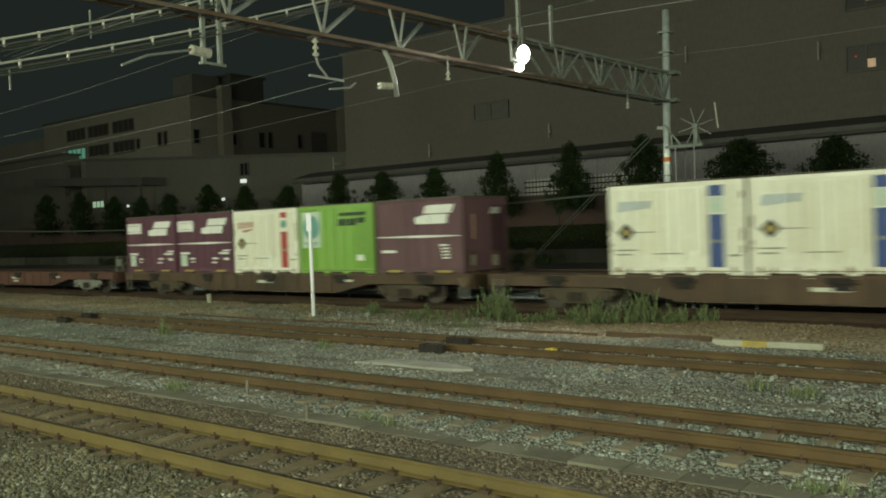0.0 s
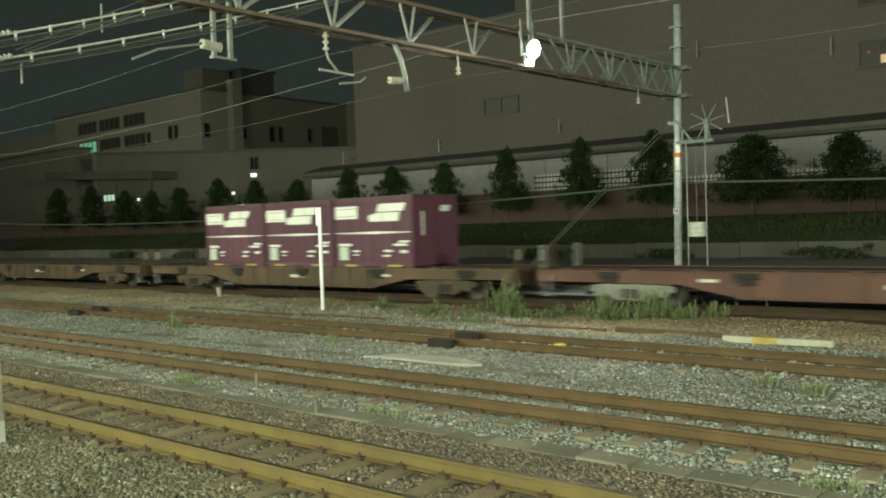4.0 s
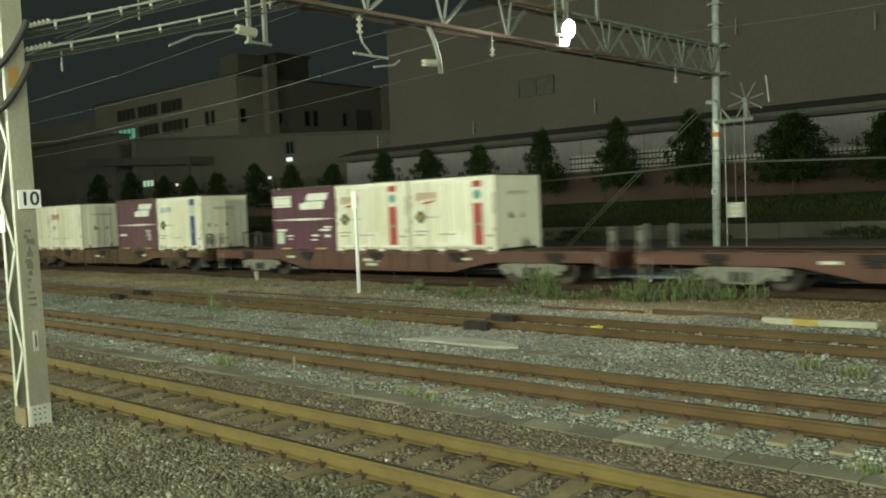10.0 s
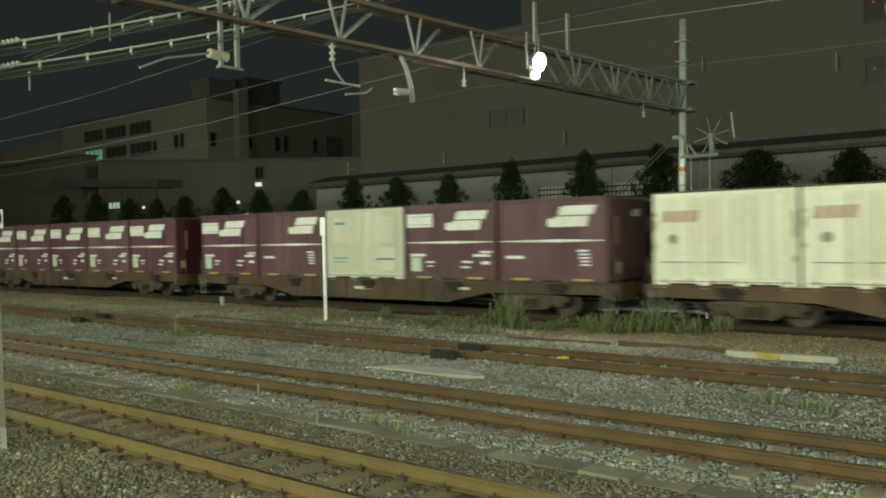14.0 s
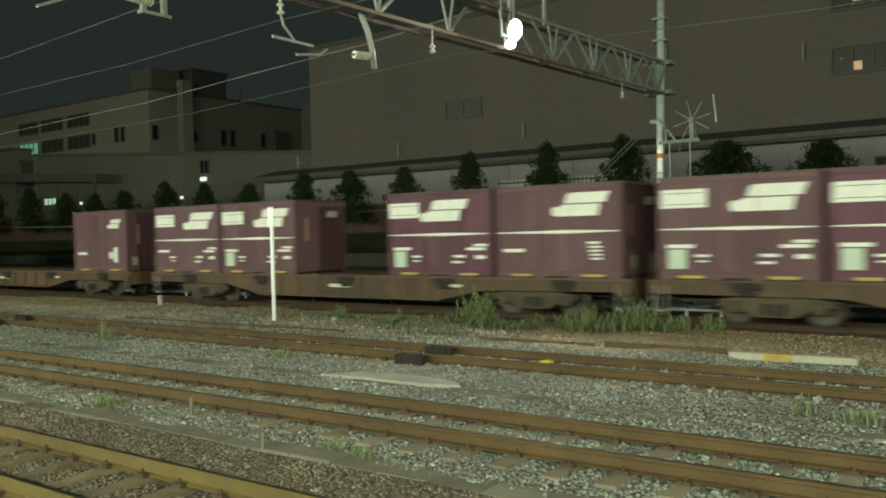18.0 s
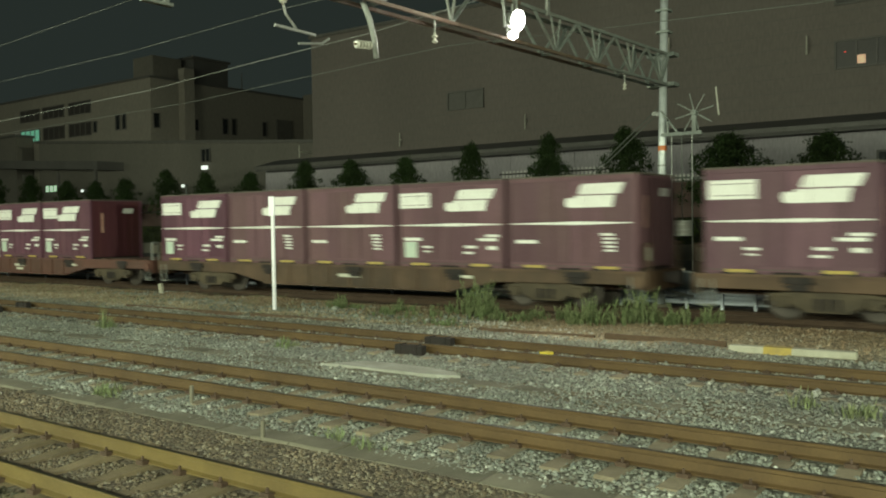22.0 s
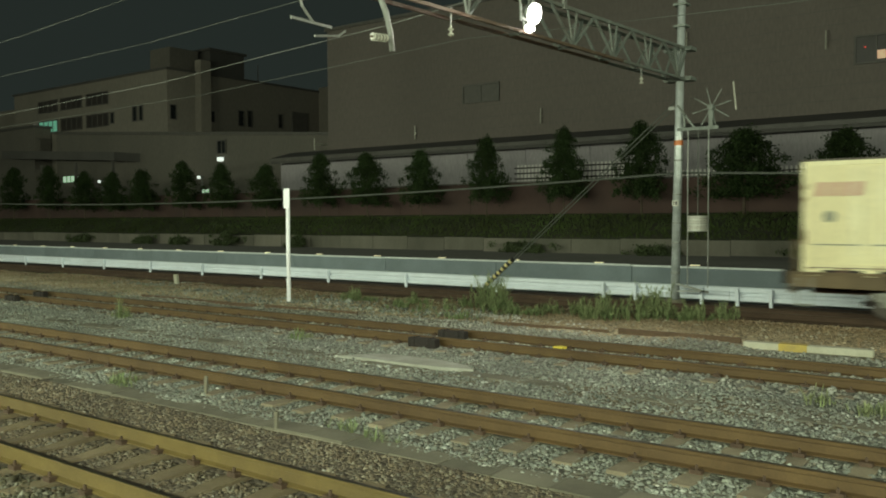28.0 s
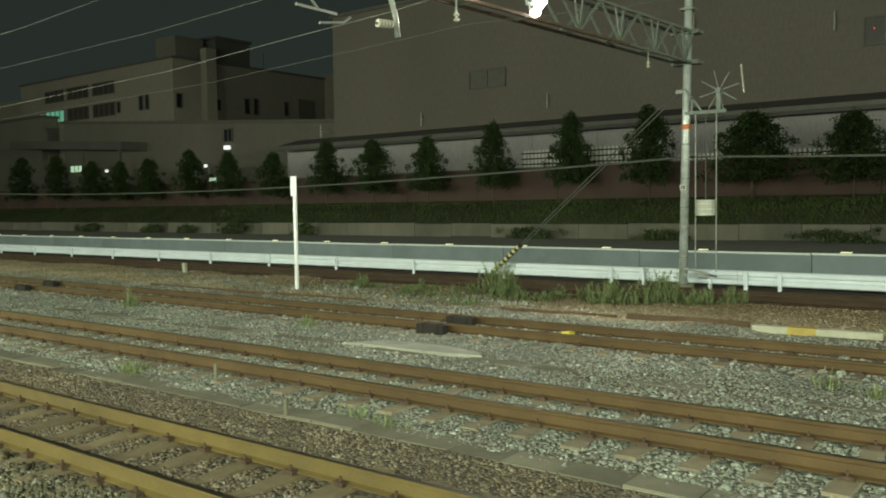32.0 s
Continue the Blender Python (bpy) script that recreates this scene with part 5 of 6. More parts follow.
part("small_plate", Geo().box(-0.47, -0.25, -0.05, -0.03, 2.47, 2.69), M["post"], col, "small white plate", bevel=0.004)
rs = random.Random(8)
for k in range(13):
    z0, y0 = 1.55 + 0.075 * k, 0.05 + rs.uniform(0, 0.07)
    y1, z1 = y0 + rs.uniform(0.03, 0.10), z0 + rs.uniform(0.03, 0.09)
    part("stencil_mark", Geo().prism([(y0, z0 + 0.01), (y1, z0), (y1 + rs.uniform(-0.02, 0.01), z1), (y0 + rs.uniform(-0.01, 0.02), z1 - 0.01)], "x", 0.001, 0.004), M["stencil"], col, "worn dark stencil mark")
part("tag", Geo().box(0.002, 0.012, 0.09, 0.15, 1.0, 1.25), M["lattice"], col, "small pale tag")
part("tag_mark", Geo().box(0.012, 0.014, 0.112, 0.128, 1.05, 1.2), M["black"], col)
part("orange_patch", Geo().box(0.001, 0.005, 0.03, 0.15, 4.2, 4.45), M["ochre"], col, "faded ochre patch")
# sleeved cables that bend down the column
for z, y in ((4.25, 0.15), (4.75, 0.15)):
    pts = [(0.12, y + 0.1, z + 0.25), (0.10, y, z), (0.02, y - 0.25, z - 0.35), (-0.25, y - 0.35, z - 0.42), (-0.55, y - 0.3, z - 0.3)]
    c = bpy.data.curves.new("sleeved_cable", "CURVE")
    c.dimensions, c.bevel_depth, c.bevel_resolution = "3D", 0.04, 3
    s = c.splines.new("NURBS")
    s.points.add(len(pts) - 1)
    for q, p in zip(s.points, pts):
        q.co = (*p, 1)
    s.use_endpoint_u, s.order_u = True, 3
    c.materials.append(M["cable"])
    o = new("sleeved_cable", c)
    o.parent = col


def insulator(name, p, q, r, parent=None, n=6, material=None):
    """Ribbed porcelain between two points."""
    p, q = Vector(p), Vector(q)
    g = Geo()
    g.smooth = False
    for k in range(n):
        a, b, c = p.lerp(q, (k + 0.1) / n), p.lerp(q, (k + 0.35) / n), p.lerp(q, (k + 0.62) / n)
        g.tube(a, b, r * 0.8, r, 12).tube(b, c, r, r * 0.5, 12)
    g.tube(p, q, r * 0.4, r * 0.4, 8)
    body = part(name, g, material or M["porcelain"], parent)
    part("collar", Geo().tube(p.lerp(q, -0.08), p.lerp(q, 0.02), r * 0.3, r * 0.3, 10), M["trussrust"], body, "rusty end collar")
    return body


# gantry truss across the tracks
X_T = -10.10
truss = thing("gantry_truss", "rust-streaked steel truss gantry spanning the tracks", "gantry")
ZB0, ZB1, ZT0, ZT1 = 5.58, 5.88, 6.27, 6.72     # lower and upper chord heights at the two ends
Y0, Y1 = 3.8, 23.85


def chord(y, lower, dx=0.0):
    t = (y - Y0) / (Y1 - Y0)
    return (X_T + dx, y, (ZB0 + (ZB1 - ZB0) * t) if lower else (ZT0 + (ZT1 - ZT0) * t))


HALF = 0.2
for dx in (-HALF, HALF):
    for k in range(5):
        ya, yb = Y0 + (Y1 - Y0) * k / 5, Y0 + (Y1 - Y0) * (k + 1) / 5
        m = M["trussrust"] if k < 4 else M["galvdark"]
        part("lower_chord", Geo().bar(chord(ya, True, dx), chord(yb, True, dx), 0.06, 0.06), m, truss, "rusty lower chord")
        part("upper_chord", Geo().bar(chord(ya, False, dx), chord(yb, False, dx), 0.07, 0.07), M["trussrust"] if k < 3 else M["galvdark"], truss, "rusty upper chord")
for k in range(10):
    ym = 5.6 + 1.965 * k
    # web bars past the floodlight take darker steel to put in its dimmer light
    part("web_bar", Geo().bar(chord(ym, True, HALF), chord(ym - 0.25, False, HALF), 0.038, 0.038), M["galv"] if ym < 16 else M["galvdark"], truss, "pale web bar")
    part("web_bar", Geo().bar(chord(ym, True, HALF), chord(min(ym + 0.18, Y1), False, HALF), 0.038, 0.038), M["galv"] if ym < 16 else M["galvdark"], truss, "pale web bar")
    if ym > 16:
        for dx in (-HALF, HALF):
            for e in (-0.98, 0.98):
                part("lattice_bar", Geo().bar(chord(ym, True, dx), chord(min(ym + e, Y1), False, dx), 0.05, 0.05), M["galvdark"], truss, "grey lattice bar")
    part("diagonal", Geo().bar(chord(ym, True, HALF), chord(min(ym + 1.2, Y1), False, -HALF), 0.06, 0.06), M["galvdark"], truss)
    part("tie_bar", Geo().bar(chord(ym, True, -HALF), chord(ym, True, HALF), 0.05, 0.05), M["galvdark"], truss)
for z in (5.84, 6.66):
    part("mast_clamp", Geo().box(X_T - 0.4, X_T + 0.4, 23.7, 24.1, z, z + 0.1), M["galvdark"], truss)
for y in (15.50, 16.90):
    part("mount_plate", Geo().box(X_T + 0.2, X_T + 0.26, y, y + 0.1, 6.5, 7.48), M["galv"], truss, "pale upright bracket")

# floodlight hung on the truss
flood = thing("floodlight", "bright round floodlight hung on the truss", "lamp", m=pose(X_T + 0.28, 15.38, 5.98))
part("lamp_bracket", Geo().bar((0, 0.22, -0.05), (0, 0.22, 0.75), 0.03, 0.05).bar((0, -0.25, -0.05), (0, -0.25, 0.75), 0.03, 0.05).bar((0, -0.25, 0), (0, 0.22, 0), 0.04, 0.04), M["galv"], flood)
g = Geo()
g.smooth = True
body = part("lamp_body", g.lathe((0, 0, 0), "z", [(0.34, 0.07), (0.30, 0.10), (0.06, 0.19), (0.0, 0.20)], 24), M["galv"], flood)
glass = part("lamp_glass", Geo().tube((0, 0, -0.03), (0, 0, -0.005), 0.175, 0.175, 24), M["lamp_glow"], flood, "glowing lamp glass")
turn = look((0.12, 0.05, 0.12), (9, -3.5, -4.0), -18)
body.matrix_basis = turn
glass.matrix_basis = turn @ Matrix.Diagonal((0.9, 1.2, 1, 1))
# added glowing disc that stands for the lit lower part of the reflector
lower_glass = part("lower_glass", Geo().tube((0, 0, -0.03), (0, 0, -0.005), 0.10, 0.10, 20), M["lamp_glow"], flood, "glowing disc for the lit reflector")
lower_glass.matrix_basis = look((0.06, -0.02, -0.16), (2, -3, -4))
spot = bpy.data.lights.new("floodlight_beam", "SPOT")
spot.energy, spot.spot_size, spot.spot_blend, spot.color, spot.shadow_soft_size = 1100, radians(150), 0.6, (1.0, 0.98, 0.86), 0.2
beam_lamp = new("floodlight_beam", spot)
beam_lamp.matrix_world = look((X_T + 1.0, 14.6, 5.5), (-8.0, 9.5, -0.2))


def wire(name, label, pts, r, material, category="wire", group=""):
    g = Geo()
    g.path(pts, r, 6)
    return tagged(part(name, g, material), label, category, group)


def sagging(a, b, sag, n=12):
    a, b = Vector(a), Vector(b)
    return [a.lerp(b, k / n) - Vector((0, 0, 4 * sag * (k / n) * (1 - k / n))) for k in range(n + 1)]


# feeder cables with clips from the column along the gantry
for k, (a, b) in enumerate((((-10.1, 3.85, 4.42), (-10.1, 14.0, 7.95)), ((-10.1, 3.85, 4.70), (-10.1, 11.0, 7.35)))):
    feeder = thing("feeder_cable", "grey feeder cable hung in clips from a bright carrier wire", "cable", "feeder cables")
    pts = sagging(a, b, 0.17 if k == 0 else 0.10, 16)
    part("carrier_wire", Geo().path(pts, 0.014, 8), M["lattice"], feeder, "bright carrier wire")
    low_pts = [Vector(p) - Vector((0, 0, 0.075)) for p in pts]
    part("insulated_cable", Geo().path(low_pts, 0.015, 8), M["wire"], feeder)
    part("second_cable", Geo().path([p - Vector((0.04, 0, 0.035)) for p in low_pts], 0.012, 8), M["wiredark"], feeder)
    part("third_cable", Geo().path([p + Vector((0.05, 0.03, -0.065)) for p in low_pts], 0.010, 8), M["wire"], feeder)
    for p, q in list(zip(pts, low_pts))[1::1]:
        part("clip", Geo().box(p.x - 0.012, p.x + 0.012, p.y - 0.013, p.y + 0.013, q.z - 0.02, p.z + 0.02), M["lattice"], feeder, "pale cable clip")
    s = (Vector(b) - Vector(a)).normalized()
    insulator("tension_insulator", Vector(a) - s * 0.1, Vector(a) + s * 0.42, 0.036, feeder, 9)
    insulator("disc_insulator", Vector(a) + Vector((0.0, -0.14, -0.02)), Vector(a) + Vector((0, -0.04, 0)), 0.07, feeder, 2)

# hanging bracket, insulators and registration arms
hanger = thing("hanging_frame", "galvanised hanging frame with a ribbed insulator", "catenary fitting")
hx, hy = -10.10, 7.24
part("post", Geo().bar((hx, hy, 4.92), (hx, hy, 6.3), 0.06, 0.06), M["galvdark"], hanger)
part("post", Geo().bar((hx, hy + 0.3, 4.92), (hx, hy + 0.3, 6.3), 0.06, 0.06), M["galvdark"], hanger)
part("foot", Geo().bar((hx, hy - 0.05, 4.92), (hx, hy + 0.38, 4.92), 0.10, 0.04), M["galvdark"], hanger)
insulator("rod_insulator", (hx + 0.02, hy - 0.24, 5.09), (hx + 0.02, hy + 0.12, 5.07), 0.075, hanger, 8)
part("arm", Geo().path([(hx, hy - 0.2, 5.09), (hx, hy - 0.5, 5.02), (hx, hy - 0.95, 4.91), (hx, hy - 1.36, 4.72)], 0.018, 8), M["galv"], hanger)
for y, z0, z1 in ((5.45, 5.4, 4.72), (4.35, 4.5, 3.92)):
    part("dropper", Geo().bar((hx, y, z0), (hx, y, z1 + 0.3), 0.018, 0.018), M["galvdark"], hanger)
pull = thing("pull_off_arm", "curved galvanised drop tube with a white insulator", "catenary fitting")
px, py = -10.10, 11.36
g = Geo()
g.smooth = True
part("drop_tube", g.path([(px, py - 0.08, 5.71), (px, py + 0.09, 5.44), (px, py + 0.2, 5.13), (px, py + 0.24, 4.84)], 0.05, 10), M["galv"], pull)
insulator("white_insulator", (px + 0.02, py - 0.28, 4.99), (px + 0.02, py + 0.10, 5.02), 0.07, pull, 5)
drop = thing("drop_insulator", "hanging insulator with a registration arm", "catenary fitting")
dx_, dy_ = -10.10, 9.54
insulator("line_insulator", (dx_, dy_, 5.33), (dx_, dy_, 5.66), 0.06, drop, 3)
part("link", Geo().path([(dx_, dy_, 5.33), (dx_, dy_ + 0.05, 5.19), (dx_, dy_ + 0.26, 5.00)], 0.02, 6), M["galv"], drop)
part("arm", Geo().bar((dx_, dy_ - 0.17, 4.99), (dx_, dy_ + 0.65, 4.98), 0.03, 0.04), M["galv"], drop)
part("steady_arm", Geo().path([(dx_, dy_ + 0.3, 4.80), (dx_, dy_ + 0.8, 4.88), (dx_, dy_ + 0.95, 4.98)], 0.02, 6), M["galv"], drop)
for y, z in ((12.95, 5.38), (20.9, 5.5)):
    s = thing("strain_insulator", "small porcelain insulator under the truss", "insulator", "insulators under the truss")
    insulator("porcelain", (X_T + 0.2, y, z - 0.1), (X_T + 0.2, y, z + 0.08), 0.06, s, 2)
    part("rod", Geo().tube((X_T + 0.2, y, z + 0.08), (X_T + 0.2, y, z + 0.4), 0.015, 0.015, 6), M["galv"], s)

# contact, messenger and feeder wires along the tracks
wire("contact_wire", "thin overhead contact wire", [(-110, 5.18, 4.75), (-60, 5.18, 4.85), (-11, 5.18, 4.96), (14, 5.18, 5.12)], 0.004, M["wire"], "wire", "overhead wires")
wire("messenger_wire", "thin messenger wire over the second track", [(-110, 8.72, 5.0), (-40, 8.72, 5.1), (-16.7, 8.72, 5.46), (-11.3, 8.72, 5.68), (-9.5, 8.72, 5.76)], 0.0045, M["wire"], "wire", "overhead wires")
wire("contact_wire", "thin overhead contact wire", [(-110, 9.5, 4.9), (-40, 9.5, 4.95), (-13.8, 9.5, 5.11), (-10.1, 9.5, 5.24), (14, 9.5, 5.2)], 0.0045, M["wire"], "wire", "overhead wires")
wire("messenger_wire", "thin messenger wire hung under the truss", [(-110, 13.63, 4.95), (-60, 13.63, 5.3), (-35, 13.63, 4.86), (-17.7, 13.63, 5.05), (-13.6, 13.63, 5.22), (-10.1, 13.63, 5.37), (-7.7, 13.63, 5.26), (-3.9, 13.63, 5.12), (14, 13.63, 4.9)], 0.006, M["wire"], "wire", "overhead wires")
wire("feeder_wire", "pale feeder wire carried on a bracket of the truss", [(-110, 15.6, 6.0), (-60, 15.6, 6.7), (-35, 15.6, 5.75), (-22.1, 15.6, 6.02), (-17.5, 15.6, 6.27), (-13.7, 15.6, 6.45), (-10.1, 15.6, 6.76), (-7.4, 15.6, 6.66), (-4.0, 15.6, 6.5), (14, 15.6, 6.1)], 0.008, M["galv"], "wire", "overhead wires")
wire("low_cable", "grey cable slung low behind the freight track", sagging((-58, 24.15, 3.3), (-10.1, 24.15, 3.32), 0.5, 20), 0.032, M["wire"], "wire", "overhead wires")
wire("low_cable", "grey cable slung low behind the freight track", sagging((-10.1, 24.15, 3.32), (38, 24.15, 3.3), 0.5, 16), 0.032, M["wire"], "wire", "overhead wires")

wire("stay_wire", "thin stay wire from the column to the truss", [(-10.1, 4.29, 4.63), (-10.1, 7.6, 6.36)], 0.009, M["wire"], "wire", "overhead wires")
wire("stay_wire", "thin stay wire from the column to the truss", [(-10.1, 4.4, 4.64), (-10.1, 8.0, 6.34)], 0.008, M["wire"], "wire", "overhead wires")

# guy wires with a striped guard
guy = thing("guy_wire", "pair of guy wires with a black and yellow striped guard", "guy wire")
ga, gb = Vector((-16.85, 24.0, -0.22)), Vector((-10.1, 24.0, 5.45))
for d in (0.0, 0.12):
    part("stay", Geo().tube(ga + Vector((d, 0, 0)), gb + Vector((d * 0.3, 0, -d)), 0.016, 0.016, 6), M["wire"], guy)
w = (gb - ga).normalized()
for k in range(15):
    a, b = ga + w * (0.08 + 0.097 * k), ga + w * (0.08 + 0.097 * (k + 1))
    part("stripe", Geo().tube(a, b, 0.065, 0.065, 10), M["paleyellow"] if k % 2 else M["black"], guy, "yellow stripe" if k % 2 else "black stripe")

# white post, stub and small stakes on the verge
post = thing("marker_post", "slim white marker post with a broader white top plate", "post", m=pose(-18.07, 16.56, -0.15))
part("shaft", Geo().box(-0.055, 0.055, -0.03, 0.03, 0, 2.55), M["post"], post, bevel=0.008)
part("top_plate", Geo().box(-0.115, 0.115, -0.055, -0.03, 2.52, 3.05), M["post"], post, bevel=0.008)
stub = Geo().box(-0.07, 0.07, -0.06, 0.06, -0.1, 0.27)
o = part("marker_stub", stub, M["beam"], bevel=0.012)
o.location, o.rotation_euler = (-25.7, 18.45, -0.05), (0.05, -0.06, 0.2)
tagged(o, "short leaning pale marker stub on the verge", "marker")
for x, y, h in ((-10.0, 7.72, 0.26), (-7.9, 7.05, 0.2)):
    o = part("stake", Geo().box(-0.02, 0.02, -0.02, 0.02, -0.25, h - 0.2), M["trough"], bevel=0.004)
    o.location, o.rotation_euler = (x, y, 0), (0.03, 0.05, 0.3)
    tagged(o, "short worn stake in the ballast", "stake", "stakes in the ballast")


# ---- freight train ----
SPEED = 10.49      # metres a second
SLOT, LEN, WID, HGT, FLOOR = 3.83, 3.72, 2.42, 2.50, 0.99 + FREIGHT_Z
TRAIN_Y = TRACKS["freight"]
MOVERS = []
HX, HY = LEN / 2, WID / 2


def slanted(g, x0, x1, z0, z1, y, skew):
    """A thin slanted plate on the face that looks to -y."""
    return g.prism([(x0, z0), (x1, z0), (x1 + skew, z1), (x0 + skew, z1)], "y", y - 0.004, y)


def container_shell(c, body, frame, ribs, end_mat=None):
    """Walls, posts, rails, roof, side doors, end doors and feet of a twelve-foot container; base at z = 0."""
    part("body", Geo().box(-HX + 0.05, HX - 0.05, -HY + 0.045, HY - 0.045, 0.14, HGT - 0.03), body, c)
    for x in (-HX, HX - 0.11):
        for y in (-HY, HY - 0.10):
            part("corner_post", Geo().box(x, x + 0.11, y, y + 0.10, 0.0, HGT), frame, c, bevel=0.012)
    for y in (-HY, HY - 0.07):
        part("top_rail", Geo().box(-HX + 0.11, HX - 0.11, y + 0.005, y + 0.07, HGT - 0.12, HGT), frame, c)
        part("bottom_rail", Geo().box(-HX + 0.11, HX - 0.11, y + 0.005, y + 0.07, 0.13, 0.25), frame, c)
    # roof in a much darker colour, showing as a thin top line
    part("roof", Geo().box(-HX - 0.004, HX + 0.004, -HY - 0.004, HY + 0.004, HGT - 0.022, HGT + 0.022), M["darkedge"], c, "thin dark roof edge")
    # the pair of side doors
    for x0, x1 in ((-0.93, -0.01), (0.01, 0.93)):
        d = part("side_door", Geo().box(x0, x1, -HY + 0.018, -HY + 0.045, 0.27, HGT - 0.14), body, c)
        part("lock_bar", Geo().tube(((x0 + x1) / 2, -HY + 0.005, 0.3), ((x0 + x1) / 2, -HY + 0.005, HGT - 0.18), 0.014, 0.014, 6), body, d)
    step = (HX - 0.15 - 0.98) / 5
    if ribs:
        for s in (-1, 1):
            for k in range(5):
                x = s * (1.02 + step * (k + 0.5))
                part("side_rib", Geo().box(x - 0.05, x + 0.05, -HY + 0.012, -HY + 0.045, 0.27, HGT - 0.14), body, c)
    for s in (-1, 1):
        e = part("end_panel", Geo().box(s * HX - s * 0.05, s * HX - s * 0.02, -HY + 0.11, HY - 0.11, 0.15, HGT - 0.06), end_mat or body, c)
        for y in (-0.75, -0.38, 0.0, 0.38, 0.75):
            part("end_rib", Geo().box(min(s * HX, s * HX - s * 0.022), max(s * HX, s * HX - s * 0.022), y - 0.03, y + 0.03, 0.2, HGT - 0.12), end_mat or body, e)
    # skirt with scalloped fork pockets
    ends = -HX + 0.11
    for x0, x1 in ((ends, -1.42), (-0.68, -0.30), (0.30, 0.68), (1.42, -ends)):
        part("skirt", Geo().prism([(x0, 0.16), (x1, 0.16), (x1 - 0.1, 0.0), (x0 + 0.1, 0.0)], "y", -HY + 0.006, -HY + 0.03), frame, c)
    part("lower_line", Geo().box(-HX + 0.1, HX - 0.1, -HY - 0.002, -HY + 0.004, 0.165, 0.185), M["darkedge"], c, "dark bottom joint")
    for s in (-1, 1):
        part("foot", Geo().prism([(s * 1.05 - 0.32, 0.14), (s * 1.05 + 0.32, 0.14), (s * 1.05 + 0.22, 0.02), (s * 1.05 - 0.22, 0.02)], "y", -HY + 0.01, -HY + 0.3), M["dark"], c, "dark fork pocket")
    part("floor_frame", Geo().box(-HX + 0.1, HX - 0.1, -HY + 0.08, HY - 0.08, 0.02, 0.14), M["dark"], c)


def logo(c, x, z, w, h, material, y=-HY - 0.002):
    """The company mark as plain slanted blocks."""
    g = Geo()
    low = [(x + 0.05 * w + 0.05 * w * math.cos(a), z + 0.22 * h + 0.22 * h * math.sin(a)) for a in (2.0, 2.6, 3.14, 3.7, 4.3)]
    g.prism(low + [(x + 0.10 * w, z), (x + 0.76 * w, z), (x + 0.80 * w, z + 0.5 * h), (x + 0.17 * w, z + 0.5 * h), (x + 0.14 * w, z + 0.4 * h)], "y", y - 0.004, y)
    top = [(x + 0.22 * w, z + 0.62 * h), (x + 0.24 * w, z + 0.55 * h), (x + 0.88 * w, z + 0.55 * h), (x + 0.95 * w, z + h), (x + 0.30 * w, z + h), (x + 0.26 * w, z + 0.92 * h)]
    g.prism(top, "y", y - 0.004, y)
    return part("company_mark", g, material, c, "slanted white blocks")


def bars(c, rows, material, name="text_bar", y=-HY - 0.002):
    for x0, x1, z0, z1 in rows:
        part(name, Geo().box(x0, x1, y - 0.003, y, z0, z1), material, c)


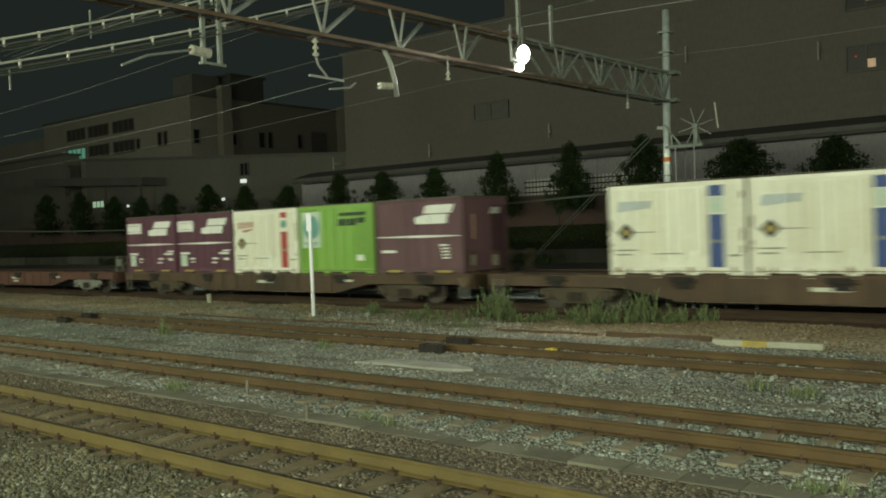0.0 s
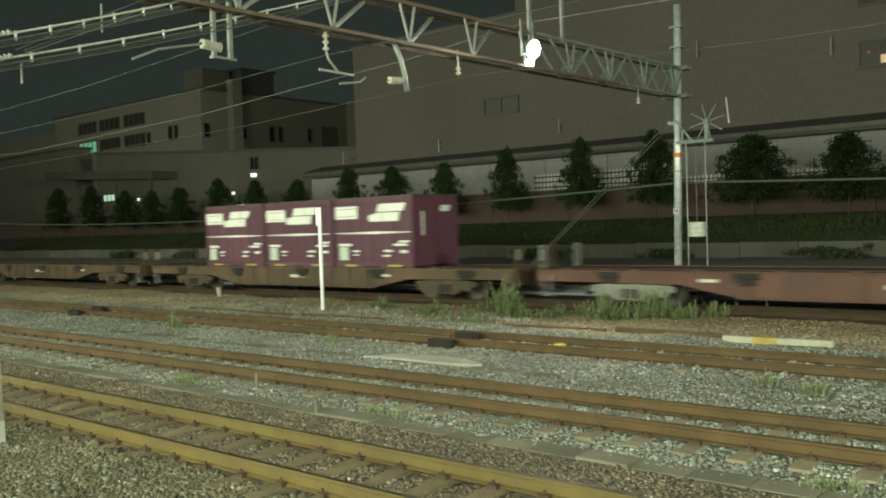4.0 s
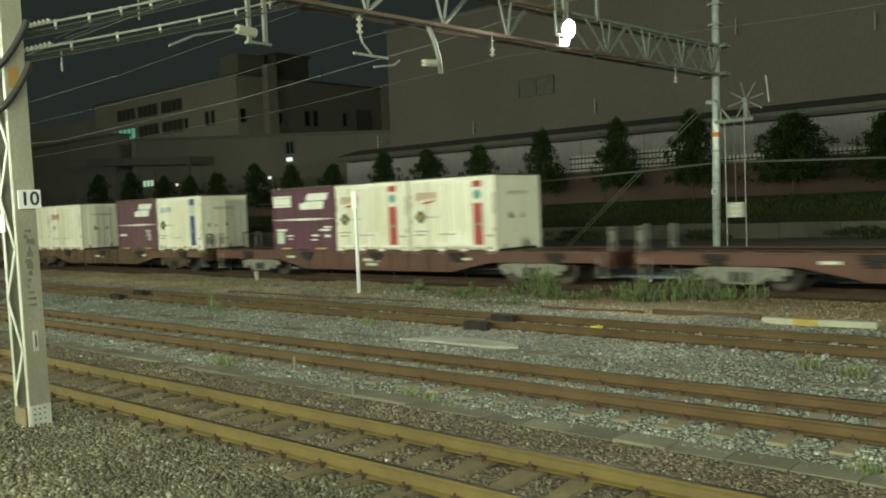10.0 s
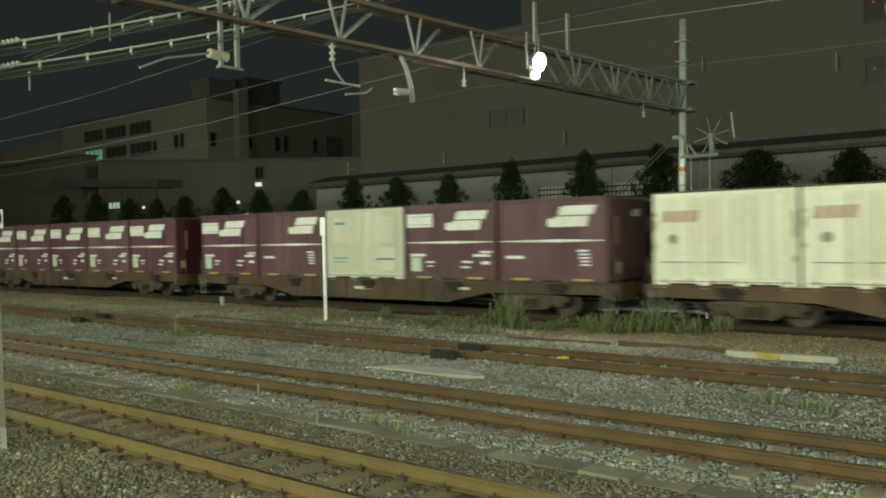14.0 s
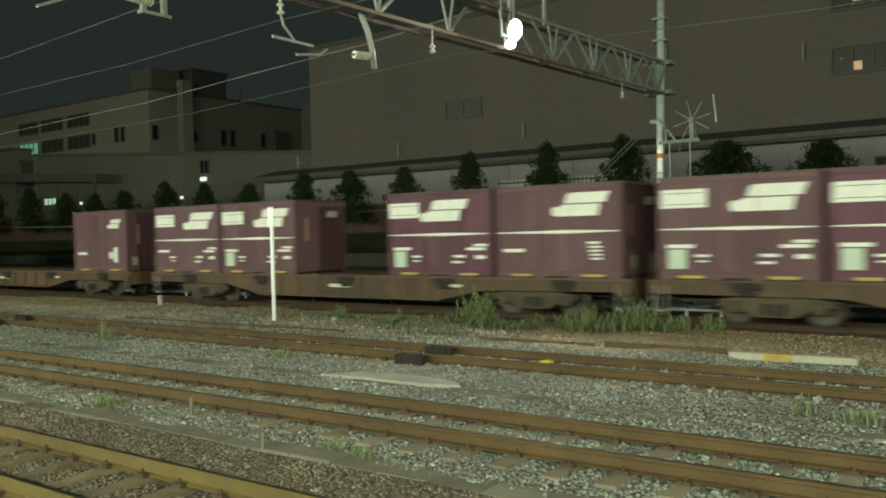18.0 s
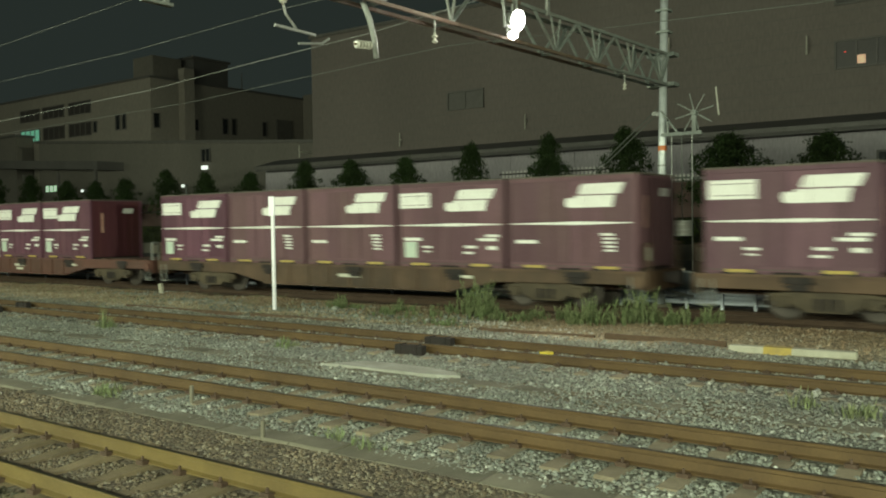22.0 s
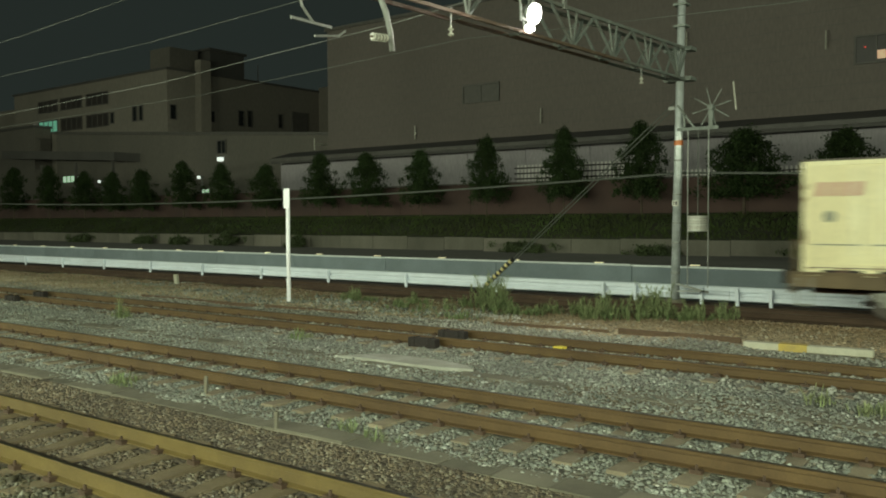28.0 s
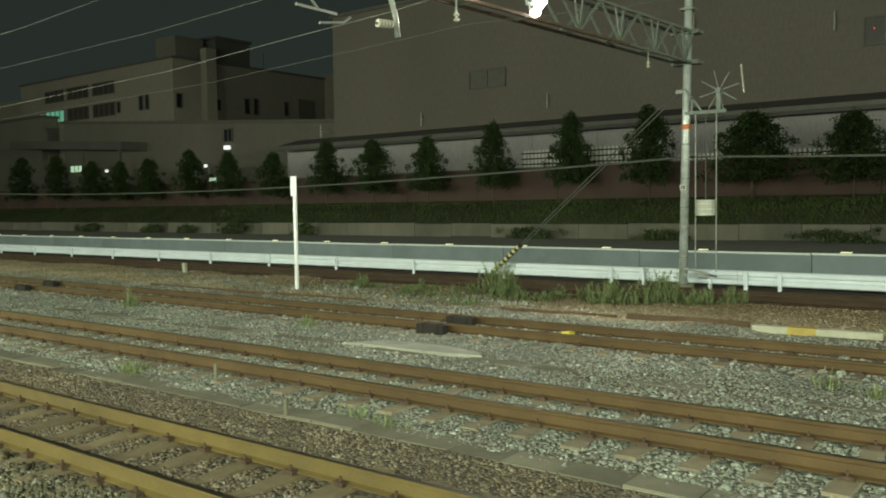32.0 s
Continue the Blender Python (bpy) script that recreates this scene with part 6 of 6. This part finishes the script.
def maroon_box(kind):
    c = thing("freight_container", "maroon steel freight container with white markings on a wagon" if kind in "ACF" else "chalky mauve freight container with broad white markings" if kind == "E" else "plain reddish freight container with a small white mark" if kind == "D" else "faded maroon freight container with one white mark on a wagon", "container", "containers on the train")
    body = M["maroon2"] if kind in "BDF" else M["maroon3"] if kind == "E" else M["maroon"]
    container_shell(c, body, body, False, M["redend"] if kind == "C" else body)
    yf = -HY - 0.001
    # the long white spindle line
    if kind != "D":
        part("white_line", Geo().prism([(-HX + 0.05, 1.27), (0.3, 1.235), (HX - 0.1, 1.27), (HX - 0.1, 1.29), (0.3, 1.325), (-HX + 0.05, 1.29)], "y", yf - 0.004, yf), M["white"], c, "white spindle-shaped line")
    if kind == "D":
        logo(c, 0.62, 1.80, 0.95, 0.36, M["white"])
        bars(c, [(-1.55, -0.9, 0.76, 0.86), (0.7, 0.95, 0.60, 0.85), (1.0, 1.25, 0.45, 1.05)], M["white"])
    elif kind in "ACEF":
        part("name_panel", Geo().box(-1.76, -0.66, yf - 0.004, yf, 1.78, 2.22), M["white"], c, "white panel")
        bars(c, [(-1.68, -0.74, 1.86, 1.875), (-1.68, -0.74, 2.12, 2.135)], body, "panel_line", yf - 0.003)
        logo(c, -0.62 if kind == "C" else -0.12, 1.66, 1.8, 0.6, M["white"])
        if kind != "E":
            part("sticker", Geo().box(-1.60, -1.16, yf - 0.004, yf, 0.34, 0.80), M["sticker"], c, "pale green sticker")
        bars(c, [(-1.62, -0.98, 0.83, 0.92), (-0.95, -0.6, 0.62, 0.68), (-0.9, -0.65, 0.5, 0.54), (0.55, 0.95, 0.62, 0.69), (0.5, 0.85, 0.46, 0.52), (1.0, 1.62, 0.82, 0.90), (1.25, 1.7, 0.93, 1.0), (1.3, 1.62, 0.58, 0.68)], M["white"])
    else:
        logo(c, -0.10, 1.68, 1.72, 0.6, M["white"])
        bars(c, [(-1.6, -0.95, 0.76, 0.85), (0.9, 1.25, 0.96, 1.02), (0.95, 1.3, 0.86, 0.91), (0.95, 1.3, 0.76, 0.81), (1.0, 1.3, 0.66, 0.71), (1.0, 1.3, 0.56, 0.61)], M["white"])
    # marks on the end that looks forward along the train
    part("end_mark", Geo().prism([(0.25, 1.95), (0.75, 1.95), (0.82, 2.16), (0.32, 2.16)], "x", HX + 0.002, HX + 0.006), M["white"], c, "white end mark")
    bars_x = Geo().box(HX + 0.002, HX + 0.006, -0.72, -0.62, 1.15, 1.95)
    part("end_text", bars_x, M["white"] if kind == "A" else M["pink"], c)
    # yellow warning edges at the feet
    for s in (-1, 1):
        part("yellow_edge", Geo().box(s * 1.05 - 0.30, s * 1.05 + 0.30, -HY - 0.012, -HY + 0.006, 0.115, 0.185), M["yellow"], c, "yellow foot marking")
        # black plate puts the shade inside the fork pocket into colour
        part("pocket_mouth", Geo().prism([(s * 1.05 - 0.24, 0.115), (s * 1.05 + 0.24, 0.115), (s * 1.05 + 0.18, 0.04), (s * 1.05 - 0.18, 0.04)], "y", -HY - 0.014, -HY), M["black"], c, "black plate for the shaded pocket mouth")
    return c


def pale_box(kind):
    words = {"red": "cream-white freight container with a red stripe on a wagon", "blue": "cream-white freight container with a blue stripe on a wagon",
             "faded": "cream-white ribbed freight container with faded pink marks", "plain": "greyish-white freight container with panelled doors",
             "yellow": "yellowed cream freight container with faded marks"}
    body = {"plain": M["greywhite"], "yellow": M["yellowcream"]}.get(kind, M["cream"])
    c = thing("freight_container", words[kind], "container", "containers on the train")
    container_shell(c, body, body, kind != "plain")
    yf = -HY - 0.001
    if kind in ("red", "blue"):
        strong = M[kind]
        part("stripe", Geo().box(0.95, 1.32, yf - 0.004, yf, 0.28, 1.62), strong, c, kind + " vertical stripe")
        if kind == "blue":
            part("stripe_middle", Geo().box(0.95, 1.32, yf - 0.004, yf, 1.66, 2.06), M["sticker"], c, "pale green middle stripe")
            part("stripe_top", Geo().box(0.95, 1.32, yf - 0.004, yf, 2.08, 2.36), strong, c, "blue upper stripe")
        else:
            part("roundel", Geo().disc((1.13, yf - 0.003, 1.90), "y", 0.15, 16, 0.005), M["teal"], c, "teal roundel")
            part("stripe_top", Geo().box(0.95, 1.32, yf - 0.004, yf, 2.14, 2.34), strong, c, "red upper stripe")
        part("emblem", Geo().prism([(-1.62, 1.22), (-1.36, 0.98), (-1.1, 1.22), (-1.36, 1.46)], "y", yf - 0.004, yf), M["black"], c, "black diamond emblem")
        part("emblem_core", Geo().disc((-1.36, yf - 0.006, 1.22), "y", 0.1, 12, 0.004), M["yellow"], c)
        mark = M["pink"] if kind == "red" else M["paleblue"]
        g = Geo()
        for k in range(4):
            slanted(g, -1.55 + 0.24 * k, -1.4 + 0.24 * k, 1.78 + 0.02 * k, 2.05, yf, 0.05)
        part("company_mark", g, mark, c, "faded slanted mark")
        if kind == "red":
            part("swoosh", Geo().prism([(-1.3, 1.70), (-0.7, 1.78), (-0.45, 1.95), (-0.75, 1.72), (-1.2, 1.64)], "y", yf - 0.004, yf), M["red"], c, "red curved mark")
        bars(c, [(-1.65, -1.05, 0.72, 0.76), (-1.65, -1.2, 0.60, 0.64), (0.98, 1.28, 0.9, 0.98), (1.45, 1.75, 0.55, 0.6), (-0.6, 0.2, 0.62, 0.65), (-1.66, -0.5, 1.2, 1.225)], M["smalltext"])
    if kind in ("faded", "yellow"):
        if kind == "yellow":
            part("stripe", Geo().box(1.0, 1.16, yf - 0.003, yf, 0.28, 2.2), M["stain"], c, "worn tan stripe")
        part("emblem", Geo().disc((-1.3, yf - 0.003, 1.28), "y", 0.13, 18, 0.005), M["smalltext"], c, "small round grey emblem")
        g = Geo()
        for k in range(4):
            slanted(g, -1.6 + 0.25 * k, -1.43 + 0.25 * k, 1.72, 2.02, yf, 0.05)
        part("company_mark", g, M["pink"], c, "faded pink mark")
        bars(c, [(-1.65, -0.7, 0.66, 0.69), (-0.5, 0.4, 0.66, 0.69)], M["smalltext"])
    elif kind == "plain":
        for x0, x1, z0, z1 in ((-1.5, -0.1, 0.35, 1.15), (0.1, 1.5, 0.35, 1.15), (-1.5, -0.1, 1.3, 2.2), (0.1, 1.5, 1.3, 2.2)):
            part("door_panel", Geo().box(x0, x1, -HY + 0.004, -HY + 0.02, z0, z1), body, c, bevel=0.006)
        bars(c, [(-1.4, -0.9, 1.95, 2.05), (-1.45, -0.75, 0.75, 0.80), (-1.45, -0.9, 0.62, 0.66)], M["teal"])
        bars(c, [(0.6, 1.45, 0.72, 0.77)], M["blue"])
    if kind != "plain":
        rs = random.Random(len(words[kind]))
        # rust that has eaten into the lower edge, the corner posts and the end
        for k in range(9):
            x = -HX + 0.12 + (2 * HX - 0.3) * (k + rs.uniform(0, 0.8)) / 9
            w, h = rs.uniform(0.04, 0.12), rs.uniform(0.05, 0.2)
            part("rust_patch", Geo().prism([(x, 0.13), (x + w, 0.13), (x + w * 1.1, 0.13 + h * 0.4), (x + w * 0.55, 0.13 + h), (x - w * 0.1, 0.13 + h * 0.5)], "y", yf - 0.002, yf + 0.004), M["rusttan"], c, "small rust patch")
        for x in (-HX + 0.02, HX - 0.10):
            for k in range(4):
                z, h = rs.uniform(0.2, 2.0), rs.uniform(0.12, 0.4)
                part("rust_patch", Geo().prism([(x, z), (x + 0.05, z + 0.03), (x + 0.07, z + h * 0.7), (x + 0.02, z + h)], "y", yf - 0.002, yf + 0.004), M["rusttan"], c, "small rust patch")
        for k in range(6):
            y, z, h = rs.uniform(-1.0, 0.95), rs.choice((0.15, 0.15, 0.5, 1.1)), rs.uniform(0.06, 0.3)
            part("rust_patch", Geo().prism([(y, z), (y + 0.10, z), (y + 0.12, z + h * 0.5), (y + 0.05, z + h)], "x", HX - 0.002, HX + 0.004), M["rusttan"], c, "small rust patch")
        for k in range(7):
            x = -0.9 + 0.28 * k + rs.uniform(-0.06, 0.06)
            part("run_stain", Geo().prism([(x, 0.3 + rs.uniform(0, 0.5)), (x + 0.085, 0.3 + rs.uniform(0, 0.5)), (x + 0.07, HGT - 0.2), (x + 0.01, HGT - 0.2)], "y", -HY + 0.012, -HY + 0.0155), M["stain"], c, "olive run stain")
    part("end_door_seam", Geo().box(HX + 0.001, HX + 0.006, -0.008, 0.008, 0.2, HGT - 0.1), M["greywhite"], c)
    part("end_text", Geo().box(HX + 0.001, HX + 0.005, -0.6, 0.5, 1.86, 1.98), M["greywhite"], c)
    return c


def green_box():
    c = thing("freight_container", "lime green freight container with a globe emblem and dark mark", "container", "containers on the train")
    container_shell(c, M["lime"], M["lime"], True)
    yf = -HY - 0.001
    part("emblem_field", Geo().box(-1.7, -0.72, yf - 0.003, yf, 1.0, 2.28), M["sticker"], c, "pale emblem field")
    part("globe", Geo().disc((-1.2, yf - 0.006, 1.72), "y", 0.42, 24, 0.005), M["teal"], c, "round globe emblem")
    bars(c, [(-1.6, -0.85, 1.14, 1.18), (-1.55, -0.9, 1.06, 1.09)], M["teal"])
    g = Geo()
    for x0, x1, z0, z1 in ((0.2, 1.5, 2.08, 2.2), (0.15, 0.6, 1.74, 1.98), (0.65, 1.05, 1.74, 1.98), (1.1, 1.45, 1.82, 2.0)):
        slanted(g, x0, x1, z0, z1, yf, 0.06)
    part("company_mark", g, M["darkgreen"], c, "dark slanted mark")
    bars(c, [(1.05, 1.38, 0.52, 0.72)], M["white"])
    return c


def low_green_box():
    """Low open-sided green container of double length."""
    n = 3.15
    c = thing("low_container", "low dark green open container with rusty base on a wagon", "container", "containers on the train")
    for y in (-HY, HY - 0.08):
        part("side_wall", Geo().box(-n, n, y, y + 0.08, 0.36, 0.80), M["green"], c, bevel=0.01)
    for x in (-n, n - 0.08):
        part("end_wall", Geo().box(x, x + 0.08, -HY + 0.08, HY - 0.08, 0.36, 0.80), M["green"], c)
    part("cover", Geo().box(-n + 0.08, n - 0.08, -HY + 0.08, HY - 0.08, 0.70, 0.76), M["green"], c)
    part("base_frame", Geo().box(-n, n, -HY + 0.02, HY - 0.02, 0.08, 0.36), M["rusttan"], c, "rusty tan base frame")
    for k in range(8):
        x = -n + 0.35 + k * 0.8
        part("side_post", Geo().box(x, x + 0.08, -HY - 0.03, -HY, 0.34, 0.80), M["green"], c)
    for s in (-1, 1):
        for d in (-0.5, 0.5):
            # black plates stand for the shaded fork pocket openings
            part("fork_pocket", Geo().box(s * 0.9 + d - 0.18, s * 0.9 + d + 0.18, -HY + 0.012, -HY + 0.02, 0.12, 0.24), M["black"], c)
    for k in range(8):
        part("letter_block", Geo().box(-1.9 + 0.42 * k, -1.62 + 0.42 * k, -HY - 0.036, -HY - 0.031, 0.54, 0.70), M["white"], c)
    for s in (-1, 1):
        part("foot", Geo().box(s * (n - 0.3) - 0.2, s * (n - 0.3) + 0.2, -HY + 0.05, HY - 0.05, 0.0, 0.08), M["dark"], c)
    return c


WAGON_LEN = 4 * SLOT + LEN + 0.5


def build_wagon(kind, sill, bogie_mat, marks):
    """Flat container wagon; x = 0 at its rear slot's edge, z = 0 on the rail top."""
    w = thing("container_wagon", "long %s flat container wagon" % ("red-brown" if kind == "red" else "brown"), "wagon", "wagons of the train")
    x0, x1 = -0.25, WAGON_LEN - 0.25
    mid = (x0 + x1) / 2
    prof = [(x0, 1.03), (x1, 1.03), (x1, 0.70), (x1 - 4.4, 0.66), (x1 - 5.9, 0.36), (x0 + 5.9, 0.36), (x0 + 4.4, 0.66), (x0, 0.70)]
    for y, s in ((-1.20, 1), (1.13, -1)):
        part("side_sill", Geo().prism(prof, "y", y, y + 0.07), sill, w, bevel=0.01)
        part("sill_flange", Geo().box(x0, x1, y - 0.05 if s > 0 else y, y + 0.07 if s > 0 else y + 0.12, 0.975, 1.035), sill, w)
    part("lower_flange", Geo().box(x0 + 5.9, x1 - 5.9, -1.25, -1.12, 0.34, 0.38), sill, w)
    part("centre_sill", Geo().box(x0 + 0.2, x1 - 0.2, -0.25, 0.25, 0.5, 1.0), M["deck"], w)
    for k in range(14):
        x = x0 + 0.5 + k * (WAGON_LEN - 1.0) / 13
        part("cross_member", Geo().box(x - 0.12, x + 0.12, -1.14, 1.14, 0.74, 1.02), M["deck"], w)
    part("deck_plate", Geo().box(x0 + 0.1, x1 - 0.1, -0.6, 0.6, 1.02, 1.045), M["deck"], w)
    # rib stiffeners and small brackets along the sill
    for k in range(9):
        x = x0 + 6.2 + k * (WAGON_LEN - 12.4) / 8
        part("stiffener", Geo().box(x - 0.03, x + 0.03, -1.235, -1.20, 0.38, 0.975), sill, w)
    # locks at the slots
    for k in range(5):
        for d in (-1.05, 1.05):
            x = k * SLOT + LEN / 2 + d
            part("container_lock", Geo().box(x - 0.14, x + 0.14, -1.24, -0.95, 1.03, 1.08), M["deck"], w)
            part("lock_edge", Geo().box(x - 0.13, x + 0.13, -1.246, -1.24, 1.035, 1.07), M["deck"], w)
    # dark lever gear hung on the sill under every slot
    for k in range(5):
        x = k * SLOT + LEN * 0.56
        g = Geo().box(x - 0.34, x + 0.30, -1.27, -1.205, 0.84, 0.99).box(x - 0.18, x + 0.22, -1.275, -1.205, 0.68, 0.84).tube((x - 0.3, -1.26, 0.78), (x + 0.36, -1.26, 0.86), 0.025, 0.025, 6)
        part("lock_gear", g, M["dark"], w, "greasy dark lever gear", bevel=0.02)
    # markings
    for x, z0, z1, ln in marks:
        part("marking", Geo().box(mid + x - ln / 2, mid + x + ln / 2, -1.243, -1.238, z0, z1), M["greywhite"], w, "worn white marking")
    # bogies
    for c in (x0 + 2.9, x1 - 2.9):
        b = part("bogie", Geo().box(c - 0.35, c + 0.35, -0.95, 0.95, 0.44, 0.62), M["dark"], w)
        for s in (-1, 1):
            y = s * 1.0
            f = Geo().prism([(c - 1.25, 0.60), (c - 1.25, 0.44), (c - 0.8, 0.40), (c - 0.45, 0.20), (c + 0.45, 0.20), (c + 0.8, 0.40), (c + 1.25, 0.44), (c + 1.25, 0.60), (c + 0.55, 0.68), (c - 0.55, 0.68)], "y", y - 0.06, y + 0.06)
            part("side_frame", f, bogie_mat, b, bevel=0.015)
            for d in (-0.2, 0.0, 0.2):
                part("spring", Geo().tube((c + d, y + s * 0.07, 0.26), (c + d, y + s * 0.07, 0.52), 0.055, 0.055, 8), M["dark"], b)
            for d in (-0.95, 0.95):
                part("axle_box", Geo().box(c + d - 0.15, c + d + 0.15, y + s * 0.05 - 0.06, y + s * 0.05 + 0.06, 0.30, 0.56), bogie_mat, b, bevel=0.02)
                g = Geo()
                g.smooth = False
                g.lathe((c + d, s * 0.56, 0.43), "y", [(-0.07, 0.10), (-0.07, 0.40), (-0.05, 0.46), (-0.03, 0.43), (0.065, 0.425), (0.065, 0.36), (0.02, 0.33), (0.02, 0.16), (0.09, 0.11), (0.09, 0.06)], 24)
                part("wheel", g, M["wheel"], b)
        for d in (-0.95, 0.95):
            part("axle", Geo().tube((c + d, -0.95, 0.43), (c + d, 0.95, 0.43), 0.075, 0.075, 10), M["wheel"], b)
        part("brake_beam", Geo().box(c - 1.5, c - 1.42, -0.85, 0.85, 0.3, 0.4), M["dark"], b)
    # brake tank, pipes and levers under the frame
    part("air_tank", Geo().tube((mid - 1.6, -0.75, 0.42), (mid - 0.3, -0.75, 0.42), 0.16, 0.16, 14), M["dark"], w)
    part("brake_rigging", Geo().bar((x0 + 4.2, -0.7, 0.5), (x1 - 4.2, -0.7, 0.42), 0.05, 0.05), M["dark"], w)
    # end steps, handrails, couplers
    for s, xe in ((-1, x0), (1, x1)):
        g = Geo().box(xe - 0.02, xe + 0.02, -1.2, 1.2, 0.55, 1.03)
        part("end_plate", g, sill, w)
        part("coupler", Geo().box(min(xe, xe + s * 0.42), max(xe, xe + s * 0.42), -0.12, 0.12, 0.72, 0.98).box(min(xe + s * 0.3, xe + s * 0.45), max(xe + s * 0.3, xe + s * 0.45), -0.17, 0.17, 0.68, 1.02), M["dark"], w, bevel=0.02)
        for y in (-1.12, 1.12):
            r = part("handrail", Geo().tube((xe - s * 0.06, y, 1.03), (xe - s * 0.06, y, 1.72), 0.025, 0.025, 8).tube((xe - s * 0.06, y, 1.72), (xe - s * 0.06, y * 0.75, 1.72), 0.025, 0.025, 8)
                     .tube((xe - s * 0.06, y * 0.75, 1.72), (xe - s * 0.06, y * 0.75, 1.03), 0.025, 0.025, 8), M["galv"] if kind == "red" else sill, w)
        part("rail_board", Geo().box(min(xe - s * 0.05, xe - s * 0.08), max(xe - s * 0.05, xe - s * 0.08), -1.12, -0.85, 1.3, 1.62), M["column"], w, "pale grey end board")
        st = part("step", Geo().box(xe - s * 0.3 - 0.16, xe - s * 0.3 + 0.16, -1.22, -1.0, 0.28, 0.31), M["galv"], w)
        part("step_hanger", Geo().box(xe - s * 0.3 - 0.15, xe - s * 0.3 - 0.12, -1.21, -1.18, 0.3, 0.9).box(xe - s * 0.3 + 0.12, xe - s * 0.3 + 0.15, -1.21, -1.18, 0.3, 0.9), M["galv"], st)
    part("brake_wheel", Geo().lathe((x1 - 0.2, -1.28, 0.78), "y", [(-0.02, 0.02), (-0.02, 0.17), (0.02, 0.17), (0.02, 0.02)], 16), sill, w)
    return w


MARKS = [(0, 0.66, 0.76, 0.9), (0, 0.50, 0.60, 0.55), (-4.6, 0.75, 0.83, 0.5), (4.3, 0.74, 0.82, 0.7)]
proto_wagons = {"red": build_wagon("red", M["sill"], M["bogie2"], MARKS), "brown": build_wagon("brown", M["sill2"], M["bogie"], MARKS[:1] + MARKS[3:]), "rust": build_wagon("red", M["sill"], M["bogie"], MARKS), "olive": build_wagon("brown", mat("olive_brown_wagon_paint", (0.15, 0.105, 0.05), (0.12, 0.085, 0.042), 0.7, 0, 1.2, 45, 0.15, 0.1, (0.075, 0.055, 0.03), 0.7, streak=0.6), M["bogie2"], MARKS)}
proto_boxes = {"A": maroon_box("A"), "B": maroon_box("B"), "C": maroon_box("C"), "D": maroon_box("D"), "E": maroon_box("E"), "F": maroon_box("F"), "red": pale_box("red"), "blue": pale_box("blue"), "faded": pale_box("faded"), "plain": pale_box("plain"),
               "yellow": pale_box("yellow"), "lime": green_box(), "low": low_green_box()}
FIRST = set()


def place(table, key, x, z):
    """Puts one wagon or container of the train at x for the clip's start."""
    m = pose(x, TRAIN_Y, z)
    if (id(table), key) in FIRST:
        ob = copy_thing(table[key], m)
    else:
        FIRST.add((id(table), key))
        ob = table[key]
        ob.matrix_basis = m
    MOVERS.append((ob, x, z))
    return ob


# each wagon: place of its rear slot's edge at the start in metres, colour, load of its five slots from the rear
TRAIN = [
    (-14.20, "brown", [None, "blue", "blue", None, None]),
    (-34.45, "brown", ["A", "A", "red", "lime", "B"]),
    (-54.77, "red", [None] * 5),
    (-75.08, "brown", [None, "C", "C", "A", None]),
    (-95.39, "brown", [None] * 5),
    (-115.70, "red", [None] * 5),
    (-136.01, "red", [None, "A", "red", "red", None]),
    (-156.34, "brown", ["faded", "faded", None, "B", "blue"]),
    (-176.75, "brown", ["C", "B", "plain", "F", "B"]),
    (-197.69, "brown", ["F", "A", "A", "F", "C"]),
    (-217.65, "brown", ["E", "F", None, "C", "B"]),
    (-238.54, "brown", ["E", None, None, None, "D"]),
    (-259.25, "brown", ["A", "B", "B", "F", "B"]),
    (-279.23, "rust", [None, "red", "A", "C", None]),
    (-299.66, "olive", ["yellow", "A", "A", "low", None]),
]
for xw, colour, load in TRAIN:
    place(proto_wagons, colour, xw, FREIGHT_Z)
    for k, key in enumerate(load):
        if key:
            xc = xw + SLOT * k + LEN / 2
            if key == "low":
                xc = xw + SLOT * 3 + 0.35 + 3.15
            place(proto_boxes, key, xc, FLOOR - 0.03)


def motions():
    """The train rolls along its track at an even pace."""
    for ob, x, z in MOVERS:
        walk(ob, [(t, pose(x + SPEED * t, TRAIN_Y, z)) for t in (0.0, 8.0, 16.0, 24.0, 32.0)])


motions()
